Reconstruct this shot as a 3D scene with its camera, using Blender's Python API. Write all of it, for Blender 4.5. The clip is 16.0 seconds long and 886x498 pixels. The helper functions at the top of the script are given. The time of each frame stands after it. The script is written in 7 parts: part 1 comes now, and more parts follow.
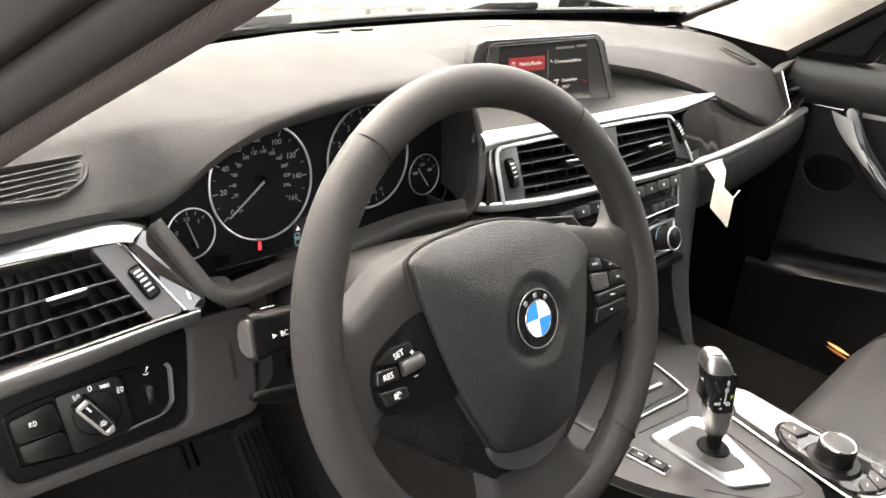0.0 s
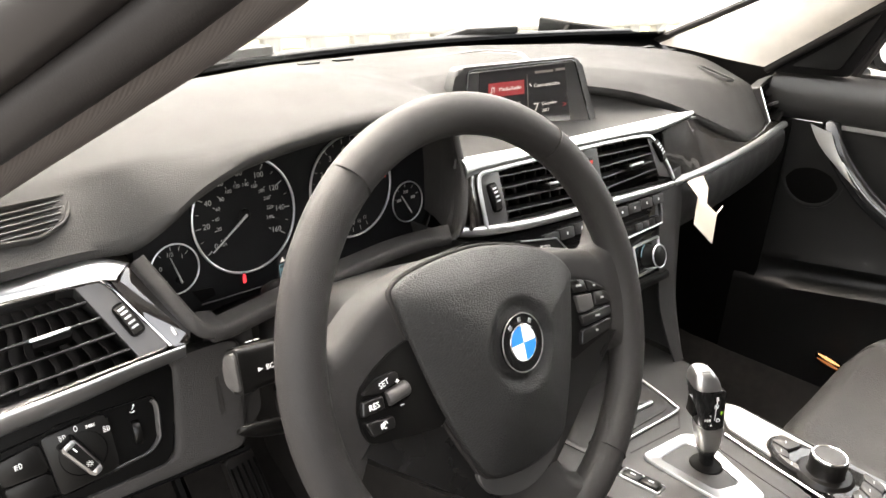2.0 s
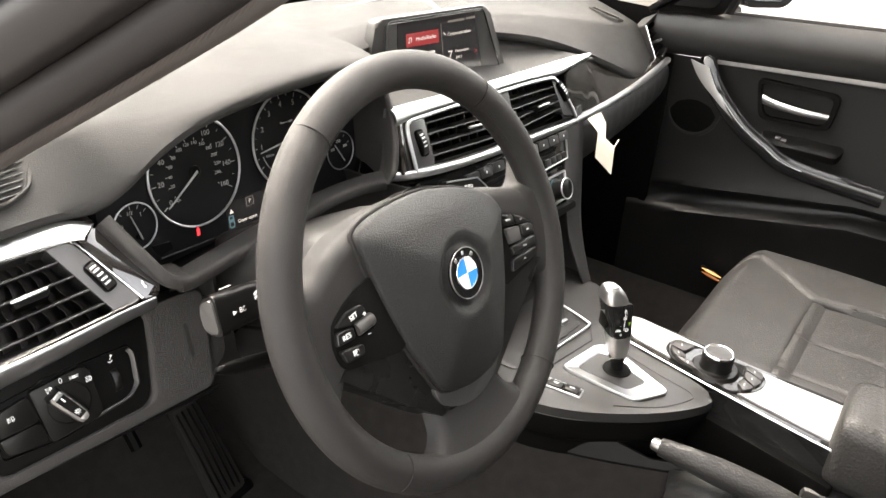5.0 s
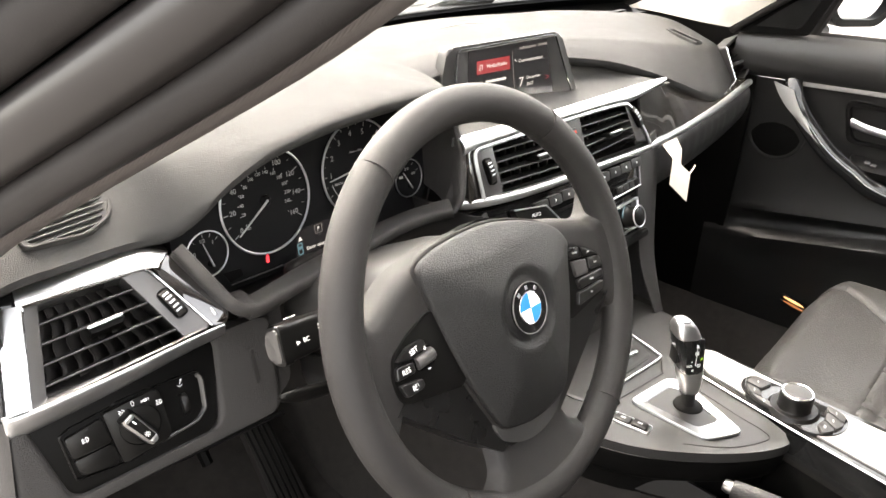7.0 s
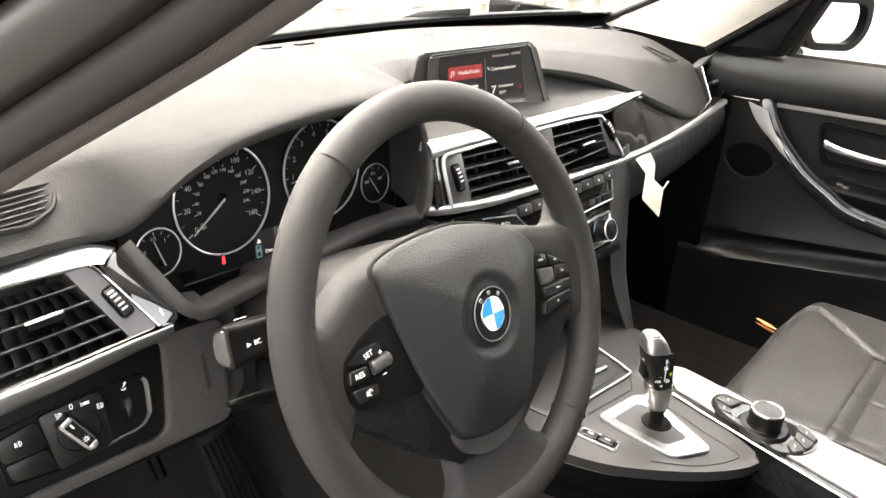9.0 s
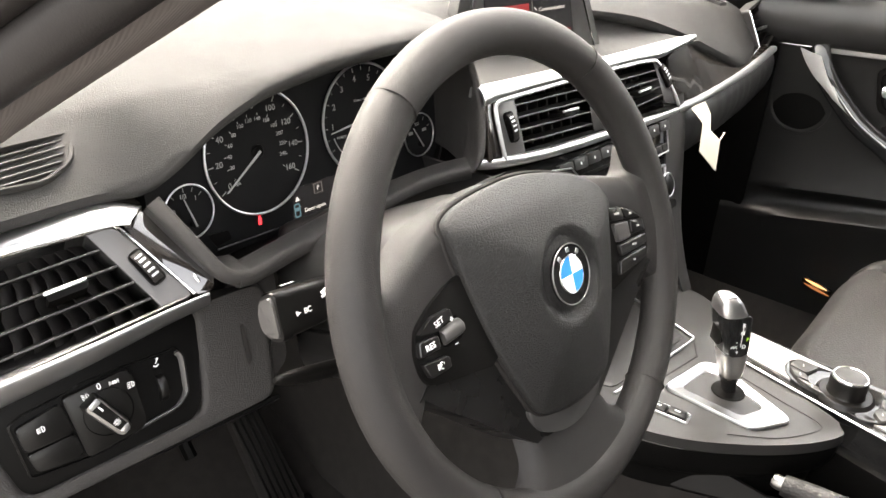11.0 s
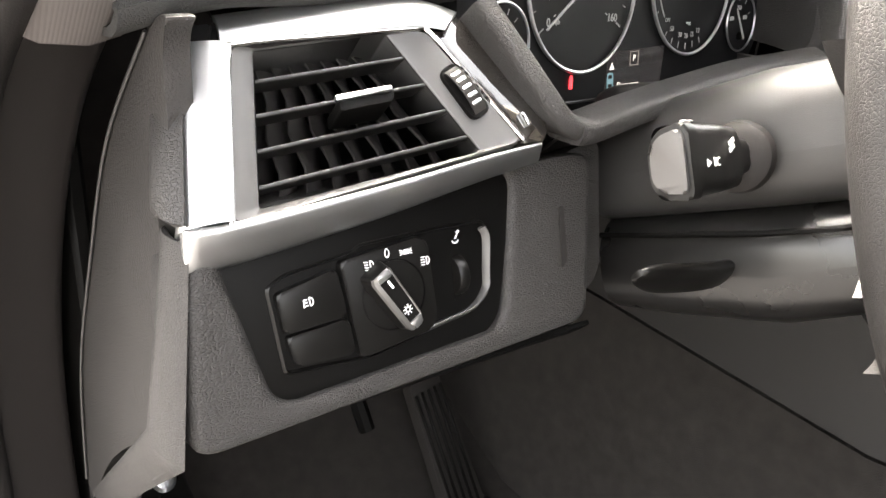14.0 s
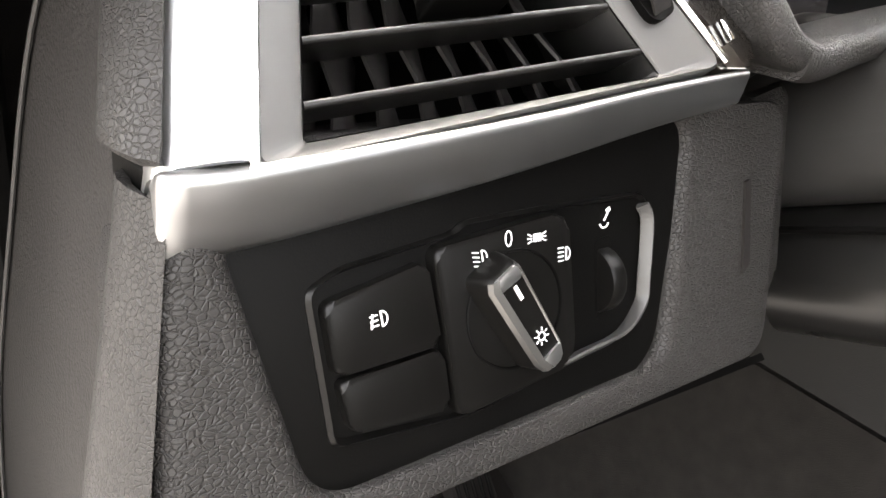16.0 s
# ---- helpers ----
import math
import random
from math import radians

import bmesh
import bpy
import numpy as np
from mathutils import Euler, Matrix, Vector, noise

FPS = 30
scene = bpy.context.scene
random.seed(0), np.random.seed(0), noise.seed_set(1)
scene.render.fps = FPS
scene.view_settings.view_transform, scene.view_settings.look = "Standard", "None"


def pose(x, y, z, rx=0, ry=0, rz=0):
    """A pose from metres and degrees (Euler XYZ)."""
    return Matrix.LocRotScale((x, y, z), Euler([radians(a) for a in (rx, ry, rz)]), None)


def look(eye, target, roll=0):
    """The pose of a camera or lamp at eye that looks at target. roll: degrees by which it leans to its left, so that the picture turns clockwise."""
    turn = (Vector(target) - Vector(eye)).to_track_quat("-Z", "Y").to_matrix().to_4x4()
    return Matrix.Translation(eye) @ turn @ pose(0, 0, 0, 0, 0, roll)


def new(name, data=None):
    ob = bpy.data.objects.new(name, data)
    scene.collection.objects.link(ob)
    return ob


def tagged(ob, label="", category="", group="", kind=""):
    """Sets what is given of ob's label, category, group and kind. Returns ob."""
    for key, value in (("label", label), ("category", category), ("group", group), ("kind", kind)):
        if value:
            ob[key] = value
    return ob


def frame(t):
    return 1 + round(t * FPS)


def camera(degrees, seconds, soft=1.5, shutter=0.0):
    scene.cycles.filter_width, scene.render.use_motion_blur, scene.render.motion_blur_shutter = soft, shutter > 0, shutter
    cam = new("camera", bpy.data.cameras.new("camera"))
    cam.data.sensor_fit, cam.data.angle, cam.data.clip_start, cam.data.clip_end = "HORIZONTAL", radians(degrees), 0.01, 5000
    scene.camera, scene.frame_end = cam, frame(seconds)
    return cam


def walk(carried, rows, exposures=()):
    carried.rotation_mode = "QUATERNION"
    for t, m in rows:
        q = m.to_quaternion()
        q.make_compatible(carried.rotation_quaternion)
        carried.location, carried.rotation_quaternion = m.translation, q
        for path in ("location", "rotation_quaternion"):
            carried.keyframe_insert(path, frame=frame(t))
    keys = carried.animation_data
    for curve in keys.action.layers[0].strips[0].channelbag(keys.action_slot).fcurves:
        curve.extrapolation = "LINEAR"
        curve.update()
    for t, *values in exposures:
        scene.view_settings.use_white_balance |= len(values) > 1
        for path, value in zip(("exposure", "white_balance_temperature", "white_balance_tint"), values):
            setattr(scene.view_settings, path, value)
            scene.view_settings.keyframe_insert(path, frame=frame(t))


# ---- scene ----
cam = camera(59.4, 16.0)
PATH = [
    (0, (-0.785, -0.31, 1.244), (0.54, 0.917, 0.385), 5.0),
    (0.5, (-0.787, -0.31, 1.243), (0.538, 0.91, 0.373), 5.3),
    (1, (-0.78, -0.313, 1.251), (0.565, 0.905, 0.411), 4.8),
    (1.5, (-0.779, -0.314, 1.25), (0.585, 0.904, 0.441), 3.9),
    (2, (-0.781, -0.316, 1.249), (0.573, 0.916, 0.444), 3.3),
    (2.5, (-0.78, -0.312, 1.247), (0.564, 0.916, 0.419), 3.7),
    (3, (-0.778, -0.311, 1.254), (0.586, 0.9, 0.432), 3.5),
    (3.5, (-0.801, -0.3, 1.257), (0.607, 0.841, 0.41), 4.2),
    (4, (-0.828, -0.3, 1.266), (0.629, 0.744, 0.38), 3.6),
    (4.2, (-0.848, -0.297, 1.276), (0.642, 0.665, 0.353), 3.8),
    (6.3, (-0.864, -0.371, 1.285), (0.516, 0.701, 0.313), 3.5),
    (6.5, (-0.858, -0.369, 1.296), (0.5, 0.742, 0.337), 2.9),
    (7, (-0.846, -0.322, 1.294), (0.528, 0.812, 0.384), 2.1),
    (7.5, (-0.831, -0.318, 1.282), (0.572, 0.777, 0.369), 2.3),
    (8, (-0.824, -0.322, 1.269), (0.603, 0.754, 0.372), 3.9),
    (8.2, (-0.827, -0.322, 1.27), (0.603, 0.759, 0.382), 4.2),
    (10.3, (-0.803, -0.334, 1.254), (0.599, 0.819, 0.414), 2.6),
    (10.5, (-0.799, -0.321, 1.245), (0.581, 0.841, 0.383), 2.0),
    (11, (-0.802, -0.25, 1.222), (0.586, 0.851, 0.295), 2.8),
    (11.5, (-0.761, -0.156, 1.19), (0.674, 0.863, 0.24), 2.5),
    (12, (-0.734, -0.175, 1.188), (0.668, 0.838, 0.184), 2.7),
    (12.5, (-0.754, -0.213, 1.205), (0.669, 0.808, 0.24), 4.2),
    (13, (-0.844, -0.256, 1.185), (0.53, 0.847, 0.24), 4.8),
    (13.5, (-0.883, -0.162, 1.102), (0.465, 1.018, 0.213), 5.6),
    (14, (-0.825, -0.049, 1.033), (0.452, 1.236, 0.186), 4.9),
    (14.2, (-0.807, -0.021, 1.014), (0.467, 1.262, 0.157), 5.5),
    (14.5, (-0.787, 0.014, 1.003), (0.466, 1.301, 0.123), 6.0),
    (15, (-0.774, 0.063, 0.988), (0.507, 1.310, 0.090), 6.3),
    (15.5, (-0.779, 0.073, 0.983), (0.511, 1.313, 0.091), 6.9),
    (16, (-0.765, 0.081, 0.958), (0.549, 1.337, 0.125), 7.6),
]
EXPOSURES = [(0.0, 3.66, 7350, 12), (4.2, 3.61, 7350, 12), (6.5, 3.96, 7350, 12), (8.0, 3.86, 7350, 12), (11.0, 3.86, 7350, 12), (11.5, 3.76, 7350, 12), (12.0, 4.01, 7350, 12), (12.5, 4.31, 7350, 12), (13.0, 4.36, 7350, 12), (13.5, 4.39, 7350, 12), (14.5, 4.41, 7350, 12), (16.0, 4.24, 7350, 12)]
walk(cam, [(t, look(eye, target, roll)) for t, eye, target, roll in PATH], EXPOSURES)

# ---- light ----
def build_world():
    w = bpy.data.worlds.new("overcast_sky")
    scene.world = w
    w.use_nodes = True
    nt = w.node_tree
    sky = nt.nodes.new("ShaderNodeTexSky")
    sky.sky_type = "NISHITA"
    sky.sun_disc = False
    sky.sun_elevation, sky.sun_rotation = radians(56), radians(11)
    sky.dust_density, sky.air_density, sky.ozone_density = 4.0, 1.2, 0.4
    cloud = nt.nodes.new("ShaderNodeHueSaturation")
    cloud.inputs["Saturation"].default_value = 0.35
    nt.links.new(sky.outputs[0], cloud.inputs["Color"])
    nt.links.new(cloud.outputs[0], nt.nodes["Background"].inputs[0])
    nt.nodes["Background"].inputs[1].default_value = 0.15


build_world()
sun = new("sun", bpy.data.lights.new("sun", "SUN"))
sun.data.energy, sun.data.angle, sun.data.color = 0.36, radians(50), (0.98, 0.985, 1.0)
sun.matrix_world = look((0.8, 4.25, 6.4), (0, 0, 0))


# ---- materials ----
def material(name, color, rough=0.5, metal=0.0, grain=0.0, grain_scale=600, mottled=0.15, mottle_scale=25, kind="noise", spec=0.5, coat=0.0, second=None, depth=0.0006):
    m = bpy.data.materials.new(name)
    m.use_nodes = True
    nt = m.node_tree
    b = nt.nodes["Principled BSDF"]
    b.inputs["Metallic"].default_value = metal
    b.inputs["Specular IOR Level"].default_value = spec
    b.inputs["Coat Weight"].default_value = coat
    b.inputs["Coat Roughness"].default_value = 0.03
    tc = nt.nodes.new("ShaderNodeTexCoord")
    n1 = nt.nodes.new("ShaderNodeTexNoise")
    n1.inputs["Scale"].default_value = mottle_scale
    n1.inputs["Detail"].default_value = 6
    nt.links.new(tc.outputs["Object"], n1.inputs["Vector"])
    ramp = nt.nodes.new("ShaderNodeMix")
    ramp.data_type = "RGBA"
    c2 = second or tuple(min(1, c * (1 + mottled * 2)) for c in color)
    ramp.inputs[6].default_value = (*[c * (1 - mottled) for c in color], 1)
    ramp.inputs[7].default_value = (*c2, 1)
    nt.links.new(n1.outputs["Fac"], ramp.inputs[0])
    nt.links.new(ramp.outputs[2], b.inputs["Base Color"])
    rr = nt.nodes.new("ShaderNodeMapRange")
    rr.inputs[3].default_value, rr.inputs[4].default_value = max(0.02, rough * 0.85), min(1, rough * 1.15)
    nt.links.new(n1.outputs["Fac"], rr.inputs[0])
    nt.links.new(rr.outputs[0], b.inputs["Roughness"])
    if grain:
        bump = nt.nodes.new("ShaderNodeBump")
        bump.inputs["Strength"].default_value = grain
        bump.inputs["Distance"].default_value = depth
        if kind in ("leather", "pebble"):
            warp = nt.nodes.new("ShaderNodeTexNoise")
            warp.inputs["Scale"].default_value = grain_scale * 0.4
            nt.links.new(tc.outputs["Object"], warp.inputs["Vector"])
            mx = nt.nodes.new("ShaderNodeMix")
            mx.data_type = "VECTOR"
            mx.inputs[0].default_value = 0.0025 if kind == "leather" else 0.0011
            nt.links.new(tc.outputs["Object"], mx.inputs[4])
            nt.links.new(warp.outputs["Color"], mx.inputs[5])
            tex = nt.nodes.new("ShaderNodeTexVoronoi")
            tex.feature = "SMOOTH_F1" if kind == "leather" else "DISTANCE_TO_EDGE"
            tex.inputs["Scale"].default_value = grain_scale
            stretch = nt.nodes.new("ShaderNodeMapping")
            stretch.inputs["Scale"].default_value = (0.72, 1.0, 1.1) if kind == "pebble" else (1, 1, 1)
            nt.links.new(mx.outputs[1], stretch.inputs[0])
            nt.links.new(stretch.outputs[0], tex.inputs["Vector"])
            cl = nt.nodes.new("ShaderNodeMapRange")
            cl.inputs[1].default_value, cl.inputs[2].default_value = (0.05, 0.75) if kind == "leather" else (0.0, 0.16)
            cl.inputs[3].default_value, cl.inputs[4].default_value = (1.0, 0.0) if kind == "leather" else (0.0, 1.0)
            cl.interpolation_type = "SMOOTHSTEP"
            nt.links.new(tex.outputs["Distance"], cl.inputs[0])
            nt.links.new(cl.outputs[0], bump.inputs["Height"])
        elif kind == "rib":
            tex = nt.nodes.new("ShaderNodeTexWave")
            tex.bands_direction = "X"
            tex.inputs["Scale"].default_value = grain_scale
            tex.inputs["Distortion"].default_value = 0.15
            nt.links.new(tc.outputs["Object"], tex.inputs["Vector"])
            nt.links.new(tex.outputs["Fac"], bump.inputs["Height"])
        else:
            tex = nt.nodes.new("ShaderNodeTexNoise")
            tex.inputs["Scale"].default_value = grain_scale
            tex.inputs["Detail"].default_value = 3
            nt.links.new(tc.outputs["Object"], tex.inputs["Vector"])
            nt.links.new(tex.outputs["Fac"], bump.inputs["Height"])
        nt.links.new(bump.outputs[0], b.inputs["Normal"])
    return m


def glowing(name, color, strength, base=(0.02, 0.02, 0.02)):
    m = bpy.data.materials.new(name)
    m.use_nodes = True
    b = m.node_tree.nodes["Principled BSDF"]
    b.inputs["Base Color"].default_value = (*base, 1)
    b.inputs["Roughness"].default_value = 0.1
    b.inputs["Specular IOR Level"].default_value = 0.25
    b.inputs["Emission Color"].default_value = (*color, 1)
    b.inputs["Emission Strength"].default_value = strength
    return m


def wood(name):
    m = material(name, (0.02, 0.016, 0.013), rough=0.5, coat=1.0, spec=0.1)
    nt = m.node_tree
    b = nt.nodes["Principled BSDF"]
    tc = nt.nodes.new("ShaderNodeTexCoord")
    mp = nt.nodes.new("ShaderNodeMapping")
    mp.inputs["Scale"].default_value = (8, 60, 160)
    nz = nt.nodes.new("ShaderNodeTexNoise")
    nz.inputs["Scale"].default_value = 2.5
    nz.inputs["Detail"].default_value = 8
    mix = nt.nodes.new("ShaderNodeMix")
    mix.data_type = "RGBA"
    mix.inputs[6].default_value = (0.0025, 0.0021, 0.0018, 1)
    mix.inputs[7].default_value = (0.013, 0.010, 0.008, 1)
    nt.links.new(tc.outputs["Object"], mp.inputs[0])
    nt.links.new(mp.outputs[0], nz.inputs["Vector"])
    nt.links.new(nz.outputs["Fac"], mix.inputs[0])
    nt.links.new(mix.outputs[2], b.inputs["Base Color"])
    b.inputs["Coat IOR"].default_value = 2.0
    return m


def glass_material(name):
    m = bpy.data.materials.new(name)
    m.use_nodes = True
    b = m.node_tree.nodes["Principled BSDF"]
    b.inputs["Base Color"].default_value = (0.96, 0.98, 0.97, 1)
    b.inputs["Transmission Weight"].default_value = 1.0
    b.inputs["Roughness"].default_value = 0.0
    b.inputs["IOR"].default_value = 1.35
    return m


LEATHER = material("dash_soft_touch_grain", (0.0272, 0.0267, 0.0262), 0.66, grain=0.42, grain_scale=640, depth=0.0007, kind="pebble", mottled=0.1, spec=0.14)
BOLSTER_LEATHER = material("coarse_grained_bolster", (0.0195, 0.0180, 0.0172), 0.5, grain=0.68, grain_scale=640, depth=0.0005, kind="pebble", mottled=0.1, spec=0.3)
WHEEL_LEATHER = material("wheel_leather", (0.0172, 0.0160, 0.0154), 0.52, grain=0.34, grain_scale=700, depth=0.0004, kind="pebble", mottled=0.1, spec=0.22)
AIRBAG_SKIN = material("airbag_skin", (0.0084, 0.0080, 0.0077), 0.46, grain=0.6, grain_scale=520, depth=0.0006, kind="pebble", mottled=0.06, spec=0.36)
SEAT_LEATHER = material("seat_leather", (0.0125, 0.0119, 0.0115), 0.5, grain=0.45, grain_scale=380, kind="leather", spec=0.25)
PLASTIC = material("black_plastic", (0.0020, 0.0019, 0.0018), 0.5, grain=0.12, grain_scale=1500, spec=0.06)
SATIN_BLACK = material("satin_black_plastic", (0.0034, 0.0032, 0.0030), 0.33, grain=0.05, grain_scale=1800, spec=0.22)
GREY_PLASTIC = material("grey_plastic", (0.0150, 0.0144, 0.0140), 0.42, grain=0.12, grain_scale=1600, spec=0.35)
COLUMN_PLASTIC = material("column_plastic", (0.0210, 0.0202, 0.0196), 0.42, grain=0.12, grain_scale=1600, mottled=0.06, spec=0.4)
DOOR_PLASTIC = material("door_panel_plastic", (0.0062, 0.0059, 0.0057), 0.42, grain=0.15, grain_scale=1200, mottled=0.08, spec=0.3)
SIDE_PLASTIC = material("scuffed_side_plastic", (0.0185, 0.0170, 0.0163), 0.5, grain=0.7, grain_scale=800, depth=0.001, mottled=0.35, mottle_scale=14, spec=0.22)
VENT_FRAME = material("warm_grey_vent_frame", (0.0560, 0.0545, 0.0535), 0.36, metal=0.3, mottled=0.05)
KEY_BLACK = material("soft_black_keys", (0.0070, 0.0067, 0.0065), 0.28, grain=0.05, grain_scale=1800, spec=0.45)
GLOSS_BLACK = material("gloss_black", (0.008, 0.008, 0.008), 0.08, mottled=0.02)
SATIN_SILVER = material("satin_silver", (0.34, 0.335, 0.325), 0.42, metal=0.8, mottled=0.05, mottle_scale=60)
CHROME = material("satin_chrome", (0.60, 0.605, 0.61), 0.33, metal=1.0, mottled=0.05, mottle_scale=60)
BRIGHT_CHROME = material("polished_chrome", (0.85, 0.85, 0.84), 0.10, metal=1.0, mottled=0.03)
DARK_METAL = material("dark_metal", (0.22, 0.215, 0.21), 0.32, metal=0.9, mottled=0.05)
STALK_GREY = material("stalk_cap_grey", (0.0450, 0.0430, 0.0416), 0.42, metal=0.2, mottled=0.05)
SLAT = material("vent_slat_plastic", (0.0080, 0.0076, 0.0073), 0.3, grain=0.05, grain_scale=1800)
VANE = material("vent_vane_plastic", (0.0130, 0.0118, 0.0112), 0.4)
TRIM = material("satin_aluminium_trim", (0.40, 0.405, 0.41), 0.34, metal=1.0, mottled=0.05, mottle_scale=60)
SMUDGED_FABRIC = material("grey_tunnel_panel", (0.0075, 0.0070, 0.0067), 0.6, grain=0.3, grain_scale=900, mottled=0.2, spec=0.3)
WOOD = wood("gloss_dark_wood")
RUBBER = material("black_rubber", (0.0130, 0.0117, 0.0112), 0.55, grain=0.2, grain_scale=900, mottled=0.25, mottle_scale=18, spec=0.15)
PAINT = material("dark_body_paint", (0.0115, 0.0100, 0.0096), 0.38, coat=0.1, mottled=0.06, spec=0.25)
WHITE_PAINT = material("white_body_paint", (0.75, 0.75, 0.74), 0.3, coat=0.8, mottled=0.02)
CARPET = material("black_carpet", (0.0128, 0.0115, 0.0107), 0.95, grain=1.0, grain_scale=1100, mottled=0.45, mottle_scale=60, spec=0.1)
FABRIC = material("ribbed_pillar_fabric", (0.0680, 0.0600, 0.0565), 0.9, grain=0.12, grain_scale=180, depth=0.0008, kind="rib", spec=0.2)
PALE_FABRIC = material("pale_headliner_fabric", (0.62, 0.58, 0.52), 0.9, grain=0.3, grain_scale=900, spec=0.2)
PAPER = material("cream_paper", (0.55, 0.50, 0.41), 0.8, mottled=0.04)
INK = material("white_print", (0.80, 0.80, 0.78), 0.6, mottled=0.02)
GREY_INK = material("grey_print", (0.35, 0.35, 0.34), 0.6, mottled=0.02)
RED_INK = material("red_print", (0.55, 0.03, 0.02), 0.6, mottled=0.02)
BLUE = material("emblem_blue", (0.02, 0.20, 0.62), 0.2, coat=1.0, mottled=0.02)
WHITE = material("emblem_white", (0.85, 0.85, 0.85), 0.2, coat=1.0, mottled=0.02)
DIAL_PRINT = material("dial_print", (0.26, 0.26, 0.25), 0.6, mottled=0.02)
DIAL = material("black_dial_face", (0.0045, 0.0045, 0.0048), 0.5, mottled=0.05, spec=0.15)
RED_LAMP = glowing("red_warning_lamp", (1.0, 0.05, 0.07), 0.14)
SILL_GLOW = glowing("warm_lamp_glow", (1.0, 0.36, 0.12), 0.035)
LAMP_CORE = glowing("warm_lamp_core", (1.0, 0.50, 0.20), 0.14)
SCREEN_DARK = glowing("screen_dark", (0.012, 0.011, 0.012), 0.09, (0.01, 0.01, 0.01))
SCREEN_RED = glowing("screen_red", (0.50, 0.030, 0.035), 0.06)
SCREEN_WHITE = glowing("screen_white", (0.8, 0.78, 0.76), 0.09)
SCREEN_GREY = glowing("screen_grey", (0.20, 0.18, 0.17), 0.08)
LCD_BLUE = glowing("lcd_blue", (0.25, 0.5, 0.6), 0.035)
AMBER = glowing("green_selector_light", (0.35, 0.75, 0.05), 0.08)
GLASS = glass_material("clear_glass")
MIRROR = material("mirror_glass", (0.9, 0.9, 0.9), 0.02, metal=1.0, mottled=0.0)
ASPHALT = material("pale_concrete", (0.16, 0.155, 0.148), 0.9, grain=0.4, grain_scale=120, mottled=0.2, mottle_scale=3)
GRASS = material("dry_grass", (0.16, 0.15, 0.07), 0.95, grain=0.8, grain_scale=60, mottled=0.4, mottle_scale=6)
STONE = material("pale_stone", (0.42, 0.40, 0.36), 0.85, grain=0.5, grain_scale=80, mottled=0.25, mottle_scale=12)


# ---- mesh helpers ----
def finish(bm, angle=38):
    bmesh.ops.recalc_face_normals(bm, faces=bm.faces)
    me = bpy.data.meshes.new("mesh")
    bm.to_mesh(me)
    bm.free()
    me.polygons.foreach_set("use_smooth", [True] * len(me.polygons))
    me.set_sharp_from_angle(angle=radians(angle))
    return me


def part(name, bm, mat, parent=None, label="", m=None, angle=38):
    me = bm if isinstance(bm, bpy.types.Mesh) else finish(bm, angle)
    me.name = name
    if not me.materials:
        me.materials.append(mat)
    ob = new(name, me)
    if parent is not None:
        ob.parent = parent
    if m is not None:
        ob.matrix_local = m
    if label:
        ob["label"] = label
    return ob


def thing(name, m=None, label="", category="", group="", kind=""):
    ob = new(name)
    ob.empty_display_size = 0.02
    if m is not None:
        ob.matrix_world = m
    return tagged(ob, label, category, group, kind)


def axes(o, u, n):
    u, n = Vector(u).normalized(), Vector(n).normalized()
    v = n.cross(u)
    u = v.cross(n)
    m = Matrix((u, v, n)).transposed().to_4x4()
    m.translation = Vector(o)
    return m


def mm(*pts):
    return [tuple(c * 0.001 for c in p) for p in pts]


def rounded(poly, r, seg=4):
    out, n = [], len(poly)
    for i in range(n):
        p0, p1, p2 = (Vector(poly[(i + k - 1) % n]).to_2d() for k in range(3))
        rr = r[i] if isinstance(r, (list, tuple)) else r
        a, b = (p0 - p1), (p2 - p1)
        d = min(rr, a.length * 0.48, b.length * 0.48)
        s, e = p1 + a.normalized() * d, p1 + b.normalized() * d
        for k in range(seg + 1):
            t = k / seg
            out.append(tuple(s * (1 - t) ** 2 + p1 * 2 * t * (1 - t) + e * t * t))
    return out


def prism(poly, z0, z1, bevel=0.0, seg=2, dome=0.0):
    bm = bmesh.new()
    lo = [bm.verts.new((x, y, z0)) for x, y in poly]
    hi = [bm.verts.new((x, y, z1)) for x, y in poly]
    n = len(poly)
    bm.faces.new(lo[::-1])
    top = bm.faces.new(hi)
    for i in range(n):
        bm.faces.new((lo[i], lo[(i + 1) % n], hi[(i + 1) % n], hi[i]))
    if bevel > 0:
        bmesh.ops.bevel(bm, geom=list(top.edges), offset=bevel, segments=seg, profile=0.5, affect="EDGES", clamp_overlap=True)
    return bm


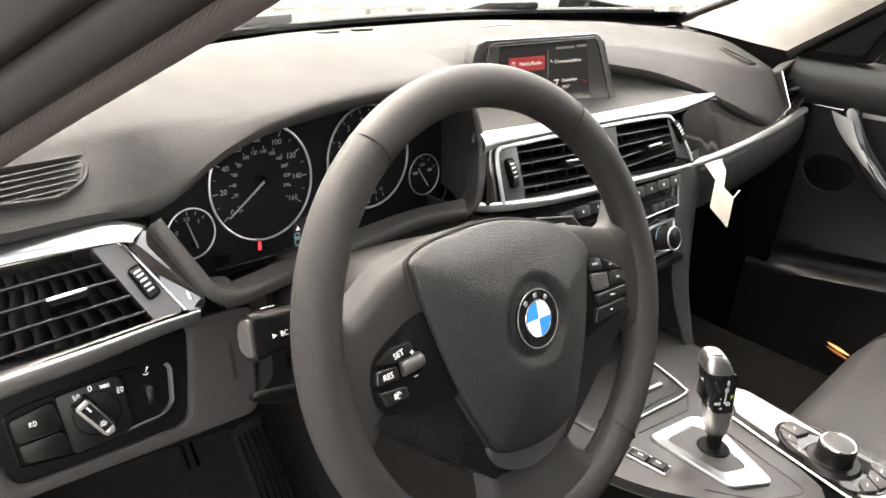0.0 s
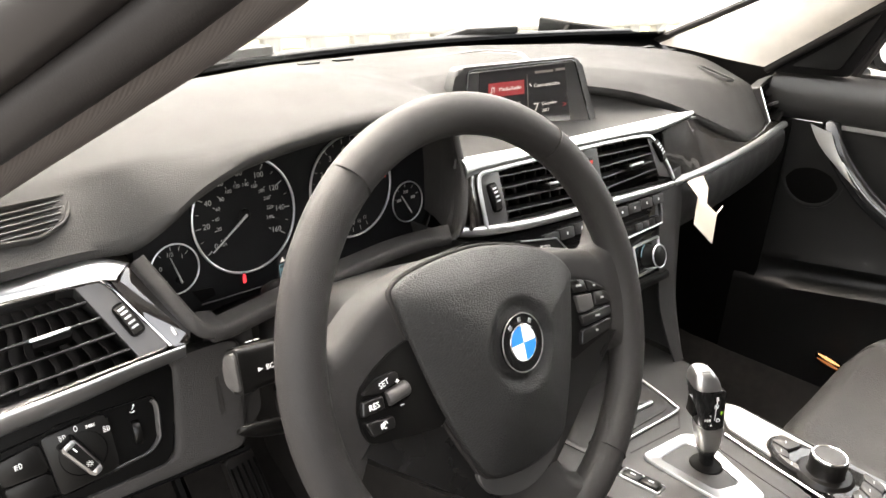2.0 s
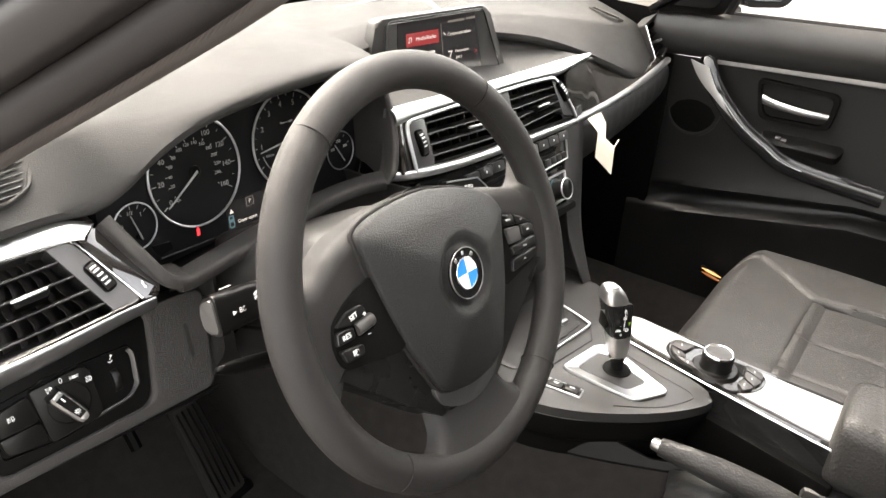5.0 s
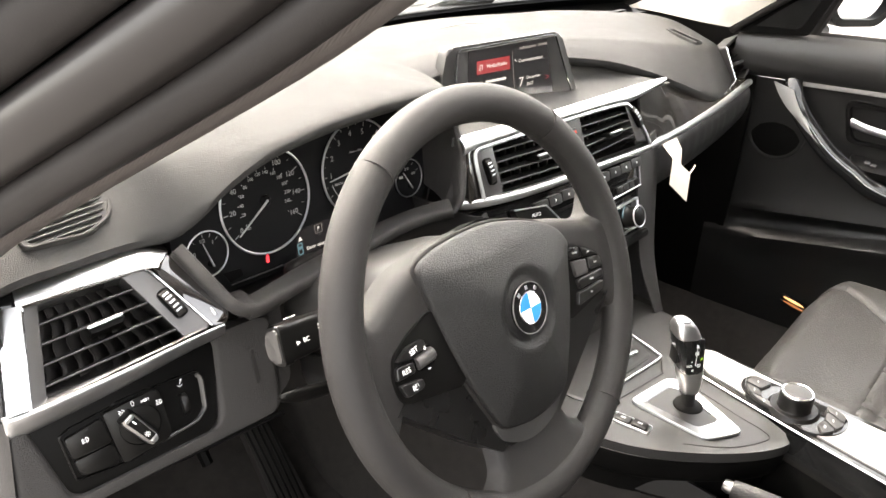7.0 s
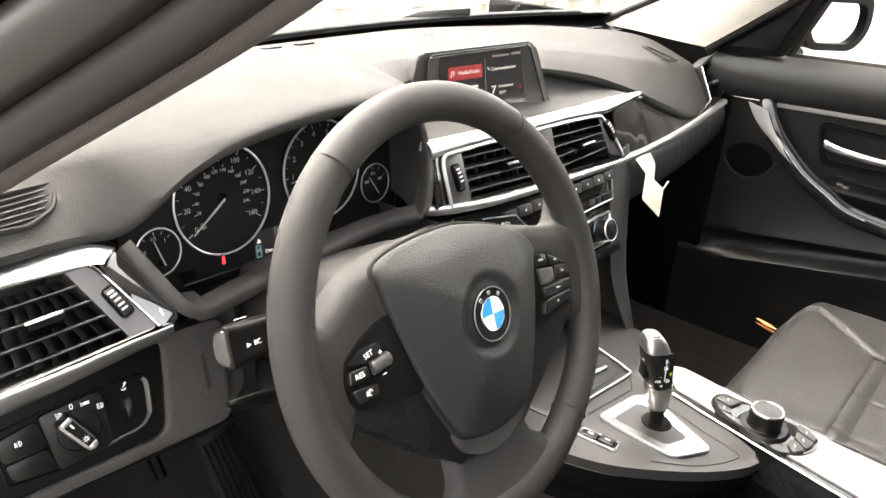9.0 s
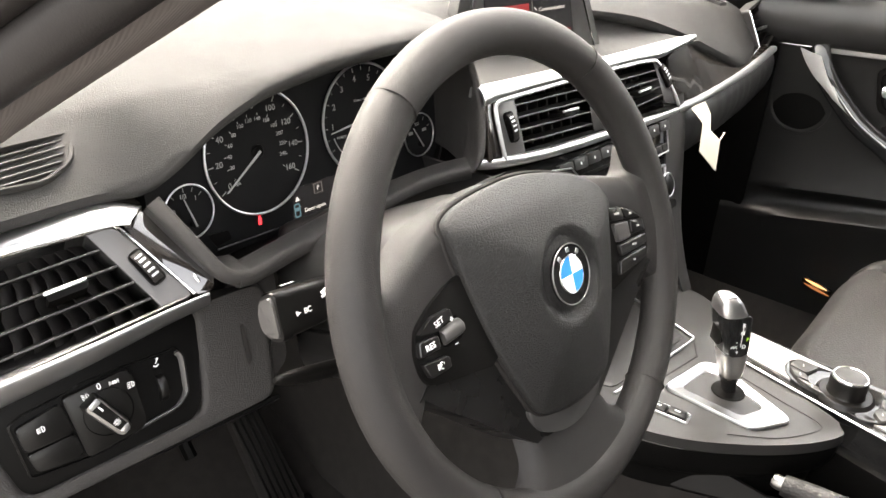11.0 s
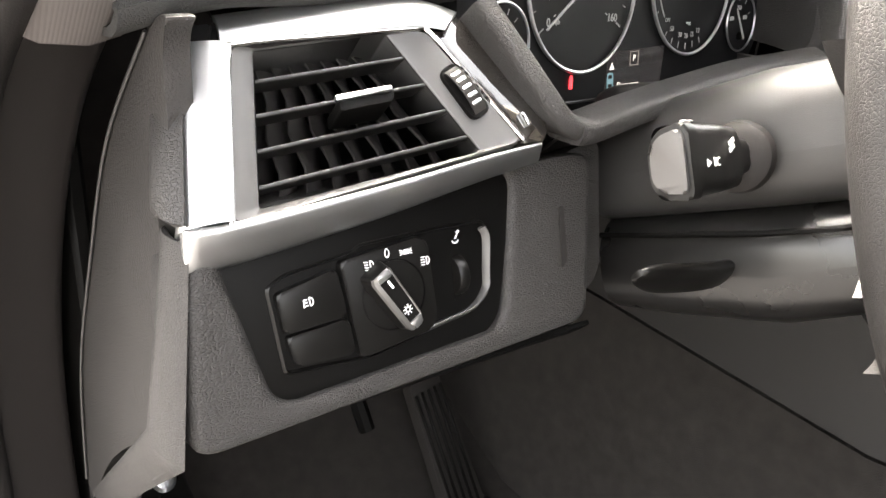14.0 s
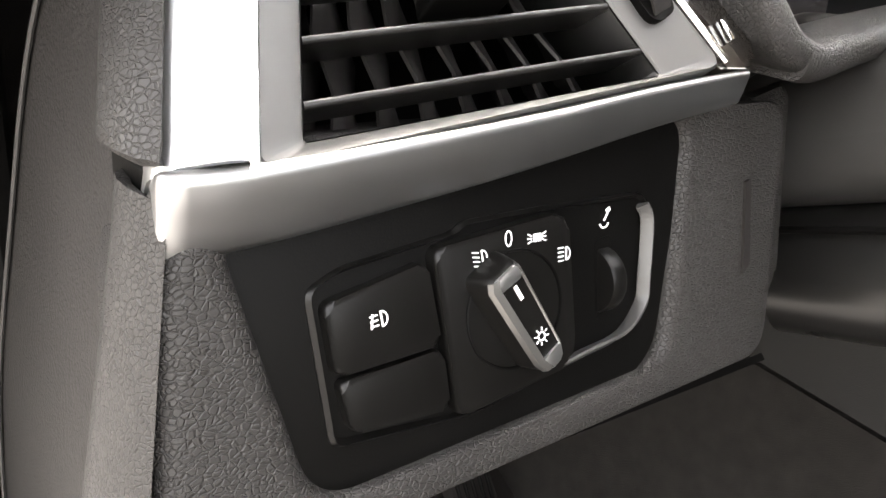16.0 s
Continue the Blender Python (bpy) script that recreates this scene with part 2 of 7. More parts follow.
def frame_ring(outer, inner, z0, z1, lip=0.0, r_out=0.003, r_in=0.003, seg=4, inner_z=None):
    """A frame between two outlines of equally many corners; lip lifts the inner rim's back."""
    a, b = rounded(outer, r_out, seg), rounded(inner, r_in, seg)
    bm = bmesh.new()
    n = len(a)
    zi = z1 if inner_z is None else inner_z
    c = min(0.0012, abs(z1 - z0) * 0.4)
    ca = Vector((sum(p[0] for p in a) / n, sum(p[1] for p in a) / n))

    def shrink(p, d):
        q = Vector(p)
        w = ca - q
        return q + w.normalized() * d
    loops = []
    loops.append([bm.verts.new((x, y, z0)) for x, y in a])
    loops.append([bm.verts.new((x, y, z1 - c)) for x, y in a])
    loops.append([bm.verts.new((*shrink(p, c), z1)) for p in a])
    loops.append([bm.verts.new((*shrink(p, -c), zi)) for p in b])
    loops.append([bm.verts.new((x, y, zi - c)) for x, y in b])
    loops.append([bm.verts.new((x, y, z0 - lip)) for x, y in b])
    for k in range(len(loops) - 1):
        p, q = loops[k], loops[k + 1]
        for i in range(n):
            bm.faces.new((p[i], p[(i + 1) % n], q[(i + 1) % n], q[i]))
    if lip == 0:
        p, q = loops[-1], loops[0]
        for i in range(n):
            bm.faces.new((p[i], p[(i + 1) % n], q[(i + 1) % n], q[i]))
    return bm


def padded_ring(outer, inner, z0, z1, r_out, r_in, soft):
    """A padded frame between two outlines: both rims roll over softly."""
    a, b = rounded(outer, r_out, 8), rounded(inner, r_in, 8)
    n, bm, loops = len(a), bmesh.new(), []

    def loop(d, from_inner, z):
        out = []
        for p, q in zip(a, b):
            p, q = (Vector(q), Vector(p)) if from_inner else (Vector(p), Vector(q))
            out.append(bm.verts.new((*p.lerp(q, min(0.45, d / max(1e-5, (q - p).length))), z)))
        loops.append(out)
    loop(0, False, z0)
    for from_inner, order in ((False, range(7)), (True, range(6, -1, -1))):
        for k in order:
            ang = math.pi / 2 * k / 6
            loop(soft * (1 - math.cos(ang)), from_inner, z1 - soft * 0.8 * (1 - math.sin(ang)))
    loop(0, True, z0)
    for p, q in zip(loops, loops[1:]):
        for i in range(n):
            bm.faces.new((p[i], p[(i + 1) % n], q[(i + 1) % n], q[i]))
    return bm


def rbox(sx, sy, sz, r=0.002, seg=2, at=(0, 0, 0), taper=1.0):
    bm = bmesh.new()
    bmesh.ops.create_cube(bm, size=1)
    for v in bm.verts:
        k = taper if v.co.z > 0 else 1.0
        v.co = Vector((v.co.x * sx * k, v.co.y * sy * k, v.co.z * sz))
    if r > 0:
        bmesh.ops.bevel(bm, geom=list(bm.edges), offset=min(r, 0.45 * min(sx, sy, sz)), segments=seg, profile=0.5, affect="EDGES")
    for v in bm.verts:
        v.co += Vector(at)
    return bm


def lathe(profile, n=48, at=(0, 0, 0)):
    bm = bmesh.new()
    loops = []
    for r, z in profile:
        if r < 1e-6:
            loops.append([bm.verts.new((at[0], at[1], at[2] + z))])
        else:
            loops.append([bm.verts.new((at[0] + r * math.cos(2 * math.pi * i / n), at[1] + r * math.sin(2 * math.pi * i / n), at[2] + z)) for i in range(n)])
    for p, q in zip(loops, loops[1:]):
        for i in range(n):
            j = (i + 1) % n
            if len(p) == 1 and len(q) > 1:
                bm.faces.new((p[0], q[i], q[j]))
            elif len(q) == 1 and len(p) > 1:
                bm.faces.new((p[i], p[j], q[0]))
            elif len(p) > 1:
                bm.faces.new((p[i], p[j], q[j], q[i]))
    return bm


def smooth_path(pts, n=8, closed=False):
    P = [Vector(p) for p in pts]
    out = []
    m = len(P) if closed else len(P) - 1
    for i in range(m):
        if closed:
            p0, p1, p2, p3 = P[i - 1], P[i], P[(i + 1) % len(P)], P[(i + 2) % len(P)]
        else:
            p0, p1, p2, p3 = P[max(i - 1, 0)], P[i], P[i + 1], P[min(i + 2, len(P) - 1)]
        for k in range(n):
            t = k / n
            out.append(0.5 * ((2 * p1) + (p2 - p0) * t + (2 * p0 - 5 * p1 + 4 * p2 - p3) * t * t + (3 * p1 - p0 - 3 * p2 + p3) * t ** 3))
    if not closed:
        out.append(P[-1])
    return out


def sweep(path, section, side, closed=False, scale=None, cap=True):
    """Sweeps a closed 2D section along a path; the section's first axis lies along side, its second across it."""
    bm = bmesh.new()
    P = [Vector(p) for p in path]
    n, k = len(P), len(section)
    rows = []
    for i in range(n):
        a = P[(i - 1) % n] if (closed or i > 0) else P[i]
        b = P[(i + 1) % n] if (closed or i < n - 1) else P[i]
        t = (b - a).normalized()
        s = side(i / max(1, n - 1)) if callable(side) else Vector(side)
        s = (s - t * s.dot(t)).normalized()
        w = t.cross(s)
        f = scale(i / max(1, n - 1)) if scale else 1.0
        rows.append([bm.verts.new(P[i] + s * x * f + w * y * f) for x, y in section])
    for i in range(n if closed else n - 1):
        p, q = rows[i], rows[(i + 1) % n]
        for j in range(k):
            bm.faces.new((p[j], p[(j + 1) % k], q[(j + 1) % k], q[j]))
    if not closed and cap:
        bm.faces.new(rows[0][::-1])
        bm.faces.new(rows[-1])
    return bm


def disc_section(r, n=10, ry=None):
    return [(r * math.cos(2 * math.pi * i / n), (ry or r) * math.sin(2 * math.pi * i / n)) for i in range(n)]


def tube(path, r, n=8, closed=False, side=(0.13, 0.31, 0.94)):
    return sweep(path, disc_section(r, n), side, closed)


def sheet(grid, thick=0.0, flip=1):
    """A smooth sheet through a grid of points, with thickness along its normals."""
    R, C = len(grid), len(grid[0])
    bm = bmesh.new()
    top = [[bm.verts.new(p) for p in row] for row in grid]
    for i in range(R - 1):
        for j in range(C - 1):
            bm.faces.new((top[i][j], top[i][j + 1], top[i + 1][j + 1], top[i + 1][j]))
    if thick:
        bm.normal_update()
        low = [[bm.verts.new(v.co - v.normal * thick * flip) for v in row] for row in top]
        for i in range(R - 1):
            for j in range(C - 1):
                bm.faces.new((low[i][j], low[i + 1][j], low[i + 1][j + 1], low[i][j + 1]))
        edge = [(0, j) for j in range(C)] + [(i, C - 1) for i in range(1, R)] + [(R - 1, j) for j in range(C - 2, -1, -1)] + [(i, 0) for i in range(R - 2, 0, -1)]
        for (a, b), (c, d) in zip(edge, edge[1:] + edge[:1]):
            bm.faces.new((top[a][b], low[a][b], low[c][d], top[c][d]))
    return bm


def keyed(table, x):
    """Smoothly interpolated values from a table of (x, values...)."""
    if x <= table[0][0]:
        return table[0][1:]
    for i in range(len(table) - 1):
        a, b = table[i], table[i + 1]
        if x <= b[0]:
            p, q = table[max(0, i - 1)], table[min(len(table) - 1, i + 2)]
            t = (x - a[0]) / (b[0] - a[0])
            out = []
            for k in range(1, len(a)):
                ma = (b[k] - p[k]) / max(1e-6, b[0] - p[0]) * (b[0] - a[0])
                mb = (q[k] - a[k]) / max(1e-6, q[0] - a[0]) * (b[0] - a[0])
                out.append((2 * t ** 3 - 3 * t * t + 1) * a[k] + (t ** 3 - 2 * t * t + t) * ma + (3 * t * t - 2 * t ** 3) * b[k] + (t ** 3 - t * t) * mb)
            return out
    return table[-1][1:]


def merged(*bms):
    out = bmesh.new()
    for b in bms:
        me = bpy.data.meshes.new("tmp")
        b.to_mesh(me)
        b.free()
        out.from_mesh(me)
        bpy.data.meshes.remove(me)
    return out


def moved(bm, m):
    bmesh.ops.transform(bm, matrix=m, verts=bm.verts)
    return bm


def lettering(name, body, size, mat, parent, at, turn=0.0, align="CENTER", thick=0.00015, shear=0.0):
    cu = bpy.data.curves.new("text", "FONT")
    cu.body, cu.size, cu.align_x, cu.align_y, cu.extrude, cu.shear = body, size, align, "CENTER", thick, shear
    cu.resolution_u = 3
    tmp = bpy.data.objects.new("text", cu)
    me = bpy.data.meshes.new_from_object(tmp)
    bpy.data.objects.remove(tmp)
    me.materials.clear()
    me.materials.append(mat)
    me.name = name
    ob = new(name, me)
    ob.parent = parent
    ob.matrix_local = pose(at[0], at[1], at[2], 0, 0, turn)
    return ob


def bar(w, h, t=0.0004, at=(0, 0, 0), turn=0.0):
    bm = bmesh.new()
    bmesh.ops.create_cube(bm, size=1)
    for v in bm.verts:
        v.co = Vector((v.co.x * w, v.co.y * h, v.co.z * t))
    return moved(bm, pose(at[0], at[1], at[2], 0, 0, turn))

# ---- frames of the main surfaces ----
LP = axes((-0.600, 0.2064, 0.860), (0.9897, -0.1433, 0), (-0.1376, -0.9501, 0.2801))
LV = axes((-0.600, 0.2257, 0.930), (0.9615, -0.2747, 0), (-0.2091, -0.7318, 0.6486))
CS = axes((0.0, 0.1538, 0.930), (0.9992, -0.0408, 0), (-0.0382, -0.9360, 0.3499))
SC = axes((0.0, 0.2709, 1.030), (0.9618, -0.2739, 0), (-0.2722, -0.9556, 0.1130))
CL = axes((-0.3585, 0.255, 0.970), (1, 0, 0), (0, -0.9889, 0.1483))
RAKE = radians(24)
WH = axes((-0.37, 0.0, 0.95), (1, 0, 0), (0, -math.cos(RAKE), math.sin(RAKE))) @ pose(0, 0, 0, 0, 0, -2.5)
WHEEL = WH @ pose(0.0199, -0.0047, -0.0184, 1.0, -1.6, 0) @ Matrix.Scale(1.032, 4)

# ---- dashboard ----
# x, then y and z of: windscreen edge, middle, crest, front lip
PAD = [
    (-0.705, 0.42, 1.000, 0.36, 1.008, 0.312, 1.006, 0.259, 0.980),
    (-0.660, 0.44, 1.012, 0.38, 1.026, 0.316, 1.024, 0.259, 0.989),
    (-0.620, 0.46, 1.022, 0.40, 1.038, 0.318, 1.030, 0.259, 0.989),
    (-0.575, 0.48, 1.032, 0.41, 1.045, 0.316, 1.0315, 0.258, 0.989),
    (-0.548, 0.49, 1.035, 0.41, 1.049, 0.304, 1.036, 0.254, 0.989),
    (-0.526, 0.49, 1.036, 0.41, 1.053, 0.288, 1.042, 0.244, 0.992),
    (-0.512, 0.49, 1.037, 0.41, 1.055, 0.276, 1.0465, 0.225, 1.011),
    (-0.488, 0.50, 1.038, 0.41, 1.059, 0.256, 1.053, 0.214, 1.034),
    (-0.462, 0.50, 1.040, 0.41, 1.064, 0.238, 1.060, 0.209, 1.048),
    (-0.439, 0.51, 1.041, 0.41, 1.066, 0.234, 1.065, 0.206, 1.056),
    (-0.377, 0.52, 1.043, 0.41, 1.070, 0.228, 1.074, 0.205, 1.064),
    (-0.307, 0.54, 1.044, 0.41, 1.071, 0.226, 1.077, 0.205, 1.067),
    (-0.255, 0.55, 1.044, 0.42, 1.069, 0.226, 1.076, 0.205, 1.066),
    (-0.205, 0.56, 1.044, 0.42, 1.064, 0.234, 1.071, 0.210, 1.059),
    (-0.180, 0.565, 1.044, 0.43, 1.060, 0.262, 1.066, 0.230, 1.052),
    (-0.130, 0.57, 1.043, 0.45, 1.054, 0.345, 1.058, 0.300, 1.044),
    (0.000, 0.57, 1.042, 0.45, 1.051, 0.348, 1.056, 0.302, 1.044),
    (0.080, 0.57, 1.041, 0.45, 1.050, 0.335, 1.054, 0.288, 1.041),
    (0.150, 0.57, 1.040, 0.44, 1.049, 0.315, 1.051, 0.262, 1.033),
    (0.220, 0.56, 1.039, 0.43, 1.047, 0.295, 1.046, 0.236, 1.020),
    (0.300, 0.54, 1.037, 0.42, 1.044, 0.278, 1.036, 0.214, 0.996),
    (0.400, 0.52, 1.033, 0.41, 1.039, 0.262, 1.020, 0.200, 0.961),
    (0.460, 0.51, 1.031, 0.40, 1.035, 0.255, 1.010, 0.188, 0.938),
    (0.510, 0.49, 1.028, 0.39, 1.031, 0.250, 1.001, 0.182, 0.921),
    (0.560, 0.47, 1.024, 0.38, 1.026, 0.249, 0.993, 0.186, 0.912),
    (0.620, 0.45, 1.019, 0.365, 1.018, 0.251, 0.984, 0.196, 0.908),
    (0.676, 0.43, 1.013, 0.355, 1.008, 0.258, 0.976, 0.210, 0.904),
]


def pad_row(x):
    a = keyed(PAD, x)
    A, B, C, D = (Vector((x, a[i], a[i + 1])) for i in (0, 2, 4, 6))
    w = max(0.0, min(1.0, (x + 0.50) / 0.09)) * max(0.0, min(1.0, (-0.165 - x) / 0.05))
    w = w * w * (3 - 2 * w)
    C = C.lerp(D + Vector((0, 0.012, 0.0065)), w)
    pts = smooth_path([A, B, C], 8)[:-1]
    c0, c1 = C.lerp(B, 0.05), C.lerp(D, 0.10)
    pts += [c0 * 0.25 + C * 0.5 + c1 * 0.25, c1]
    for f in (0.15, 0.3, 0.45, 0.6, 0.75, 0.88, 1.0):
        q = c1.lerp(D, f)
        steep = Vector((x, c1.y + (D.y - c1.y) * math.sin(math.pi * f / 2), c1.z + (D.z - c1.z) * (1 - math.cos(math.pi * f / 2))))
        pts.append(q.lerp(steep, 0.7 * w) + Vector((0, -0.35, 0.9)) * (0.0025 * (1 - w) * math.sin(math.pi * f)))
    under = D + Vector((0, 0.020, -0.013))
    return pts + [D + Vector((0, 0.0006, -0.004)), D + Vector((0, 0.003, -0.0085)), D + Vector((0, 0.009, -0.012)), under, under + Vector((0, 0.05, -0.006))]


def build_dashboard():
    dash = thing("dashboard", None, "black grained soft-touch car dashboard with satin chrome and gloss wood trim", "dashboard")
    xs = [-0.705 + 1.381 * i / 190 for i in range(191)]
    part("top_pad", sheet([pad_row(x) for x in xs], 0.004), LEATHER, dash, "", None, 50)

    # instrument hood: slim padded post, lower lip and right cheek round the cluster's opening
    post = smooth_path([(-0.533, 0.238, 0.978), (-0.524, 0.220, 0.957), (-0.513, 0.202, 0.934), (-0.504, 0.196, 0.925), (-0.488, 0.194, 0.9205)], 6)
    lip = smooth_path([(-0.500, 0.1945, 0.9215), (-0.485, 0.194, 0.9205), (-0.44, 0.196, 0.924), (-0.36, 0.199, 0.929), (-0.29, 0.203, 0.931), (-0.25, 0.197, 0.933), (-0.226, 0.180, 0.9385)], 6)
    part("hood_post", sweep(post, rounded(mm((-13, -6), (26, -6), (26, 6), (-13, 6)), 0.005, 4), (0, 1, 0)), BOLSTER_LEATHER, dash, "", None, 60)
    part("instrument_hood", sweep(lip, rounded(mm((-13, -7), (13, -7), (13, 6.5), (-13, 6.5)), 0.0055, 4), (0, 1, 0)), BOLSTER_LEATHER, dash, "grained hood lip round the instruments", None, 60)
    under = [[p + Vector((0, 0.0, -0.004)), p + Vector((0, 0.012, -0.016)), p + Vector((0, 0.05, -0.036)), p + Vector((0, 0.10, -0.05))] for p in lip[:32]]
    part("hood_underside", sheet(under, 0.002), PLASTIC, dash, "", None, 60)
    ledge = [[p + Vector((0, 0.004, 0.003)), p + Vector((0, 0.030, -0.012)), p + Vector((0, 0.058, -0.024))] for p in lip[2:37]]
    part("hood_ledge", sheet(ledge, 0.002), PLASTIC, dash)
    front = smooth_path([(-0.232, 0.172, 0.9365), (-0.223, 0.170, 0.950), (-0.213, 0.177, 0.972), (-0.205, 0.186, 0.993), (-0.203, 0.195, 1.013), (-0.206, 0.202, 1.035), (-0.210, 0.212, 1.060)], 5)
    wall = []
    for p in front:
        back = Vector((-0.190, 0.262, p.z + 0.002))
        roll = [back, back.lerp(p, 0.4) + Vector((0.005, 0, 0)), back.lerp(p, 0.8) + Vector((0.003, 0, 0)), p + Vector((0.0005, 0.004, 0)), p, p + Vector((0.003, -0.0022, 0)), p + Vector((0.007, -0.001, 0)), p + Vector((0.010, 0.003, 0)), p + Vector((0.012, 0.025, 0))]
        wall.append(roll)
    part("hood_cheek", sheet(wall, 0.002), BOLSTER_LEATHER, dash, "", None, 70)

    # column of padding at the driver's end beside the vent
    turn_in = ((0.3, 3, 0.8), (0.0, 0.5, 0.0), (-1.2, -2.5, 0.0), (-2.6, 0.5, 0.0), (-3.6, 5, 0.0), (-4.2, 10, 0.0), (-4.0, 15, 0.0), (-2.8, 19.0, 0.0), (-0.5, 21, 0.0), (5, 21.5, 0.0))
    col = []
    for k in range(28):
        v = -37.0 + 91.0 * (max(0, k - 3)) / 24
        edge = LV @ Vector(((-96.6 + 0.14 * (v + 42)) * 0.001, v * 0.001, 0))
        rim = (3.0, 1.0, 0.3)[k] if k < 3 else 0.0
        lift = (0.0008, 0.0, -0.0004)[k] if k < 3 else 0.0
        col.append([edge + Vector((dx * 0.001 + rim * 0.001, dy * 0.001 + (rim * 0.0006 if dy < 6 else -rim * 0.0006), lift)) for dx, dy, _ in turn_in])
    part("end_column", sheet(col, 0.002), BOLSTER_LEATHER, dash, "", None, 60)
    flank = []
    for k in range(29):
        v = 32.0 - 93.0 * max(0, k - 3) / 25
        edge = LP @ Vector(((-101 - 0.17 * (24 - v)) * 0.001, v * 0.001, 0.0015))
        rim = (3.0, 1.0, 0.3)[k] if k < 3 else 0.0
        wide = 1.0 + 0.55 * max(0.0, (20 - v) / 80)
        flank.append([edge + Vector((dx * 0.0011 + rim * 0.001, dy * 0.001 * (wide if dy > 0 else 1.6) + (rim * 0.0006 if dy < 6 else -rim * 0.0006), (0.0, 0.0008, 0.0010)[k] if k < 3 else 0.0)) for dx, dy, _ in turn_in])
    foot_a, foot_b = Vector((-0.702, 0.350, 0.652)), Vector((-0.705, 0.382, 0.650))
    last = flank[-1]
    for f in (0.12, 0.28, 0.45, 0.62, 0.8, 0.92, 1.0):
        flank.append([p.lerp(foot_a.lerp(foot_b, k / 9), f) + Vector((0.002, 0.004 * k / 9, 0)) * math.sin(math.pi * f) for k, p in enumerate(last)])
    part("bolster_flank", sheet(flank, 0.003), BOLSTER_LEATHER, dash, "", None, 60)
    shell = padded_ring(mm((-84, 44), (131, 44), (122, -52), (-112, -61), (-104, 22)), mm((-83, 31), (71, 42), (60, -42), (-71, -48), (-88, 20)), -0.05, 0.0045, 0.012, 0.013, 0.0065)
    part("knee_bolster", moved(shell, LP), BOLSTER_LEATHER, dash, "grained padded knee bolster", None, 60)
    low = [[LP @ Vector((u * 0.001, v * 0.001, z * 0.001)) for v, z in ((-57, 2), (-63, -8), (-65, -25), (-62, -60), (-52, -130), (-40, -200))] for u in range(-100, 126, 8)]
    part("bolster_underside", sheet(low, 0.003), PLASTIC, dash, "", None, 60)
    part("bolster_return", moved(prism(rounded(mm((118, 44), (146, 50), (142, -30), (112, -52)), 0.006), -0.09, -0.006, 0.006), LP), BOLSTER_LEATHER, dash)
    slot = moved(prism(rounded(mm((102, 16), (105, 17), (106, -14), (102, -18)), 0.001), 0.0035, 0.0056), LP)
    part("bolster_slot", slot, RUBBER, dash)
    # end cover that the open door uncovers
    outline = smooth_path([(0, y, z) for y, z in ((0.250, 0.978), (0.268, 0.970), (0.318, 0.910), (0.352, 0.838), (0.388, 0.744), (0.400, 0.640), (0.390, 0.640), (0.350, 0.698), (0.285, 0.763), (0.256, 0.834), (0.248, 0.880), (0.252, 0.928), (0.255, 0.966))], 4, True)
    side = prism([(p.y, p.z) for p in outline][::-1], -0.006, 0.006, 0.003, 3)
    for v in side.verts:
        v.co.z += 0.010 * (0.97 - v.co.y) / 0.3
    part("end_cover", moved(side, Matrix(((0, 0, -1, -0.684), (1, 0, 0, 0), (0, 1, 0, 0), (0, 0, 0, 1)))), SIDE_PLASTIC, dash, "scuffed grained plastic end cover")
    bead = smooth_path([(-0.6915 - 0.0333 * (0.97 - z), y - 0.001, z) for y, z in ((0.268, 0.970), (0.318, 0.910), (0.352, 0.838), (0.388, 0.744), (0.399, 0.650))], 6)
    part("edge_bead", tube(bead, 0.0009, 6), COLUMN_PLASTIC, dash, "fine grey edge bead")
    # black block set in the slot stands for its deep shade
    part("gap_shade_block", moved(rbox(0.020, 0.026, 0.016, 0.001, 1, (-0.688, 0.242, 0.888)), Matrix()), PLASTIC, dash)

    # driver's trim: gloss wood round the vent, chrome end and lower strip
    lower = smooth_path([Vector((u, v, 0)) for u, v in ((-68, 41.5), (-30, 45), (0, 47), (30, 48.5), (44, 47))], 6)
    upper = smooth_path([Vector((u, v, 0)) for u, v in ((-67, 55), (-25, 61), (5, 63.5), (36, 64), (56, 57))], 6)
    band, strip_rows = [], []
    for a, b in zip(lower, upper):
        rows = [(a + Vector((0, 0, 2.5)))]
        for f, z in ((0.10, 3.6), (0.35, 3.0), (0.65, 1.2), (0.92, -2.0), (1.0, -4.5)):
            rows.append(a.lerp(b, f) + Vector((0, 0, z)))
        band.append([LV @ (p * 0.001) for p in rows])
        strip_rows.append([LV @ ((b + Vector((0, dy, z))) * 0.001) for dy, z in ((-0.5, -4.2), (3, -6.5), (8, -11), (14, -18), (18, -26))])
    part("chrome_band", sheet(band, 0.003), CHROME, dash, "satin chrome band over the vent", None, 60)
    part("wood_trim", sheet(strip_rows, 0.003), WOOD, dash, "dark gloss wood trim", None, 60)
    side_wood = moved(prism(rounded(mm((38, 50), (54, 57), (68, 44), (91, -4), (88, -16), (72, -16), (54, 16)), 0.004), -0.02, 0.001, 0.002), LV)
    part("wood_trim", side_wood, WOOD, dash)
    part("wood_end", moved(prism(rounded(mm((-84, 42), (-67, 41), (-67, 54), (-82, 52)), 0.003), -0.02, -0.003, 0.002), LV), GLOSS_BLACK, dash)
    cap = []
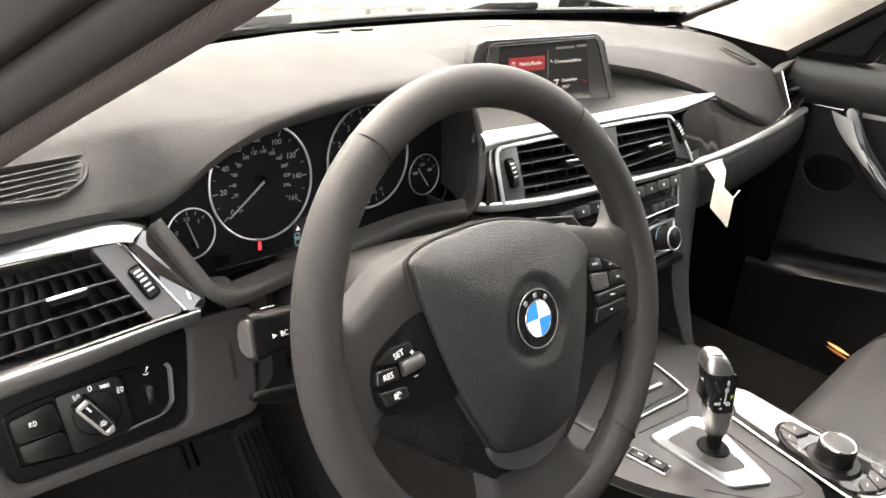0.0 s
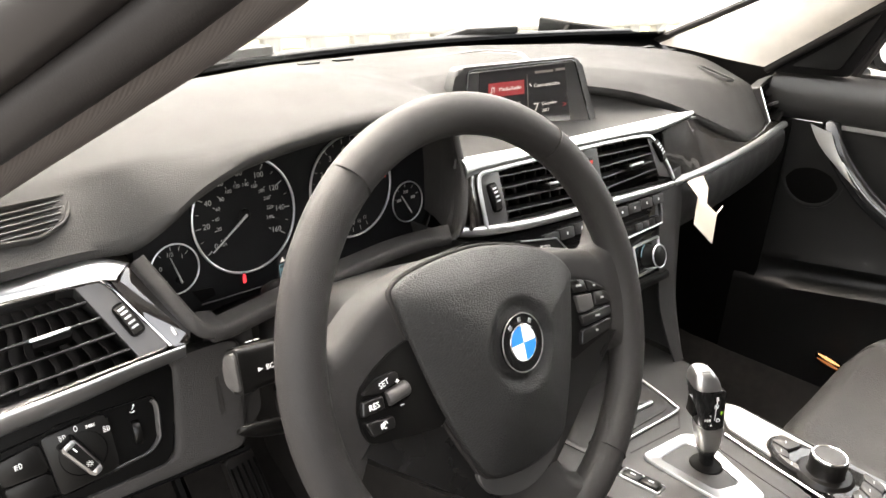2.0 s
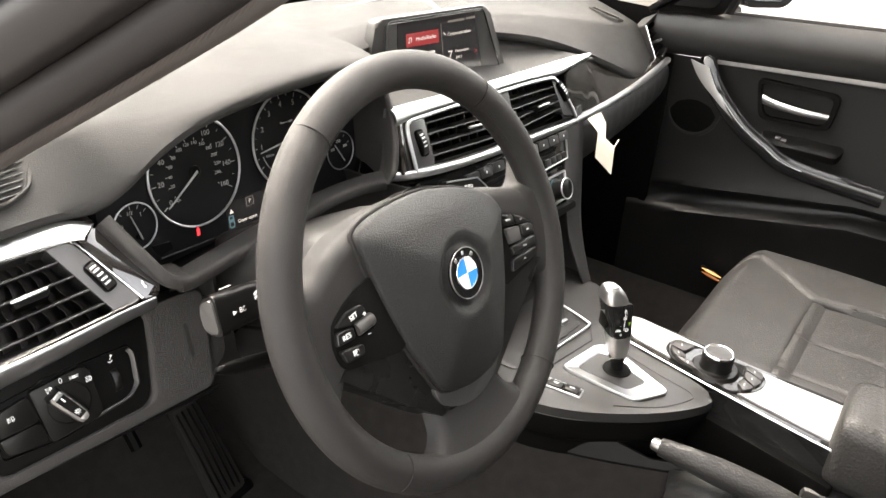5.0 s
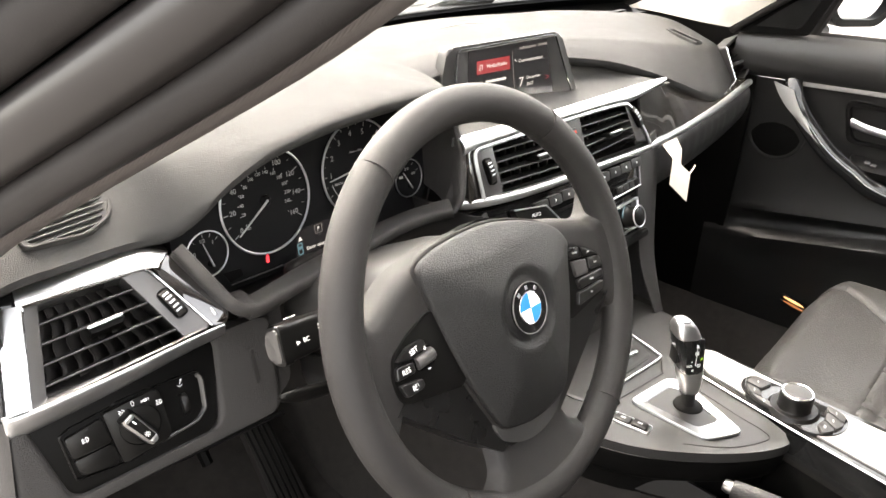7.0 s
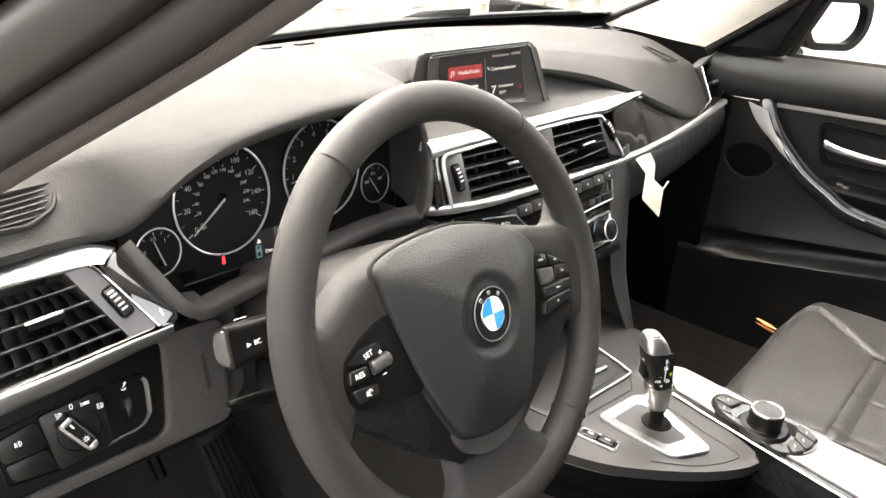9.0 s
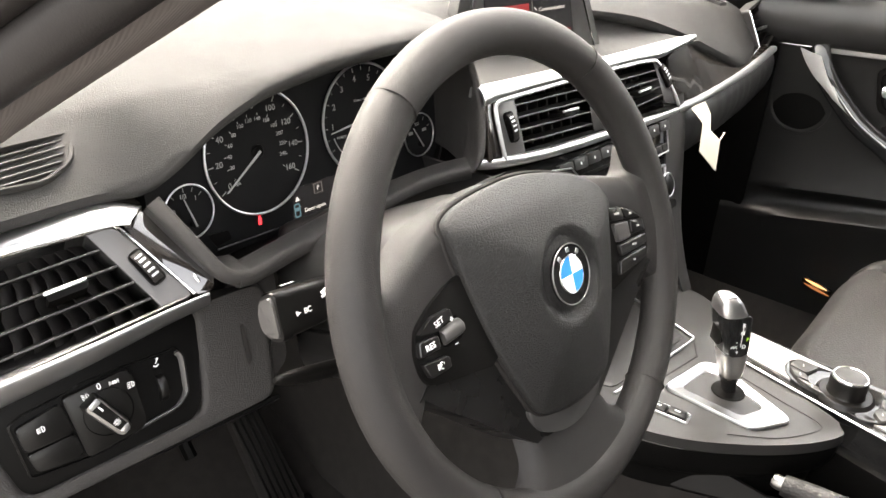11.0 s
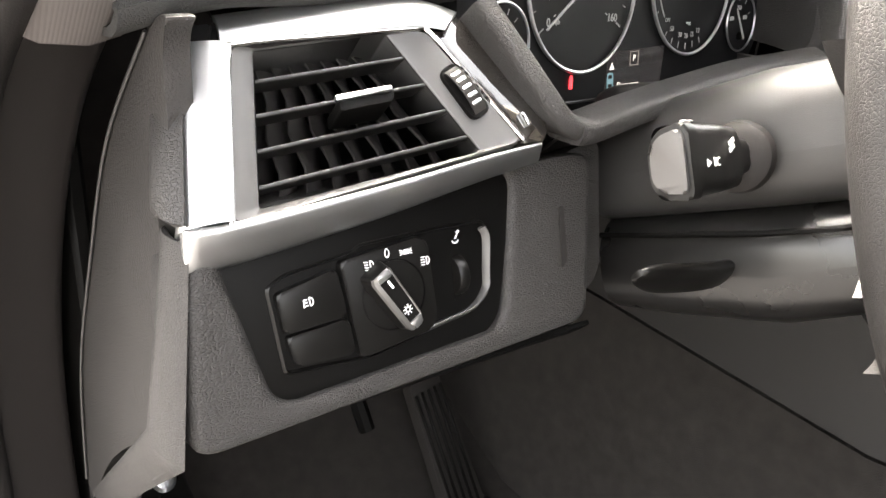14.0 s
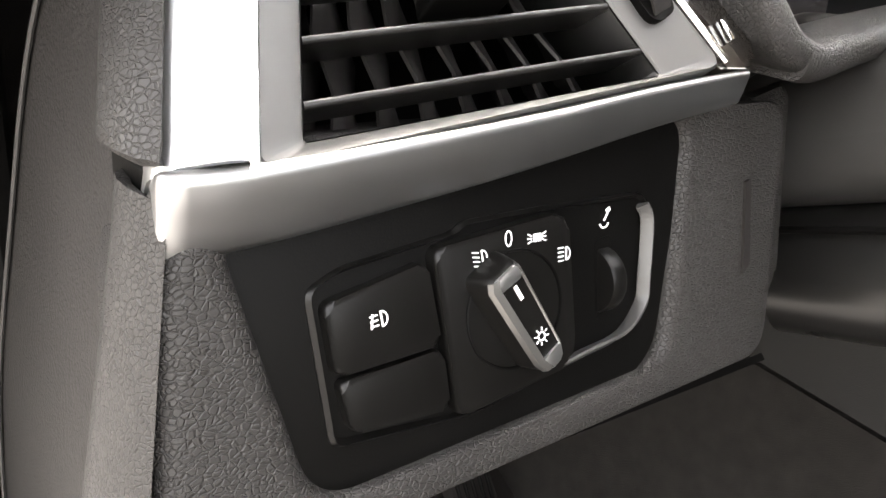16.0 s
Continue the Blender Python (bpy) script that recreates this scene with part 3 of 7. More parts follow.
    for k in range(13):
        f = k / 12
        a, b = Vector((-77, -40.7, 0)).lerp(Vector((-65.5, 40.5, 0)), f), Vector((-96, -42.0, 0)).lerp(Vector((-84.5, 41, 0)), f)
        cap.append([LV @ ((a.lerp(b, g) + Vector((0, 0, z))) * 0.001) for g, z in ((0, 1.0), (0.03, 3.2), (0.25, 3.5), (0.5, 3.2), (0.75, 2.2), (0.93, -0.5), (1.0, -4.0), (1.02, -26.0))])
    part("chrome_end", sheet(cap, 0.002), CHROME, dash, "satin chrome end piece", None, 60)
    top_edge = [(-97.5, -42.5), (-78, -41.5), (-40, -36.5), (0, -30.5), (50, -21.5), (84, -16.5)]
    strip = []
    for i in range(-4, 41):
        x = -95.0 + 179 * max(i, 0) / 40 - (0, 1.0, 1.7, 2.1, 2.2)[max(0, -i)]
        k = 1.08 - 0.52 * max(i, 0) / 40
        sink = (0, 0.7, 2.2, 4.6, 9.0)[max(0, -i)]
        strip.append([LV @ (Vector((x, keyed(top_edge, x)[0] + min(v, 1.8) * k - 0.5, max(z, -6.0 if v > 0 else -20.0) * k - sink)) * 0.001) for v, z in ((3, -14), (2.2, -2), (1.8, 1.2), (0.6, 3.0), (-1.2, 3.6), (-3.0, 2.6), (-6.5, -1.2), (-10, -5.2), (-12.8, -9.0), (-13.6, -11.2), (-12.6, -13.5), (-8, -16))])
    part("chrome_strip", sheet(strip, 0.0015), TRIM, dash, "satin chrome lower strip", None, 60)
    part("trim_clip", moved(rbox(0.0030, 0.008, 0.003, 0.001, 2), LV @ pose(0.0775, -0.004, 0.003, 0, 0, 20)), BRIGHT_CHROME, dash)
    # centre: band, uprights and long strip in satin chrome
    low_edge = [(-203, 69), (-182, 71.5), (-47, 70.5), (66, 68), (129, 64.5), (150, 62.5), (185, 65), (232, 70), (262, 74)]
    high_edge = [(-203, 85), (-60, 80), (74, 77.5), (193, 76), (239, 75.4), (262, 74.6)]
    band_rows = []
    for i in range(63):
        x = -203 + 465 * i / 62
        a, b = keyed(low_edge, x)[0], keyed(high_edge, x)[0]
        k = min(1.0, (266 - x) / 60)
        row = [CS @ (Vector((x, a + (b - a) * f, z * k)) * 0.001) for f, z in ((0, -4), (0, 1.0), (0.06, 2.6), (0.3, 3.2), (0.65, 2.6), (0.9, 1.0), (1.0, -0.8))]
        p = row[-1]
        band_rows.append(row + [p + Vector((0, 0.004 * k, 0.0006)), p + Vector((0, 0.008 * k, -0.001)), p + Vector((0, 0.009 * k, -0.010))])
    part("centre_band", sheet(band_rows, 0.002), CHROME, dash, "satin chrome band over the vents", None, 60)
    ring = smooth_path([CS @ (Vector((x, y, 2.2)) * 0.001) for x, y in ((-187, 9), (-187.5, 38), (-186.5, 60), (-181, 67.5), (-163, 68.6), (-47, 67.2), (66, 64.6), (128, 61), (146, 56), (162, 36), (177, 11), (184, -6))], 7)
    part("vent_surround", sweep(ring, rounded(mm((-1.8, -2.6), (1.8, -2.2), (1.8, 2.2), (-1.8, 2.6)), 0.0014, 3), CS.to_3x3() @ Vector((0, 0, 1))), CHROME, dash, "chrome line round both centre vents", None, 60)
    part("wood_trim", moved(prism(rounded(mm((-196, 76), (-188, 74), (-189, 10), (-210, 13)), 0.002), -0.03, 0.0, 0.002), CS), WOOD, dash)
    long_strip = smooth_path([(-0.219, 0.180, 0.9400), (-0.190, 0.166, 0.9375), (-0.10, 0.156, 0.930), (0.06, 0.150, 0.921), (0.19, 0.149, 0.914), (0.30, 0.155, 0.908), (0.42, 0.164, 0.905), (0.56, 0.175, 0.906), (0.692, 0.186, 0.914)], 8)
    part("chrome_strip", sweep(long_strip, rounded(mm((-5.5, -9), (5.5, -9), (5.5, 5), (-5.5, 5)), 0.0052, 6), (0, 0.2, 1)), CHROME, dash, "satin chrome strip along the dash")
    # shelf between the pad's lip and the band, wood panel and knee pad before the passenger
    shelf = []
    for i in range(49):
        x = -0.180 + 0.455 * i / 48
        d = keyed(PAD, x)
        a = Vector((x, d[6] + 0.016, d[7] - 0.009))
        b = CS @ Vector((x, 0.0795 - 0.0095 * (x + 0.182) / 0.46, 0)) + Vector((0, 0.008 * min(1.0, (0.268 - x) / 0.08), -0.003))
        b.x = x
        shelf.append(smooth_path([a, a.lerp(b, 0.12) + Vector((0, 0, -0.5 * (a.z - b.z))), a.lerp(b, 0.55) + Vector((0, 0, -0.35 * (a.z - b.z))), b], 6))
    part("centre_shelf", sheet(shelf, 0.003), LEATHER, dash, "", None, 60)
    brow = [(p.x, p.y, p.z) for p in smooth_path([(0.180, 0.166, 0.982), (0.284, 0.192, 0.989), (0.34, 0.212, 0.980), (0.40, 0.214, 0.956), (0.46, 0.203, 0.932), (0.51, 0.196, 0.916), (0.60, 0.205, 0.908), (0.70, 0.215, 0.908)], 4)]
    panel, knee = [], []
    for i in range(45):
        x = 0.185 + 0.505 * i / 44
        d = keyed(PAD, x)
        s = min(long_strip, key=lambda p: abs(p.x - x))
        a = Vector((x, *keyed(brow, x))) + Vector((0, 0.002, 0))
        a.z = max(a.z, s.z + 0.004)
        b = Vector((x, s.y + 0.004, s.z + 0.004))
        swell = 0.001 + 0.002 * math.sin(math.pi * max(0.0, min(1.0, (x - 0.18) / 0.40)))
        panel.append(smooth_path([a, a.lerp(b, 0.5) + Vector((0, -swell * 0.75, swell * 0.65)), b], 6))
        k = [Vector((x, s.y + 0.004, s.z - 0.003)), Vector((x, s.y - 0.006, s.z - 0.020)), Vector((x, s.y - 0.004, s.z - 0.055)), Vector((x, s.y + 0.020, s.z - 0.095)), Vector((x, s.y + 0.075, s.z - 0.120)), Vector((x, s.y + 0.16, s.z - 0.125))]
        knee.append(smooth_path(k, 4))
    part("wood_panel", sheet(panel, 0.003), WOOD, dash, "dark gloss wood panel")
    part("glove_box_lid", sheet(knee, 0.004), GREY_PLASTIC, dash, "", None, 60)
    # lines of demister slots by the glass, speaker grille and small corner vents
    for x0, x1 in ((-0.44, -0.36), (-0.33, -0.30), (-0.27, -0.24), (-0.21, -0.18), (-0.15, -0.12), (-0.09, -0.06), (0.55, 0.60)):
        for x in (x0,):
            xm = (x0 + x1) / 2
            d = keyed(PAD, xm)
            g = rbox(x1 - x0, 0.012, 0.003, 0.001)
            slope = math.degrees(math.atan2(d[1] - d[3], d[0] - d[2]))
            part("demister_slot", moved(g, pose(xm, d[0] - 0.035, d[1] + 0.004 - 0.0 * slope, slope, 0, 0)), PLASTIC, dash)
    grille = rounded([(-0.135, 0.485), (0.165, 0.485), (0.20, 0.44), (0.11, 0.345), (-0.02, 0.345)], 0.02)
    part("speaker_grille", moved(frame_ring([(-0.14, 0.49), (0.17, 0.49), (0.205, 0.44), (0.115, 0.34), (-0.025, 0.34)], [(-0.13, 0.482), (0.163, 0.482), (0.195, 0.438), (0.108, 0.350), (-0.018, 0.350)], -0.01, 0.0025, 0, 0.02, 0.018), pose(0, 0, 1.0505, -2.0, 0, 0) @ pose(0, 0, 0.012)), GREY_PLASTIC, dash)
    part("grille_mesh", moved(prism(grille, -0.01, 0.001), pose(0, 0, 1.0505, -2.0, 0, 0) @ pose(0, 0, 0.012)), material("woven_grille", (0.11, 0.105, 0.10), 0.7, grain=1.0, grain_scale=900), dash, "woven grey speaker grille")
    PO = axes((0.552, 0.275, 1.0075), (-0.33, -0.944, -0.04), (-0.05, -0.10, 0.99))
    part("outlet_frame", moved(frame_ring(mm((-40, 9), (40, 8), (38, -8), (-42, -7)), mm((-37, 6.5), (37, 5.5), (35.5, -5.5), (-39, -4.5)), -0.004, 0.0016, 0, 0.004, 0.003, 4), PO), GREY_PLASTIC, dash)
    for i in range(9):
        part("louvre", moved(rbox(0.0022, 0.011, 0.004, 0.0006, 1, (-0.033 + 0.0082 * i, 0.0005, -0.001)), PO), PLASTIC, dash)
    # corner demister by the driver's pillar: five slanting louvres in a pale frame
    SV = axes((-0.580, 0.2735, 1.0056), (1, 0, 0), (0, -0.577, 0.817))
    part("corner_vent_frame", moved(frame_ring(mm((-60, 33), (30, 32), (15, 5), (-10, -6), (-62, -1)), mm((-56, 29.5), (24, 29), (10.5, 6), (-12, -2.5), (-56, 2)), -0.018, 0.0018, 0, 0.008, 0.006, 5), SV), LEATHER, dash, "soft grey frame")
    part("corner_vent_well", moved(prism(rounded(mm((-55, 29), (23, 28.5), (10, 6), (-12, -2), (-55, 2.5)), 0.005), -0.014, -0.0045), SV), PLASTIC, dash)
    for i in range(5):
        y = 25.0 - i * 5.6
        right = 20 if y > 22 else 20 - (22 - y) * 0.85
        part("louvre", moved(rbox((right + 55) * 0.001, 0.0014, 0.008, 0.0005, 1, ((right - 55) * 0.0005, y * 0.001, -0.0035)), SV @ pose(0, 0, 0, 0, 0, 2)), VENT_FRAME, dash)
    # passenger's end vent
    PV = axes((0.695, 0.2213, 0.948), (0.95, -0.20, 0.10), (-0.0177, -0.0665, 0.035))
    quad = [(PV.inverted() @ Vector(p)).to_2d()[:] for p in ((0.675, 0.244, 0.970), (0.717, 0.238, 0.988), (0.717, 0.197, 0.936), (0.675, 0.207, 0.902))]
    part("end_vent_frame", moved(frame_ring([(x * 1.22, y * 1.14) for x, y in quad], quad, -0.03, 0.004, 0, 0.006, 0.004), PV), GREY_PLASTIC, dash)
    part("end_vent_trim", tube([PV @ Vector((quad[k][0] * 1.12, quad[k][1] * 1.08, 0.0045)) for k in (0, 3)], 0.0016, 8), BRIGHT_CHROME, dash)
    part("end_vent_well", moved(prism([(x * 1.02, y * 1.02) for x, y in quad], -0.032, -0.024), PV), PLASTIC, dash)
    for i in range(4):
        a, b = Vector(quad[0]).lerp(Vector(quad[3]), (i + 0.7) / 4.4), Vector(quad[1]).lerp(Vector(quad[2]), (i + 0.7) / 4.4)
        part("louvre", moved(sweep([Vector((*a, -0.004)), Vector((*b, -0.004))], rounded(mm((-1, -8), (1, -8), (1, 4), (-1, 4)), 0.0006, 2), (0, 1, 0.1)), PV), SATIN_BLACK, dash)
    part("end_vent_tab", moved(prism(rounded(mm((-9, -3), (9, -2), (9, 3), (-9, 2)), 0.002), -0.006, 0.008, 0.0015), PV @ pose(0.002, -0.004, 0)), DARK_METAL, dash)
    return dash


def vent(dash, name, frame_m, opening, thumb, slats, tab, vanes=7, label=""):
    """An air vent: a dark well, horizontal slats with lit front edges, upright vanes behind, a tab and a thumbwheel."""
    tl, tr, br, bl = [Vector(p) * 0.001 for p in opening]
    well = bmesh.new()
    ins = [(p.x, p.y) for p in (tl, tr, br, bl)]
    ring = []
    for z in (0.0, -0.06):
        ring.append([well.verts.new((x, y, z)) for x, y in ins])
    for i in range(4):
        well.faces.new((ring[0][i], ring[0][(i + 1) % 4], ring[1][(i + 1) % 4], ring[1][i]))
    well.faces.new(ring[1])
    v = part(name, moved(well, frame_m), PLASTIC, dash, label)
    for k in range(slats):
        f = (k + 0.85) / (slats + 0.45)
        a, b = tl.lerp(bl, f), tr.lerp(br, f)
        a3, b3 = Vector((a.x, a.y, -0.004)), Vector((b.x, b.y, -0.004))
        s = sweep([a3, b3], rounded([(-0.0016, -0.012), (0.0016, -0.012), (0.0010, 0.004), (-0.0010, 0.004)], 0.0008, 3), (0, 1, 0.18))
        part("slat", moved(s, frame_m), SLAT, v)
    for k in range(vanes):
        f = (k + 0.6) / vanes
        a, b = tl.lerp(tr, f), bl.lerp(br, f)
        rows = []
        for g in range(9):
            c0 = a.lerp(b, g / 8)
            lobe = 0.0078 + 0.0016 * math.cos(g * math.pi / 2)
            rows.append([Vector((c0.x + w * lobe, c0.y, -0.026 - 0.010 * w - 0.004 * w * w)) for w in (-1, -0.6, -0.2, 0.2, 0.6, 1)])
        p = sheet(rows, 0.0011)
        part("vane", moved(p, frame_m), VANE, v, "", None, 60)
    f, w = tab
    a, b = tl.lerp(bl, f), tr.lerp(br, f)
    c = a.lerp(b, w)
    turn = math.degrees(math.atan2(b.y - a.y, b.x - a.x))
    t = part("tab", moved(prism(rounded(mm((-14, -3.4), (14, -3.4), (15, 3.4), (-12, 3.4)), 0.002), -0.012, 0.009, 0.0015), frame_m @ pose(c.x, c.y, 0, 0, 0, turn)), PLASTIC, v)
    part("tab_blade", moved(rbox(0.029, 0.003, 0.004, 0.0012, 2, (0, 0.0025, 0.009)), frame_m @ pose(c.x, c.y, 0, 0, 0, turn)), CHROME, v, "bright chrome blade")
    return v


def thumbwheel(dash, frame_m, top, bottom, dots=5):
    t, b = Vector(top) * 0.001, Vector(bottom) * 0.001
    d = b - t
    turn = math.degrees(math.atan2(d.y, d.x))
    L = d.length
    c = (t + b) / 2
    m = frame_m @ pose(c.x, c.y, 0.002, 0, 0, turn)
    part("thumbwheel_slot", moved(prism(rounded([(-L / 2, -0.0062), (L / 2, -0.0062), (L / 2, 0.0062), (-L / 2, 0.0062)], 0.005), -0.004, 0.0022), m), PLASTIC, dash)
    drum = []
    for i in range(17):
        a = math.pi * i / 16
        drum.append([Vector((-math.cos(a) * L * 0.44, y, math.sin(a) * 0.0048)) for y in (-0.0042, 0.0042)])
    part("thumbwheel", moved(sheet(drum, 0.0008), m), RUBBER, dash)
    for i in range(dots):
        a = math.pi * (0.26 + 0.11 * i)
        part("thumbwheel_rib", moved(rbox(0.0022, 0.0062, 0.0014, 0.0005, 1), m @ Matrix.Translation((-math.cos(a) * L * 0.44, 0, math.sin(a) * 0.0048 + 0.0004))), CHROME, dash)


def build_vents(dash):
    quad_l = ((-53, 38), (13, 46), (48, -18), (-64, -35.5))
    ring = frame_ring(mm((-65, 39.5), (34, 47), (73, -16), (-77, -43)), mm(*quad_l), -0.03, 0.003, 0, 0.006, 0.002, 4, 0.0005)
    part("vent_frame", moved(ring, LV), VENT_FRAME, dash, "warm grey vent frame")
    line = smooth_path([LV @ Vector((x * 0.001, y * 0.001, 0.0035)) for x, y in ((-77, -43), (-71, -2), (-65, 34), (-60, 39.8), (-20, 43.2), (26, 46.8), (36, 44), (54, 16), (73, -15))], 6)
    part("chrome_line", tube(line, 0.0013, 8), BRIGHT_CHROME, dash)
    vent(dash, "air_vent", LV, quad_l, None, 4, (0.50, 0.56), 8, "driver's outer air vent")
    thumbwheel(dash, LV, (40, 26), (53, -1))
    left = ((-153, 71), (-20, 66), (-20, 4), (-151, 13))
    right = ((26, 63), (138, 57), (152, 8), (26, 2.5))
    for q, thumb, tb in ((left, ((-170, 56), (-166, 24)), (0.55, 0.62)), (right, ((151, 52), (167, 22)), (0.6, 0.55))):
        vent(dash, "air_vent", CS, q, None, 4, tb, 7, "centre air vent")
        thumbwheel(dash, CS, *thumb, 4)
    part("vent_cheek", moved(prism(rounded(mm((-184, 68), (-153, 69), (-151, 10), (-186, 12)), 0.002), -0.03, 0.0005, 0.001), CS), VENT_FRAME, dash)
    part("vent_cheek", moved(prism(rounded(mm((138, 60), (150, 61), (171, 30), (187, -5), (152, 4)), 0.002), -0.03, 0.0005, 0.001), CS), VENT_FRAME, dash)
    part("vent_pillar", moved(prism(rounded(mm((-20, 68), (26, 66), (26, 1), (-20, 3)), 0.002), -0.03, 0.0005, 0.001), CS), GREY_PLASTIC, dash)
    for i, mat in enumerate((RED_INK, GREY_PLASTIC, BLUE)):
        part("pillar_button", moved(rbox(0.012, 0.011, 0.004, 0.0015, 2, (0.006, 0.048 - 0.017 * i, 0.002)), CS), SATIN_BLACK, dash)
        part("button_mark", moved(bar(0.005, 0.004, 0.0006, (0.006, 0.048 - 0.017 * i, 0.0042)), CS), mat, dash)
    part("vent_sill", moved(prism(rounded(mm((-178, 14), (-20, 5), (26, 3), (186, -4), (186, -9), (-180, 8)), 0.001), -0.03, -0.001), CS), PLASTIC, dash)


dashboard = build_dashboard()
build_vents(dashboard)


# ---- steering wheel and column ----
def shield(s, t):
    """The airbag cover's outline: s from 0 (centre) to 1 (rim), t the share of the way round."""
    key = [(0.0, 88, 20), (0.06, 90, 30), (0.10, 78, 45), (0.17, 46, 61), (0.25, 0, 71), (0.33, -58, 69), (0.40, -90, 61), (0.44, -93, 48), (0.50, -88, 20),
           (0.58, -74, -30), (0.66, -54, -76), (0.70, -40, -96), (0.75, 0, -104), (0.80, 40, -96), (0.84, 54, -76), (0.92, 74, -30), (1.0, 88, 20)]
    x, y = keyed(key, t)
    return x * 0.001 * s, y * 0.001 * s - 0.004 * (1 - s)


def build_wheel():
    w = thing("steering_wheel", WHEEL, "black leather three-spoke steering wheel with round emblem and multifunction buttons", "steering wheel")
    R, r = 0.1735, 0.0155
    rim = [Vector((R * math.cos(a), R * math.sin(a), 0)) for a in [2 * math.pi * i / 128 for i in range(128)]]
    part("rim", sweep(rim, disc_section(r, 24, 0.0165), (0, 0, 1), True), WHEEL_LEATHER, w, "grained black leather rim")
    for a in (127, 53, -52, -129):
        c, s = math.cos(radians(a)), math.sin(radians(a))
        ring = [Vector((c * (R + (r + 0.00035) * math.cos(b)), s * (R + (r + 0.00035) * math.cos(b)), 0.0168 * math.sin(b))) for b in [2 * math.pi * i / 32 for i in range(32)]]
        part("seam", tube(ring, 0.0007, 6, True, (c, s, 0.3)), RUBBER, w)
    for a0, a1 in ((50, 14), (-14, -50), (-54, -66), (-116, -128)):
        st = []
        n = int(abs(a1 - a0) * 0.95)
        for i in range(n):
            a = radians(a0 + (a1 - a0) * (i + 0.5) / n)
            for z0, z1 in ((0.0065, 0.0005), (0.0005, -0.0055)):
                k = 0.010 * (1 if z0 > 0.001 else -1)
                st.append(tube([Vector(((R - r - 0.0002 + abs(z) * 0.2) * math.cos(a + d), (R - r - 0.0002 + abs(z) * 0.2) * math.sin(a + d), z)) for z, d in ((z0, k), (z1, 0))], 0.0009, 5))
        tagged(part("stitching", merged(*st), RUBBER, w), kind="stuff")

    # airbag cover
    rows = []
    N = 96
    for i in range(39):
        s = min(i / 36, 1.0)
        row = []
        for j in range(N + 1):
            x, y = shield(s, j / N)
            z = 0.0325 - 0.0215 * s ** 1.9 - 0.008 * max(0.0, (y - 0.048) / 0.023) ** 1.6
            d = math.hypot(x, y + 0.004)
            z -= 0.0056 * max(0.0, min(1.0, (0.037 - d) / 0.009)) ** 1.4
            if i > 36:
                x, y, z = x * (1.004 - 0.01 * (i - 37)), y * (1.004 - 0.01 * (i - 37)), z - 0.006 - 0.022 * (i - 37)
            row.append(Vector((x, y, z)))
        rows.append(row)
    part("airbag_cover", sheet(rows), AIRBAG_SKIN, w, "grained black airbag cover", None, 70)
    # black tube laid round the cover draws its gap and shadow line
    gap = [Vector((*shield(1.008, j / N), (0.004 if j / N < 0.5 else 0.003) - 0.008 * max(0.0, (shield(1, j / N)[1] - 0.048) / 0.023) ** 1.6)) for j in range(N)]
    part("gap_shadow_line", tube(gap, 0.0021, 8, True), RUBBER, w, "dark tube drawing the gap and its shadow line round the airbag cover")
    # spokes
    for sx in (-1, 1):
        crown = (62, 56, 51, 46, 40) if sx > 0 else (70, 69, 64, 56, 42)
        upper = smooth_path([(166, 60, 0), (158, 46, 0), (151, 38.5, 0), (143, 37.5, 0), (134, crown[4], 0), (112, crown[3], 0), (88, crown[2], 0), (50, crown[1], 0), (20, crown[0], 0)], 5)
        under = smooth_path([(166, -62, 0), (154, -60, 0), (146, -54, 0), (140, -46, 0), (134, -39, 0), (110, -41, 0), (80, -47, 0), (50, -50, 0), (20, -50, 0)], 5)
        rows = []
        for i, (a, b) in enumerate(zip(upper, under)):
            k = max(0.0, 1 - i / 14)
            face = 4.5 + 6.0 * k * k
            span = (a - b).length
            row = [a + Vector((0, 1.5, -24))]
            for g in range(8):
                ang = math.pi / 2 * g / 7
                row.append(a.lerp(b, 15 * (1 - math.cos(ang)) / span) + Vector((0, 0, face - 17 * (1 - math.sin(ang)))))
            row += [a.lerp(b, f) + Vector((0, 0, face)) for f in (0.3, 0.45, 0.6, 0.75)]
            for g in range(6):
                ang = math.pi / 2 * (1 - g / 5)
                row.append(b.lerp(a, 7 * (1 - math.cos(ang)) / span) + Vector((0, 0, face - 9 * (1 - math.sin(ang)))))
            row.append(b + Vector((0, -1.0, -22)))
            rows.append([Vector((sx * p.x, p.y, p.z)) * 0.001 for p in row])
        part("spoke", sheet(rows), WHEEL_LEATHER, w, "leather-wrapped side spoke", None, 75)
        panel = [(86, 26), (104, 22), (121, 15), (137, 5), (142, -9), (141, -24), (136, -33), (112, -37), (73, -44), (66, -30)]
        pts = [(sx * x * 0.001, y * 0.001) for x, y in (panel if sx > 0 else panel[::-1])]
        p = part("switch_panel", prism(rounded(pts, 0.005, 4), -0.004, 0.0075, 0.0016, 3), SATIN_BLACK, w, "satin black switch panel")
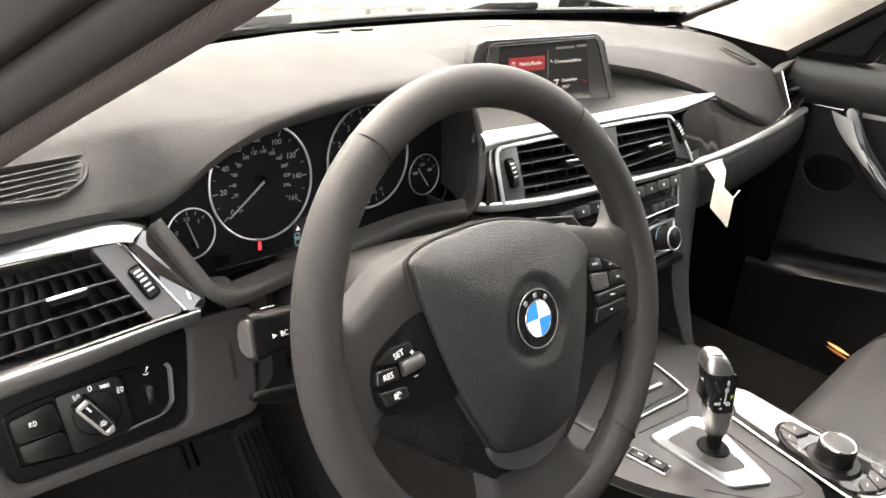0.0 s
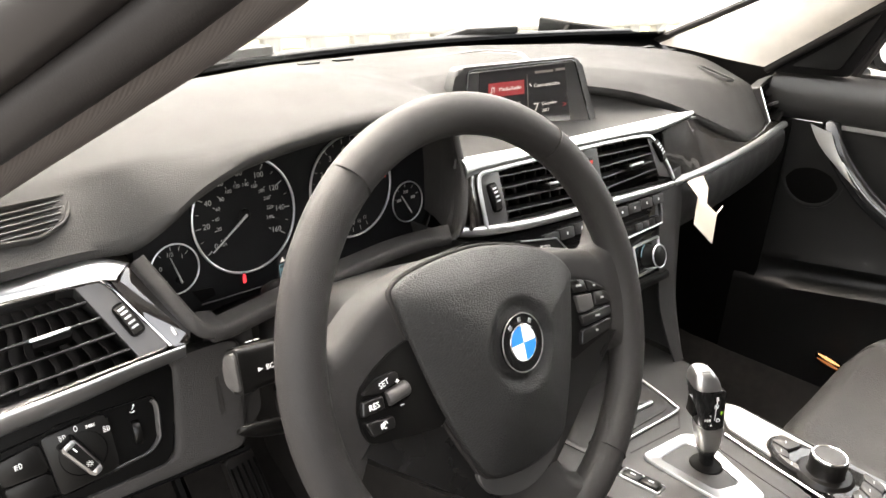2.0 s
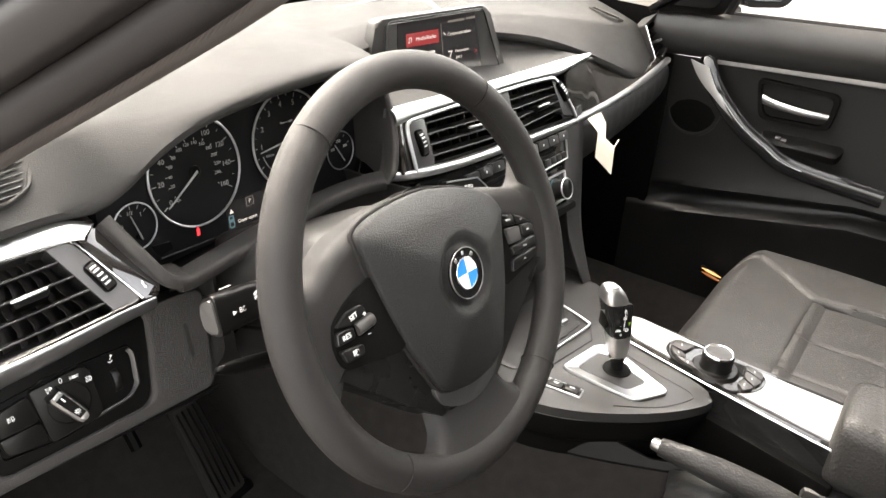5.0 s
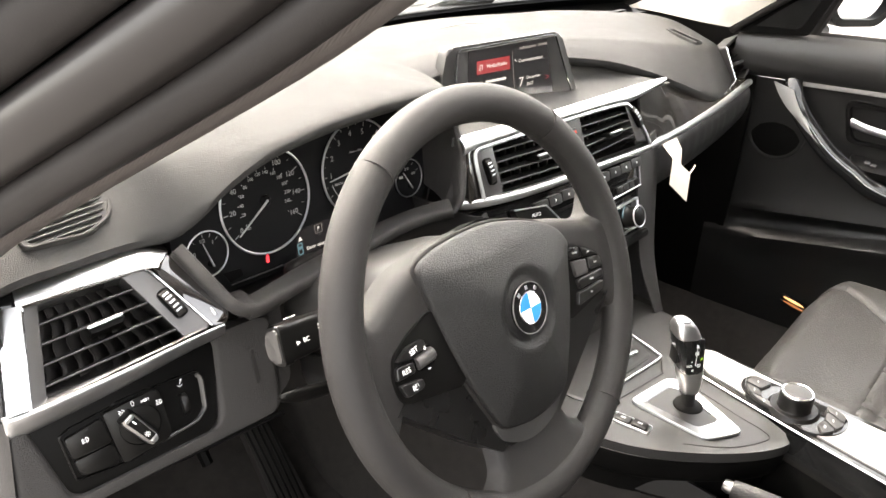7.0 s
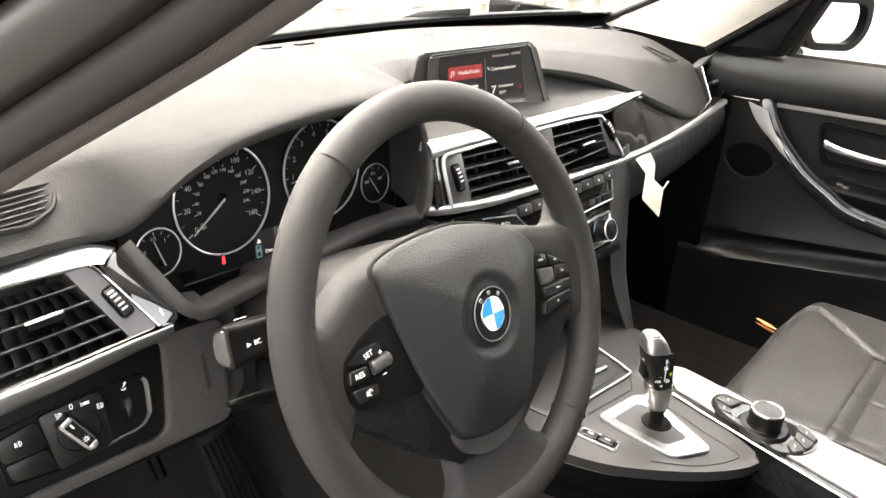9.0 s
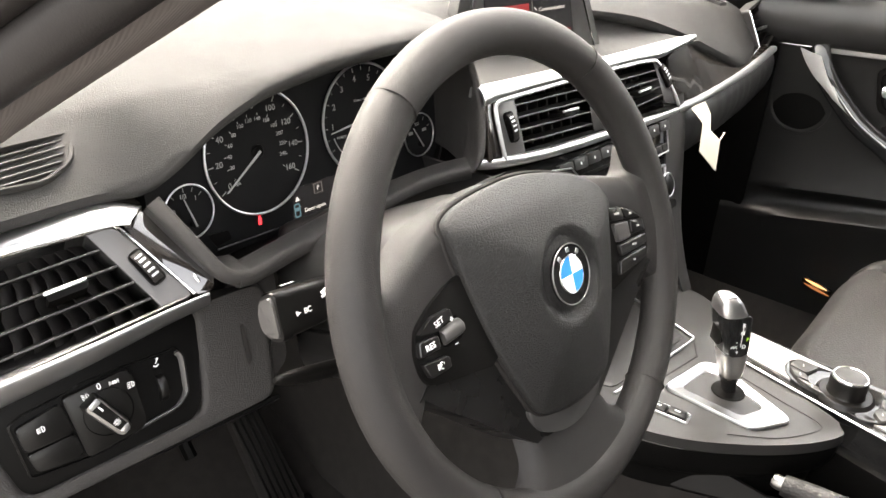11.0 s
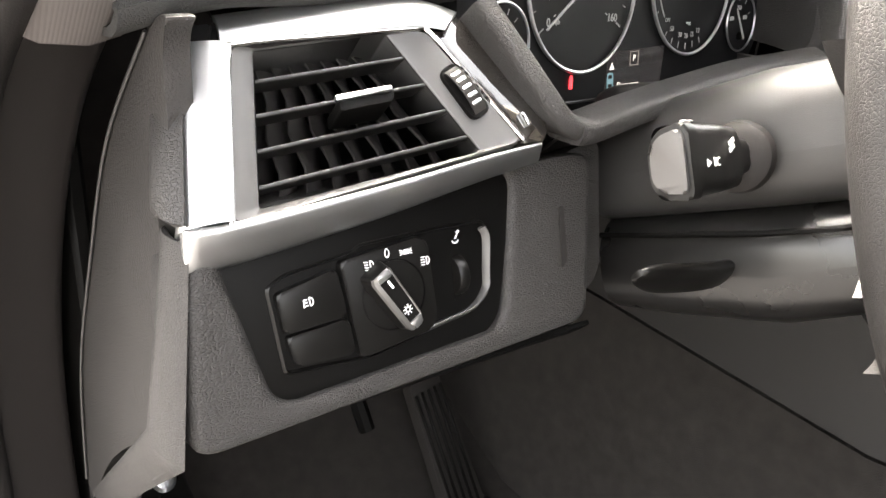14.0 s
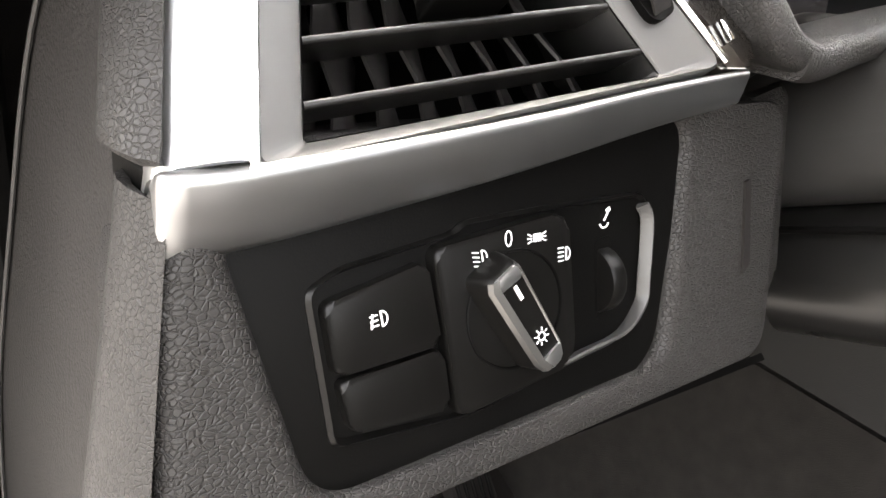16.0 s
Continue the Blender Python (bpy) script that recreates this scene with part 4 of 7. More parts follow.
        if sx < 0:
            keys = ([(-124, 9), (-108, 9.5), (-106, 3), (-122, -1), (-138, 2)], [(-139, -2), (-122, -3), (-122, -12), (-141, -12)], [(-140, -16), (-117, -19), (-117, -26.5), (-136, -27)])
        else:
            keys = ([(87, 23), (105, 19), (108, 8), (90, 11)], [(107.5, 18), (122, 12), (132, 4), (110.5, 7.5)], [(92, 8), (113, 5), (113, -9), (94, -8)], [(116, 5), (134, 2), (137, -9), (116, -7)], [(94, -10.5), (136, -11.5), (135, -20), (96, -20)], [(92, -22.5), (134, -22.5), (130, -31), (88, -34)])
        for k, quad in enumerate(keys):
            q = [Vector((x * 0.001, y * 0.001)) for x, y in quad]
            if sum((q[i] - q[0]).cross(q[(i + 1) % len(q)] - q[0]) for i in range(len(q))) < 0:
                q = q[::-1]
            c = sum(q, Vector((0, 0))) / len(q)
            part("button", prism(rounded([tuple(v) for v in q], 0.0022, 3), 0.006, 0.0112, 0.0014, 3), KEY_BLACK if sx < 0 or k != 2 else STALK_GREY, p)
            if sx < 0 and k < 2:
                lettering("marking", ("SET", "RES")[k], 0.0057, INK, p, (c.x, c.y - 0.0004, 0.0114), (12, 2)[k])
            elif sx < 0:
                part("marking", merged(tube([Vector((0.0022 * math.cos(a), 0.0022 * math.sin(a), 0)) for a in [i * 0.5 for i in range(11)]], 0.0003, 4), bar(0.003, 0.0007, 0.0004, (-0.001, 0.0, 0), 40), bar(0.0007, 0.004, 0.0004, (-0.0032, 0.0, 0))), INK, p, "", pose(c.x + 0.002, c.y, 0.0114))
            elif k != 2:
                part("marking", bar((0.007, 0.003, 0, 0.004, 0.006, 0.003)[k], 0.0016, 0.0004), GREY_INK, p, "", pose(c.x, c.y, 0.0114, 0, 0, -8))
        if sx < 0:
            part("rocker_recess", prism(rounded(mm((-121, 0), (-99, 3), (-96, -13), (-118, -15)), 0.004), 0.006, 0.0079, 0.0008), PLASTIC, p)
            part("rocker", moved(lathe([(0, -0.0095), (0.005, -0.0095), (0.0058, -0.008), (0.0058, 0.008), (0.005, 0.0095), (0, 0.0095)], 28), pose(-0.1085, -0.0062, 0.0072, 0, 90, 6)), STALK_GREY, p, "ribbed grey rocker")
            part("marking", merged(bar(0.003, 0.0006, 0.0004), bar(0.0006, 0.003, 0.0004)), INK, p, "", pose(-0.1085, 0.0022, 0.0114))
            part("marking", bar(0.003, 0.0006, 0.0004), INK, p, "", pose(-0.106, -0.0155, 0.0081))
    def outline(pts, n=5):
        return [(p.x * 0.001, p.y * 0.001) for p in smooth_path([(x, y, 0) for x, y in pts], n, True)]
    bez = prism(outline([(-137, -33), (-139, -41), (-98, -75), (-58, -108), (-34, -125), (-12, -130), (12, -130), (34, -125), (58, -108), (98, -75), (139, -41), (137, -33), (60, 30), (-60, 30)]), -0.032, 0.0055, 0.003, 3)
    insert = prism(outline([(-47, -90), (0, -106), (47, -90), (41, -109), (21, -120), (0, -123.5), (-21, -120), (-41, -109)]), -0.02, 0.0095, 0.002, 3)
    for bm in (bez, insert):
        for v in bm.verts:
            k = max(0.0, min(1.0, (-0.040 - v.co.y) / 0.07)) * max(0.0, min(1.0, (0.165 + v.co.y) / 0.03))
            v.co.z -= 0.007 * k
    part("lower_bezel", bez, KEY_BLACK, w, "satin black lower bezel", None, 60)
    part("spoke_insert", insert, STALK_GREY, w, "satin grey insert")
    levels = smooth_path([(49, -104, -106), (51, -114, -118), (53, -124, -131), (57, -133, -143), (68, -141, -154), (90, -149, -165)], 4)
    rows = []
    for i, lv in enumerate(levels):
        face = -3.5 + 14.0 * (i / (len(levels) - 1)) ** 1.3
        row = []
        for j in range(33):
            s = -1 + j / 16
            fall = max(0.0, (abs(s) - 0.72) / 0.28)
            row.append(Vector((lv.x * s, lv.z + (lv.y - lv.z) * s * s, face - 15 * (1 - math.sqrt(max(0.0, 1 - fall * fall))))) * 0.001)
        rows.append(row)
    part("spoke", sheet(rows), WHEEL_LEATHER, w, "lower leather spoke", None, 75)
    part("hub", lathe([(0.0, -0.055), (0.060, -0.055), (0.072, -0.03), (0.075, -0.01), (0.0, -0.01)], 40), PLASTIC, w)
    # round emblem: plain quarters in blue and white inside a black ring
    e = part("emblem", lathe([(0.0, 0.0262), (0.0222, 0.0262), (0.0226, 0.0276), (0.0222, 0.0286), (0.0212, 0.0288), (0.0, 0.0288)], 56, (0, -0.004, 0)), GLOSS_BLACK, w, "round emblem with blue and white quarters")
    part("emblem_rim", moved(sweep([Vector((0.0220 * math.cos(a), 0.0220 * math.sin(a), 0)) for a in [2 * math.pi * i / 56 for i in range(56)]], disc_section(0.0005, 8), (0, 0, 1), True), pose(0, -0.004, 0.0287)), DARK_METAL, e)
    part("emblem_rim", moved(sweep([Vector((0.0137 * math.cos(a), 0.0137 * math.sin(a), 0)) for a in [2 * math.pi * i / 48 for i in range(48)]], disc_section(0.0006, 8), (0, 0, 1), True), pose(0, -0.004, 0.0289)), BRIGHT_CHROME, e)
    for q in range(4):
        fan = [(0, 0)] + [(0.0133 * math.cos(radians(q * 90 + k * 9)), 0.0133 * math.sin(radians(q * 90 + k * 9))) for k in range(11)]
        part("quarter", moved(prism(fan, 0.0, 0.0006), pose(0, -0.004, 0.0287)), WHITE if q % 2 == 0 else BLUE, e)
    for a in (128, 90, 52):
        part("ring_mark", moved(rbox(0.0034, 0.0034, 0.0005, 0.0002, 1), pose(0.0178 * math.cos(radians(a)), 0.0178 * math.sin(radians(a)) - 0.004, 0.0290, 0, 0, a - 90)), CHROME, e)
    return w


def build_column():
    base = WH.copy()
    col = thing("steering_column", base, "grey plastic steering column shroud with adjuster lever", "steering column")

    def section(z, hw, top, bot, rx=0.03):
        pts = rounded([(-hw, bot), (hw, bot), (hw * 0.92, top), (-hw * 0.92, top)], rx, 8)
        return [Vector((x, y, z)) for x, y in pts]
    up = [section(-0.040, 0.052, 0.050, -0.014), section(-0.075, 0.068, 0.058, -0.014), section(-0.12, 0.072, 0.060, -0.014), section(-0.18, 0.070, 0.056, -0.014), section(-0.235, 0.066, 0.048, -0.014)]
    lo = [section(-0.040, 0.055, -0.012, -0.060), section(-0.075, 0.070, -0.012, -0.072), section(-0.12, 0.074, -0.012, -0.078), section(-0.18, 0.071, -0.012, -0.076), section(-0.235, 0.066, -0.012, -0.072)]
    for name, sec in (("upper_shroud", up), ("lower_shroud", lo)):
        bm = sheet([s + [s[0]] for s in sec])
        for s in (sec[0], sec[-1]):
            bm.faces.new([bm.verts.new(v) for v in s])
        # lower half takes a darker black: its underside shade is put into the colour
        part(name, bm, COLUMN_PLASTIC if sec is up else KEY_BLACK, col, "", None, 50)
    part("shroud_lip", tube([Vector((x, y, z)) for x, y, z in ((-0.0535, -0.022, -0.045), (-0.0705, -0.024, -0.080), (-0.0745, -0.024, -0.12), (-0.0715, -0.022, -0.18), (-0.067, -0.02, -0.23))], 0.0018, 6), PLASTIC, col)
    part("shroud_boot", moved(rbox(0.12, 0.03, 0.03, 0.012, 3, (0.0, 0.055, -0.215)), Matrix()), RUBBER, col)
    part("adjuster_lever", sweep(smooth_path([(-0.03, -0.050, -0.150), (-0.080, -0.045, -0.150), (-0.120, -0.037, -0.148), (-0.148, -0.029, -0.146)], 6), disc_section(0.0125, 14, 0.0055), (0, 0.6, 1), False, lambda t: (1 - max(0.0, t - 0.6) ** 2 * 4.2)), SATIN_BLACK, col, "", None, 70)
    # indicator stalk: from the shroud out to its flat end
    inv = WH.inverted()
    end = inv @ Vector((-0.522, 0.116, 0.930))
    root = Vector((-0.065, end.y - 0.006, end.z - 0.012))
    d = (end - root).normalized()
    m = axes(end, Vector((0, 1, 0)), d)
    st = thing("indicator_stalk", WH @ Matrix.Translation(end), "black indicator stalk with silver-grey end cap", "stalk")
    secs = []
    for t, hw, hh in ((0.0, 0.0098, 0.0168), (0.35, 0.0100, 0.0162), (0.58, 0.0098, 0.0150), (0.66, 0.0085, 0.0095), (1.0, 0.008, 0.008)):
        c = end.lerp(root, t)
        pts = rounded([(-hh, -hw), (hh, -hw), (hh, hw), (-hh, hw)], 0.006, 4)
        ax = m.to_3x3()
        secs.append([c - end + ax @ Vector((x, y, 0)) for x, y in pts])
    bm = sheet([s + [s[0]] for s in secs])
    part("arm", bm, SATIN_BLACK, st, "", None, 50)
    part("socket", moved(lathe([(0.0, 0.004), (0.014, 0.004), (0.018, 0.001), (0.019, -0.004)], 32), axes(end.lerp(root, 0.82) - end, Vector((0, 1, 0)), d)), RUBBER, st, "round black socket")
    hexa = [(-0.0175, -0.0085), (-0.0140, -0.0100), (0.0140, -0.0100), (0.0175, -0.0070), (0.0150, 0.0040), (0.0080, 0.0100), (-0.0090, 0.0100), (-0.0160, 0.0050)]
    ax4 = m.copy()
    ax4.translation = Vector((0, 0, 0))
    part("cap_collar", moved(prism(rounded(hexa, 0.003), -0.004, 0.005, 0.002, 3), ax4), SATIN_BLACK, st)
    part("end_cap", moved(prism(rounded([(x * 0.82, y * 0.80) for x, y in hexa], 0.003), 0.003, 0.0072, 0.0018, 3), ax4), STALK_GREY, st, "silver-grey end cap")
    lettering("marking", "BC", 0.0058, INK, st, (0, 0, 0)).matrix_local = ax4 @ axes((-0.002, -0.0108, -0.021), (0, 0, -1), (0, -1, 0))
    tri = prism([(-0.0022, -0.0018), (0.0022, 0), (-0.0022, 0.0018)], 0, 0.0003)
    part("marking", tri, INK, st).matrix_local = ax4 @ axes((-0.002, -0.0108, -0.012), (0, 0, -1), (0, -1, 0))
    for k in range(2):
        part("marking", bar(0.007, 0.002, 0.0004, (0, 0.003 * k, 0), 20), INK, st).matrix_local = ax4 @ axes((0.004, -0.0108, -0.040), (0, 0, -1), (0, -1, 0))
        part("marking", bar(0.0055, 0.0018, 0.0004, (0.007 * k, 0, 0), 10), INK, st).matrix_local = ax4 @ axes((0.0187, 0.0, -0.014), (0, 0, -1), (1, 0, 0))
    return col


build_wheel()
build_column()


# ---- instruments ----
def ring_curve(r, z, tube_r=0.0011, a0=0, a1=360, n=72):
    pts = [Vector((r * math.cos(radians(a0 + (a1 - a0) * i / n)), r * math.sin(radians(a0 + (a1 - a0) * i / n)), z)) for i in range(n + (a1 - a0 < 360))]
    return sweep(pts, disc_section(tube_r, 8), (0, 0, 1), a1 - a0 >= 360)


def ticks(dial, ink, r0, r1, angles, w=0.0008):
    for a in angles:
        part("tick_mark", bar(r1 - r0, w, 0.0003, ((r0 + r1) / 2 * math.cos(radians(a)), (r0 + r1) / 2 * math.sin(radians(a)), 0), a), ink, dial, "", pose(0, 0, 0.0006))


def needle(length, tail, w=0.0011):
    return prism([(-tail, -w), (length, -w * 0.45), (length, w * 0.45), (-tail, w)], 0, 0.0012, 0.0003, 1)


def build_cluster():
    c = thing("instrument_cluster", CL, "black instrument cluster with two large and two small ringed dials", "instrument cluster")
    part("face_plate", prism(rounded(mm((-168, 22), (-122, 76), (172, 82), (178, -20), (150, -62), (-128, -62), (-170, -20)), 0.010), -0.012, 0.0, 0.001), DIAL, c)
    part("face_lip", tube(smooth_path([Vector((x * 0.001, y * 0.001, 0.003)) for x, y in ((-118, -54), (-60, -56), (0, -58), (80, -60), (150, -60), (172, -34), (178, 20))], 4), 0.0009, 6), GREY_PLASTIC, c)
    for name, x, y, r in (("speedometer", -63, 15, 52.8), ("rev_counter", 62, 16, 52.0), ("fuel_gauge", -137, -15, 22), ("temperature_gauge", 137, -17, 22)):
        m = pose(x * 0.001, y * 0.001, 0.0006)
        R = r * 0.001
        d = part(name, lathe([(0, 0), (R, 0), (R, 0.0004), (0, 0.0004)], 64), DIAL, c, "", m)
        part("bezel", ring_curve(R, 0.003, 0.0012 if r > 30 else 0.0008), CHROME, d, "thin silver ring")
        if name == "speedometer":
            ang = [214 - 31 * i for i in range(9)]
            ticks(d, DIAL_PRINT, 0.0440, 0.0492, ang, 0.0009)
            ticks(d, DIAL_PRINT, 0.0455, 0.0485, [214 - 15.5 - 31 * i for i in range(8)], 0.0005)
            for i, a in enumerate(ang):
                lettering("numeral", str(20 * i), 0.0072, DIAL_PRINT, d, (0.0385 * math.cos(radians(a)), 0.0385 * math.sin(radians(a)), 0.0006), -3)
            for i in range(1, 14):
                a = 214 - 248 * (20 * i / 1.609) / 160
                if a > -36:
                    lettering("numeral", str(20 * i), 0.0047, DIAL_PRINT, d, (0.0275 * math.cos(radians(a)), 0.0275 * math.sin(radians(a)), 0.0006), -3)
            ticks(d, GREY_INK, 0.0305, 0.0325, [214 - 248 * (20 * i / 1.609) / 160 for i in range(14)], 0.0005)
            lettering("numeral", "mph", 0.0040, DIAL_PRINT, d, (-0.0245, -0.0215, 0.0006), -3)
            nd = 214
        elif name == "rev_counter":
            ang = [208 - 27.5 * i for i in range(8)]
            ticks(d, DIAL_PRINT, 0.0445, 0.0490, ang[:7])
            ticks(d, DIAL_PRINT, 0.0455, 0.0485, [ang[0] - 13.7 - 27.5 * i for i in range(7)], 0.0005)
            for i in range(1, 8):
                lettering("numeral", str(i), 0.0082, DIAL_PRINT, d, (0.0385 * math.cos(radians(ang[i])), 0.0385 * math.sin(radians(ang[i])), 0.0006), -3)
            part("red_zone", ring_curve(0.0468, 0.0008, 0.0014, 0, 24, 10), RED_INK, d)
            lettering("numeral", "1/min x 1000", 0.0034, GREY_INK, d, (0.0, 0.018, 0.0006), -3)
            lettering("numeral", "READY", 0.0038, DIAL_PRINT, d, (-0.029, -0.0115, 0.0006), -3)
            lettering("numeral", "OFF", 0.0038, DIAL_PRINT, d, (-0.027, -0.027, 0.0006), -3)
            part("economy_scale", ring_curve(0.040, 0.0008, 0.0005, 195, 218, 8), DIAL_PRINT, d)
            ticks(d, DIAL_PRINT, 0.0440, 0.0485, [232, 244, 256, 268, 280, 292], 0.0007)
            for a, tx in ((238, "50"), (256, "30"), (268, "20"), (280, "15"), (292, "12")):
                lettering("numeral", tx, 0.0050, DIAL_PRINT, d, (0.0392 * math.cos(radians(a)), 0.0392 * math.sin(radians(a)), 0.0006), -3)
            lettering("numeral", "mpg", 0.0034, GREY_INK, d, (0.001, -0.030, 0.0006), -3)
            nd = 186
        elif name == "fuel_gauge":
            ticks(d, DIAL_PRINT, 0.0160, 0.0195, [164, 128, 92, 66, 40], 0.0006)
            for a, tx, s in ((172, "0", 0.0056), (98, "1/2", 0.0050), (40, "1", 0.0056)):
                lettering("numeral", tx, s, DIAL_PRINT, d, (0.0118 * math.cos(radians(a)), 0.0118 * math.sin(radians(a)) + 0.001, 0.0006), -3)
            part("pump_mark", merged(bar(0.0036, 0.0046, 0.0003), bar(0.0010, 0.0030, 0.0003, (0.0031, 0.0, 0)), bar(0.0050, 0.0007, 0.0003, (0, -0.0027, 0))), DIAL_PRINT, d, "", pose(-0.011, -0.0105, 0.0006))
            nd = 106
        else:
            ticks(d, DIAL_PRINT, 0.0160, 0.0195, [164, 128, 92, 56, 20], 0.0006)
            lettering("numeral", "250", 0.0048, DIAL_PRINT, d, (0.0, 0.0105, 0.0006), -3)
            part("numeral", bar(0.0062, 0.0030, 0.0003), DIAL_PRINT, d, "", pose(-0.0105, 0.003, 0.0006))
            part("numeral", bar(0.0062, 0.0030, 0.0003), DIAL_PRINT, d, "", pose(0.0105, 0.003, 0.0006))
            nd = 122
        big = r > 30
        part("needle", needle(R * 0.86 if big else 0.025, R * 0.02, 0.0011 if big else 0.0008), DIAL_PRINT, d, "white needle", pose(0 if big else 0.0035, 0 if big else -0.0125, 0.004, 0, 0, nd))
        part("needle_cap", lathe([(0, 0.0036), (0.0045, 0.0034), (0.0060, 0.002), (0.0062, 0.0)] if big else [(0, 0.0036), (0.003, 0.003), (0.0034, 0)], 28), PLASTIC, d, "", pose(0 if big else 0.003, 0 if big else -0.011, 0.0))
    lcd = part("display", prism(rounded(mm((-32, -28), (34, -28), (30, -56), (-36, -56)), 0.002), 0, 0.0006), SCREEN_DARK, c, "dark message display")
    part("gear_box", merged(*[bar(w, h, 0.0003, (x, y, 0)) for w, h, x, y in ((0.0095, 0.0005, 0, 0.0045), (0.0095, 0.0005, 0, -0.0045), (0.0005, 0.0095, 0.0047, 0), (0.0005, 0.0095, -0.0047, 0))]), SCREEN_GREY, lcd, "", pose(-0.003, -0.034, 0.0008))
    lettering("gear_letter", "P", 0.0060, SCREEN_WHITE, lcd, (-0.003, -0.034, 0.0008), -2)
    lettering("message", "Door open", 0.0056, SCREEN_WHITE, lcd, (-0.022, -0.0505, 0.0008), -2, "LEFT")
    car_mark = frame_ring(mm((-3.4, 6.6), (3.4, 6.6), (3.4, -6.6), (-3.4, -6.6)), mm((-2.3, 5.2), (2.3, 5.2), (2.3, -5.2), (-2.3, -5.2)), 0, 0.0003, 0, 0.002, 0.001)
    part("car_symbol", car_mark, LCD_BLUE, lcd, "", pose(-0.030, -0.048, 0.0008))
    part("car_symbol_roof", bar(0.0042, 0.0034, 0.0003), LCD_BLUE, lcd, "", pose(-0.030, -0.047, 0.0008))
    part("warning_triangle", prism([(-0.0026, -0.002), (0.0026, -0.002), (0, 0.0026)], 0, 0.0003), SCREEN_WHITE, lcd, "", pose(-0.0285, -0.0375, 0.0008))
    part("belt_lamp", merged(bar(0.0034, 0.0066, 0.0004), bar(0.0022, 0.0022, 0.0004, (0, 0.0040, 0))), RED_LAMP, c, "glowing red seat-belt lamp", pose(-0.0715, -0.0445, 0.0008, 0, 0, -4))
    part("stub_recess", prism(rounded(mm((-124, -40), (-104, -42), (-102, -50), (-118, -52)), 0.002), 0, 0.001), PLASTIC, c)
    return c


def build_screen():
    s = thing("infotainment_screen", SC, "upright infotainment screen in a grey bezel, menu lit", "display screen")
    o = mm((-99, 46), (88, 52), (123, -38), (128, -56), (-122, -60), (-109, 8))
    part("housing", prism(rounded(o, [0.010, 0.010, 0.01, 0.01, 0.01, 0.02], 5), -0.020, -0.0005, 0.005, 3), GREY_PLASTIC, s)
    part("bezel", frame_ring(mm((-86, 40), (76, 47), (114, -52), (-96, -54)), mm((-68, 40), (61, 46), (79, -52), (-72, -54)), -0.004, 0.0035, 0, 0.004, 0.002, 4, 0.001), GREY_PLASTIC, s, "satin dark grey bezel")
    part("edge_line", tube([Vector((x * 0.001, y * 0.001, 0.0035)) for x, y in ((-95, -50), (-86, 40), (-80, 43), (70, 48.5), (76, 46), (113, -48))], 0.0012, 6), GLOSS_BLACK, s)
    g = part("glass_panel", prism(mm((-68, 40), (61, 46), (79, -52), (-72, -54)), -0.004, 0.0012), SCREEN_DARK, s, "lit menu screen")

    def px(u, v):
        """A place on the screen from shares of its width and height."""
        a, b = Vector((-0.068, 0.040)).lerp(Vector((0.061, 0.046)), u), Vector((-0.072, -0.054)).lerp(Vector((0.079, -0.052)), u)
        p = a.lerp(b, v)
        return (p.x, p.y, 0.0015)

    def quad(name, u0, v0, u1, v1, mat):
        part(name, prism([px(*q)[:2] for q in ((u0, v1), (u1, v1), (u1, v0), (u0, v0))], 0.0011, 0.0016), mat, g)
    quad("red_tile", 0.10, 0.16, 0.50, 0.34, SCREEN_RED)
    quad("divider", 0.535, 0.1, 0.54, 0.9, SCREEN_GREY)
    lettering("menu_text", "Media/Radio", 0.0068, SCREEN_WHITE, g, px(0.215, 0.25), 2.5, "LEFT").location.z = 0.0018
    part("note_symbol", merged(bar(0.0008, 0.006, 0.0003, (0.0015, 0, 0)), bar(0.0008, 0.006, 0.0003, (-0.0020, -0.0005, 0)), bar(0.0044, 0.0012, 0.0003, (0, 0.003, 0)), bar(0.0022, 0.0016, 0.0003, (-0.0028, -0.003, 0))), SCREEN_WHITE, g, "", Matrix.Translation(px(0.15, 0.25)) @ pose(0, 0, 0.0003))
    lettering("menu_text", "Communication", 0.0064, SCREEN_WHITE, g, px(0.61, 0.255), 2.5, "LEFT")
    part("phone_symbol", bar(0.0050, 0.0013, 0.0003, (0, 0, 0), -45), SCREEN_WHITE, g, "", Matrix.Translation(px(0.575, 0.24)))
    lettering("menu_text", "7", 0.0175, SCREEN_WHITE, g, px(0.625, 0.55), 2.5)
    lettering("menu_text", "December", 0.0058, SCREEN_WHITE, g, px(0.69, 0.50), 2.5, "LEFT")
    lettering("menu_text", "2017", 0.0058, SCREEN_WHITE, g, px(0.69, 0.59), 2.5, "LEFT")
    lettering("menu_arrow", ">", 0.012, SCREEN_RED, g, px(0.95, 0.545), 2.5)
    for u, v, w in ((0.66, 0.085, 0.028), (0.86, 0.08, 0.016), (0.60, 0.085, 0.006)):
        part("status_bar", bar(w, 0.0030, 0.0003, px(u + 0.08, v), 2.5), SCREEN_GREY, g)
    for u, v, w in ((0.20, 0.45, 0.034), (0.20, 0.56, 0.024)):
        part("text_bar", bar(w, 0.0034, 0.0003, (px(u, v)[0] + w / 2, px(u, v)[1], 0.0015), 2.5), SCREEN_WHITE, g)
    for v in (0.45, 0.56):
        part("list_symbol", bar(0.0036, 0.0036, 0.0003, px(0.15, v)), SCREEN_GREY, g)
    return s


build_cluster()
build_screen()


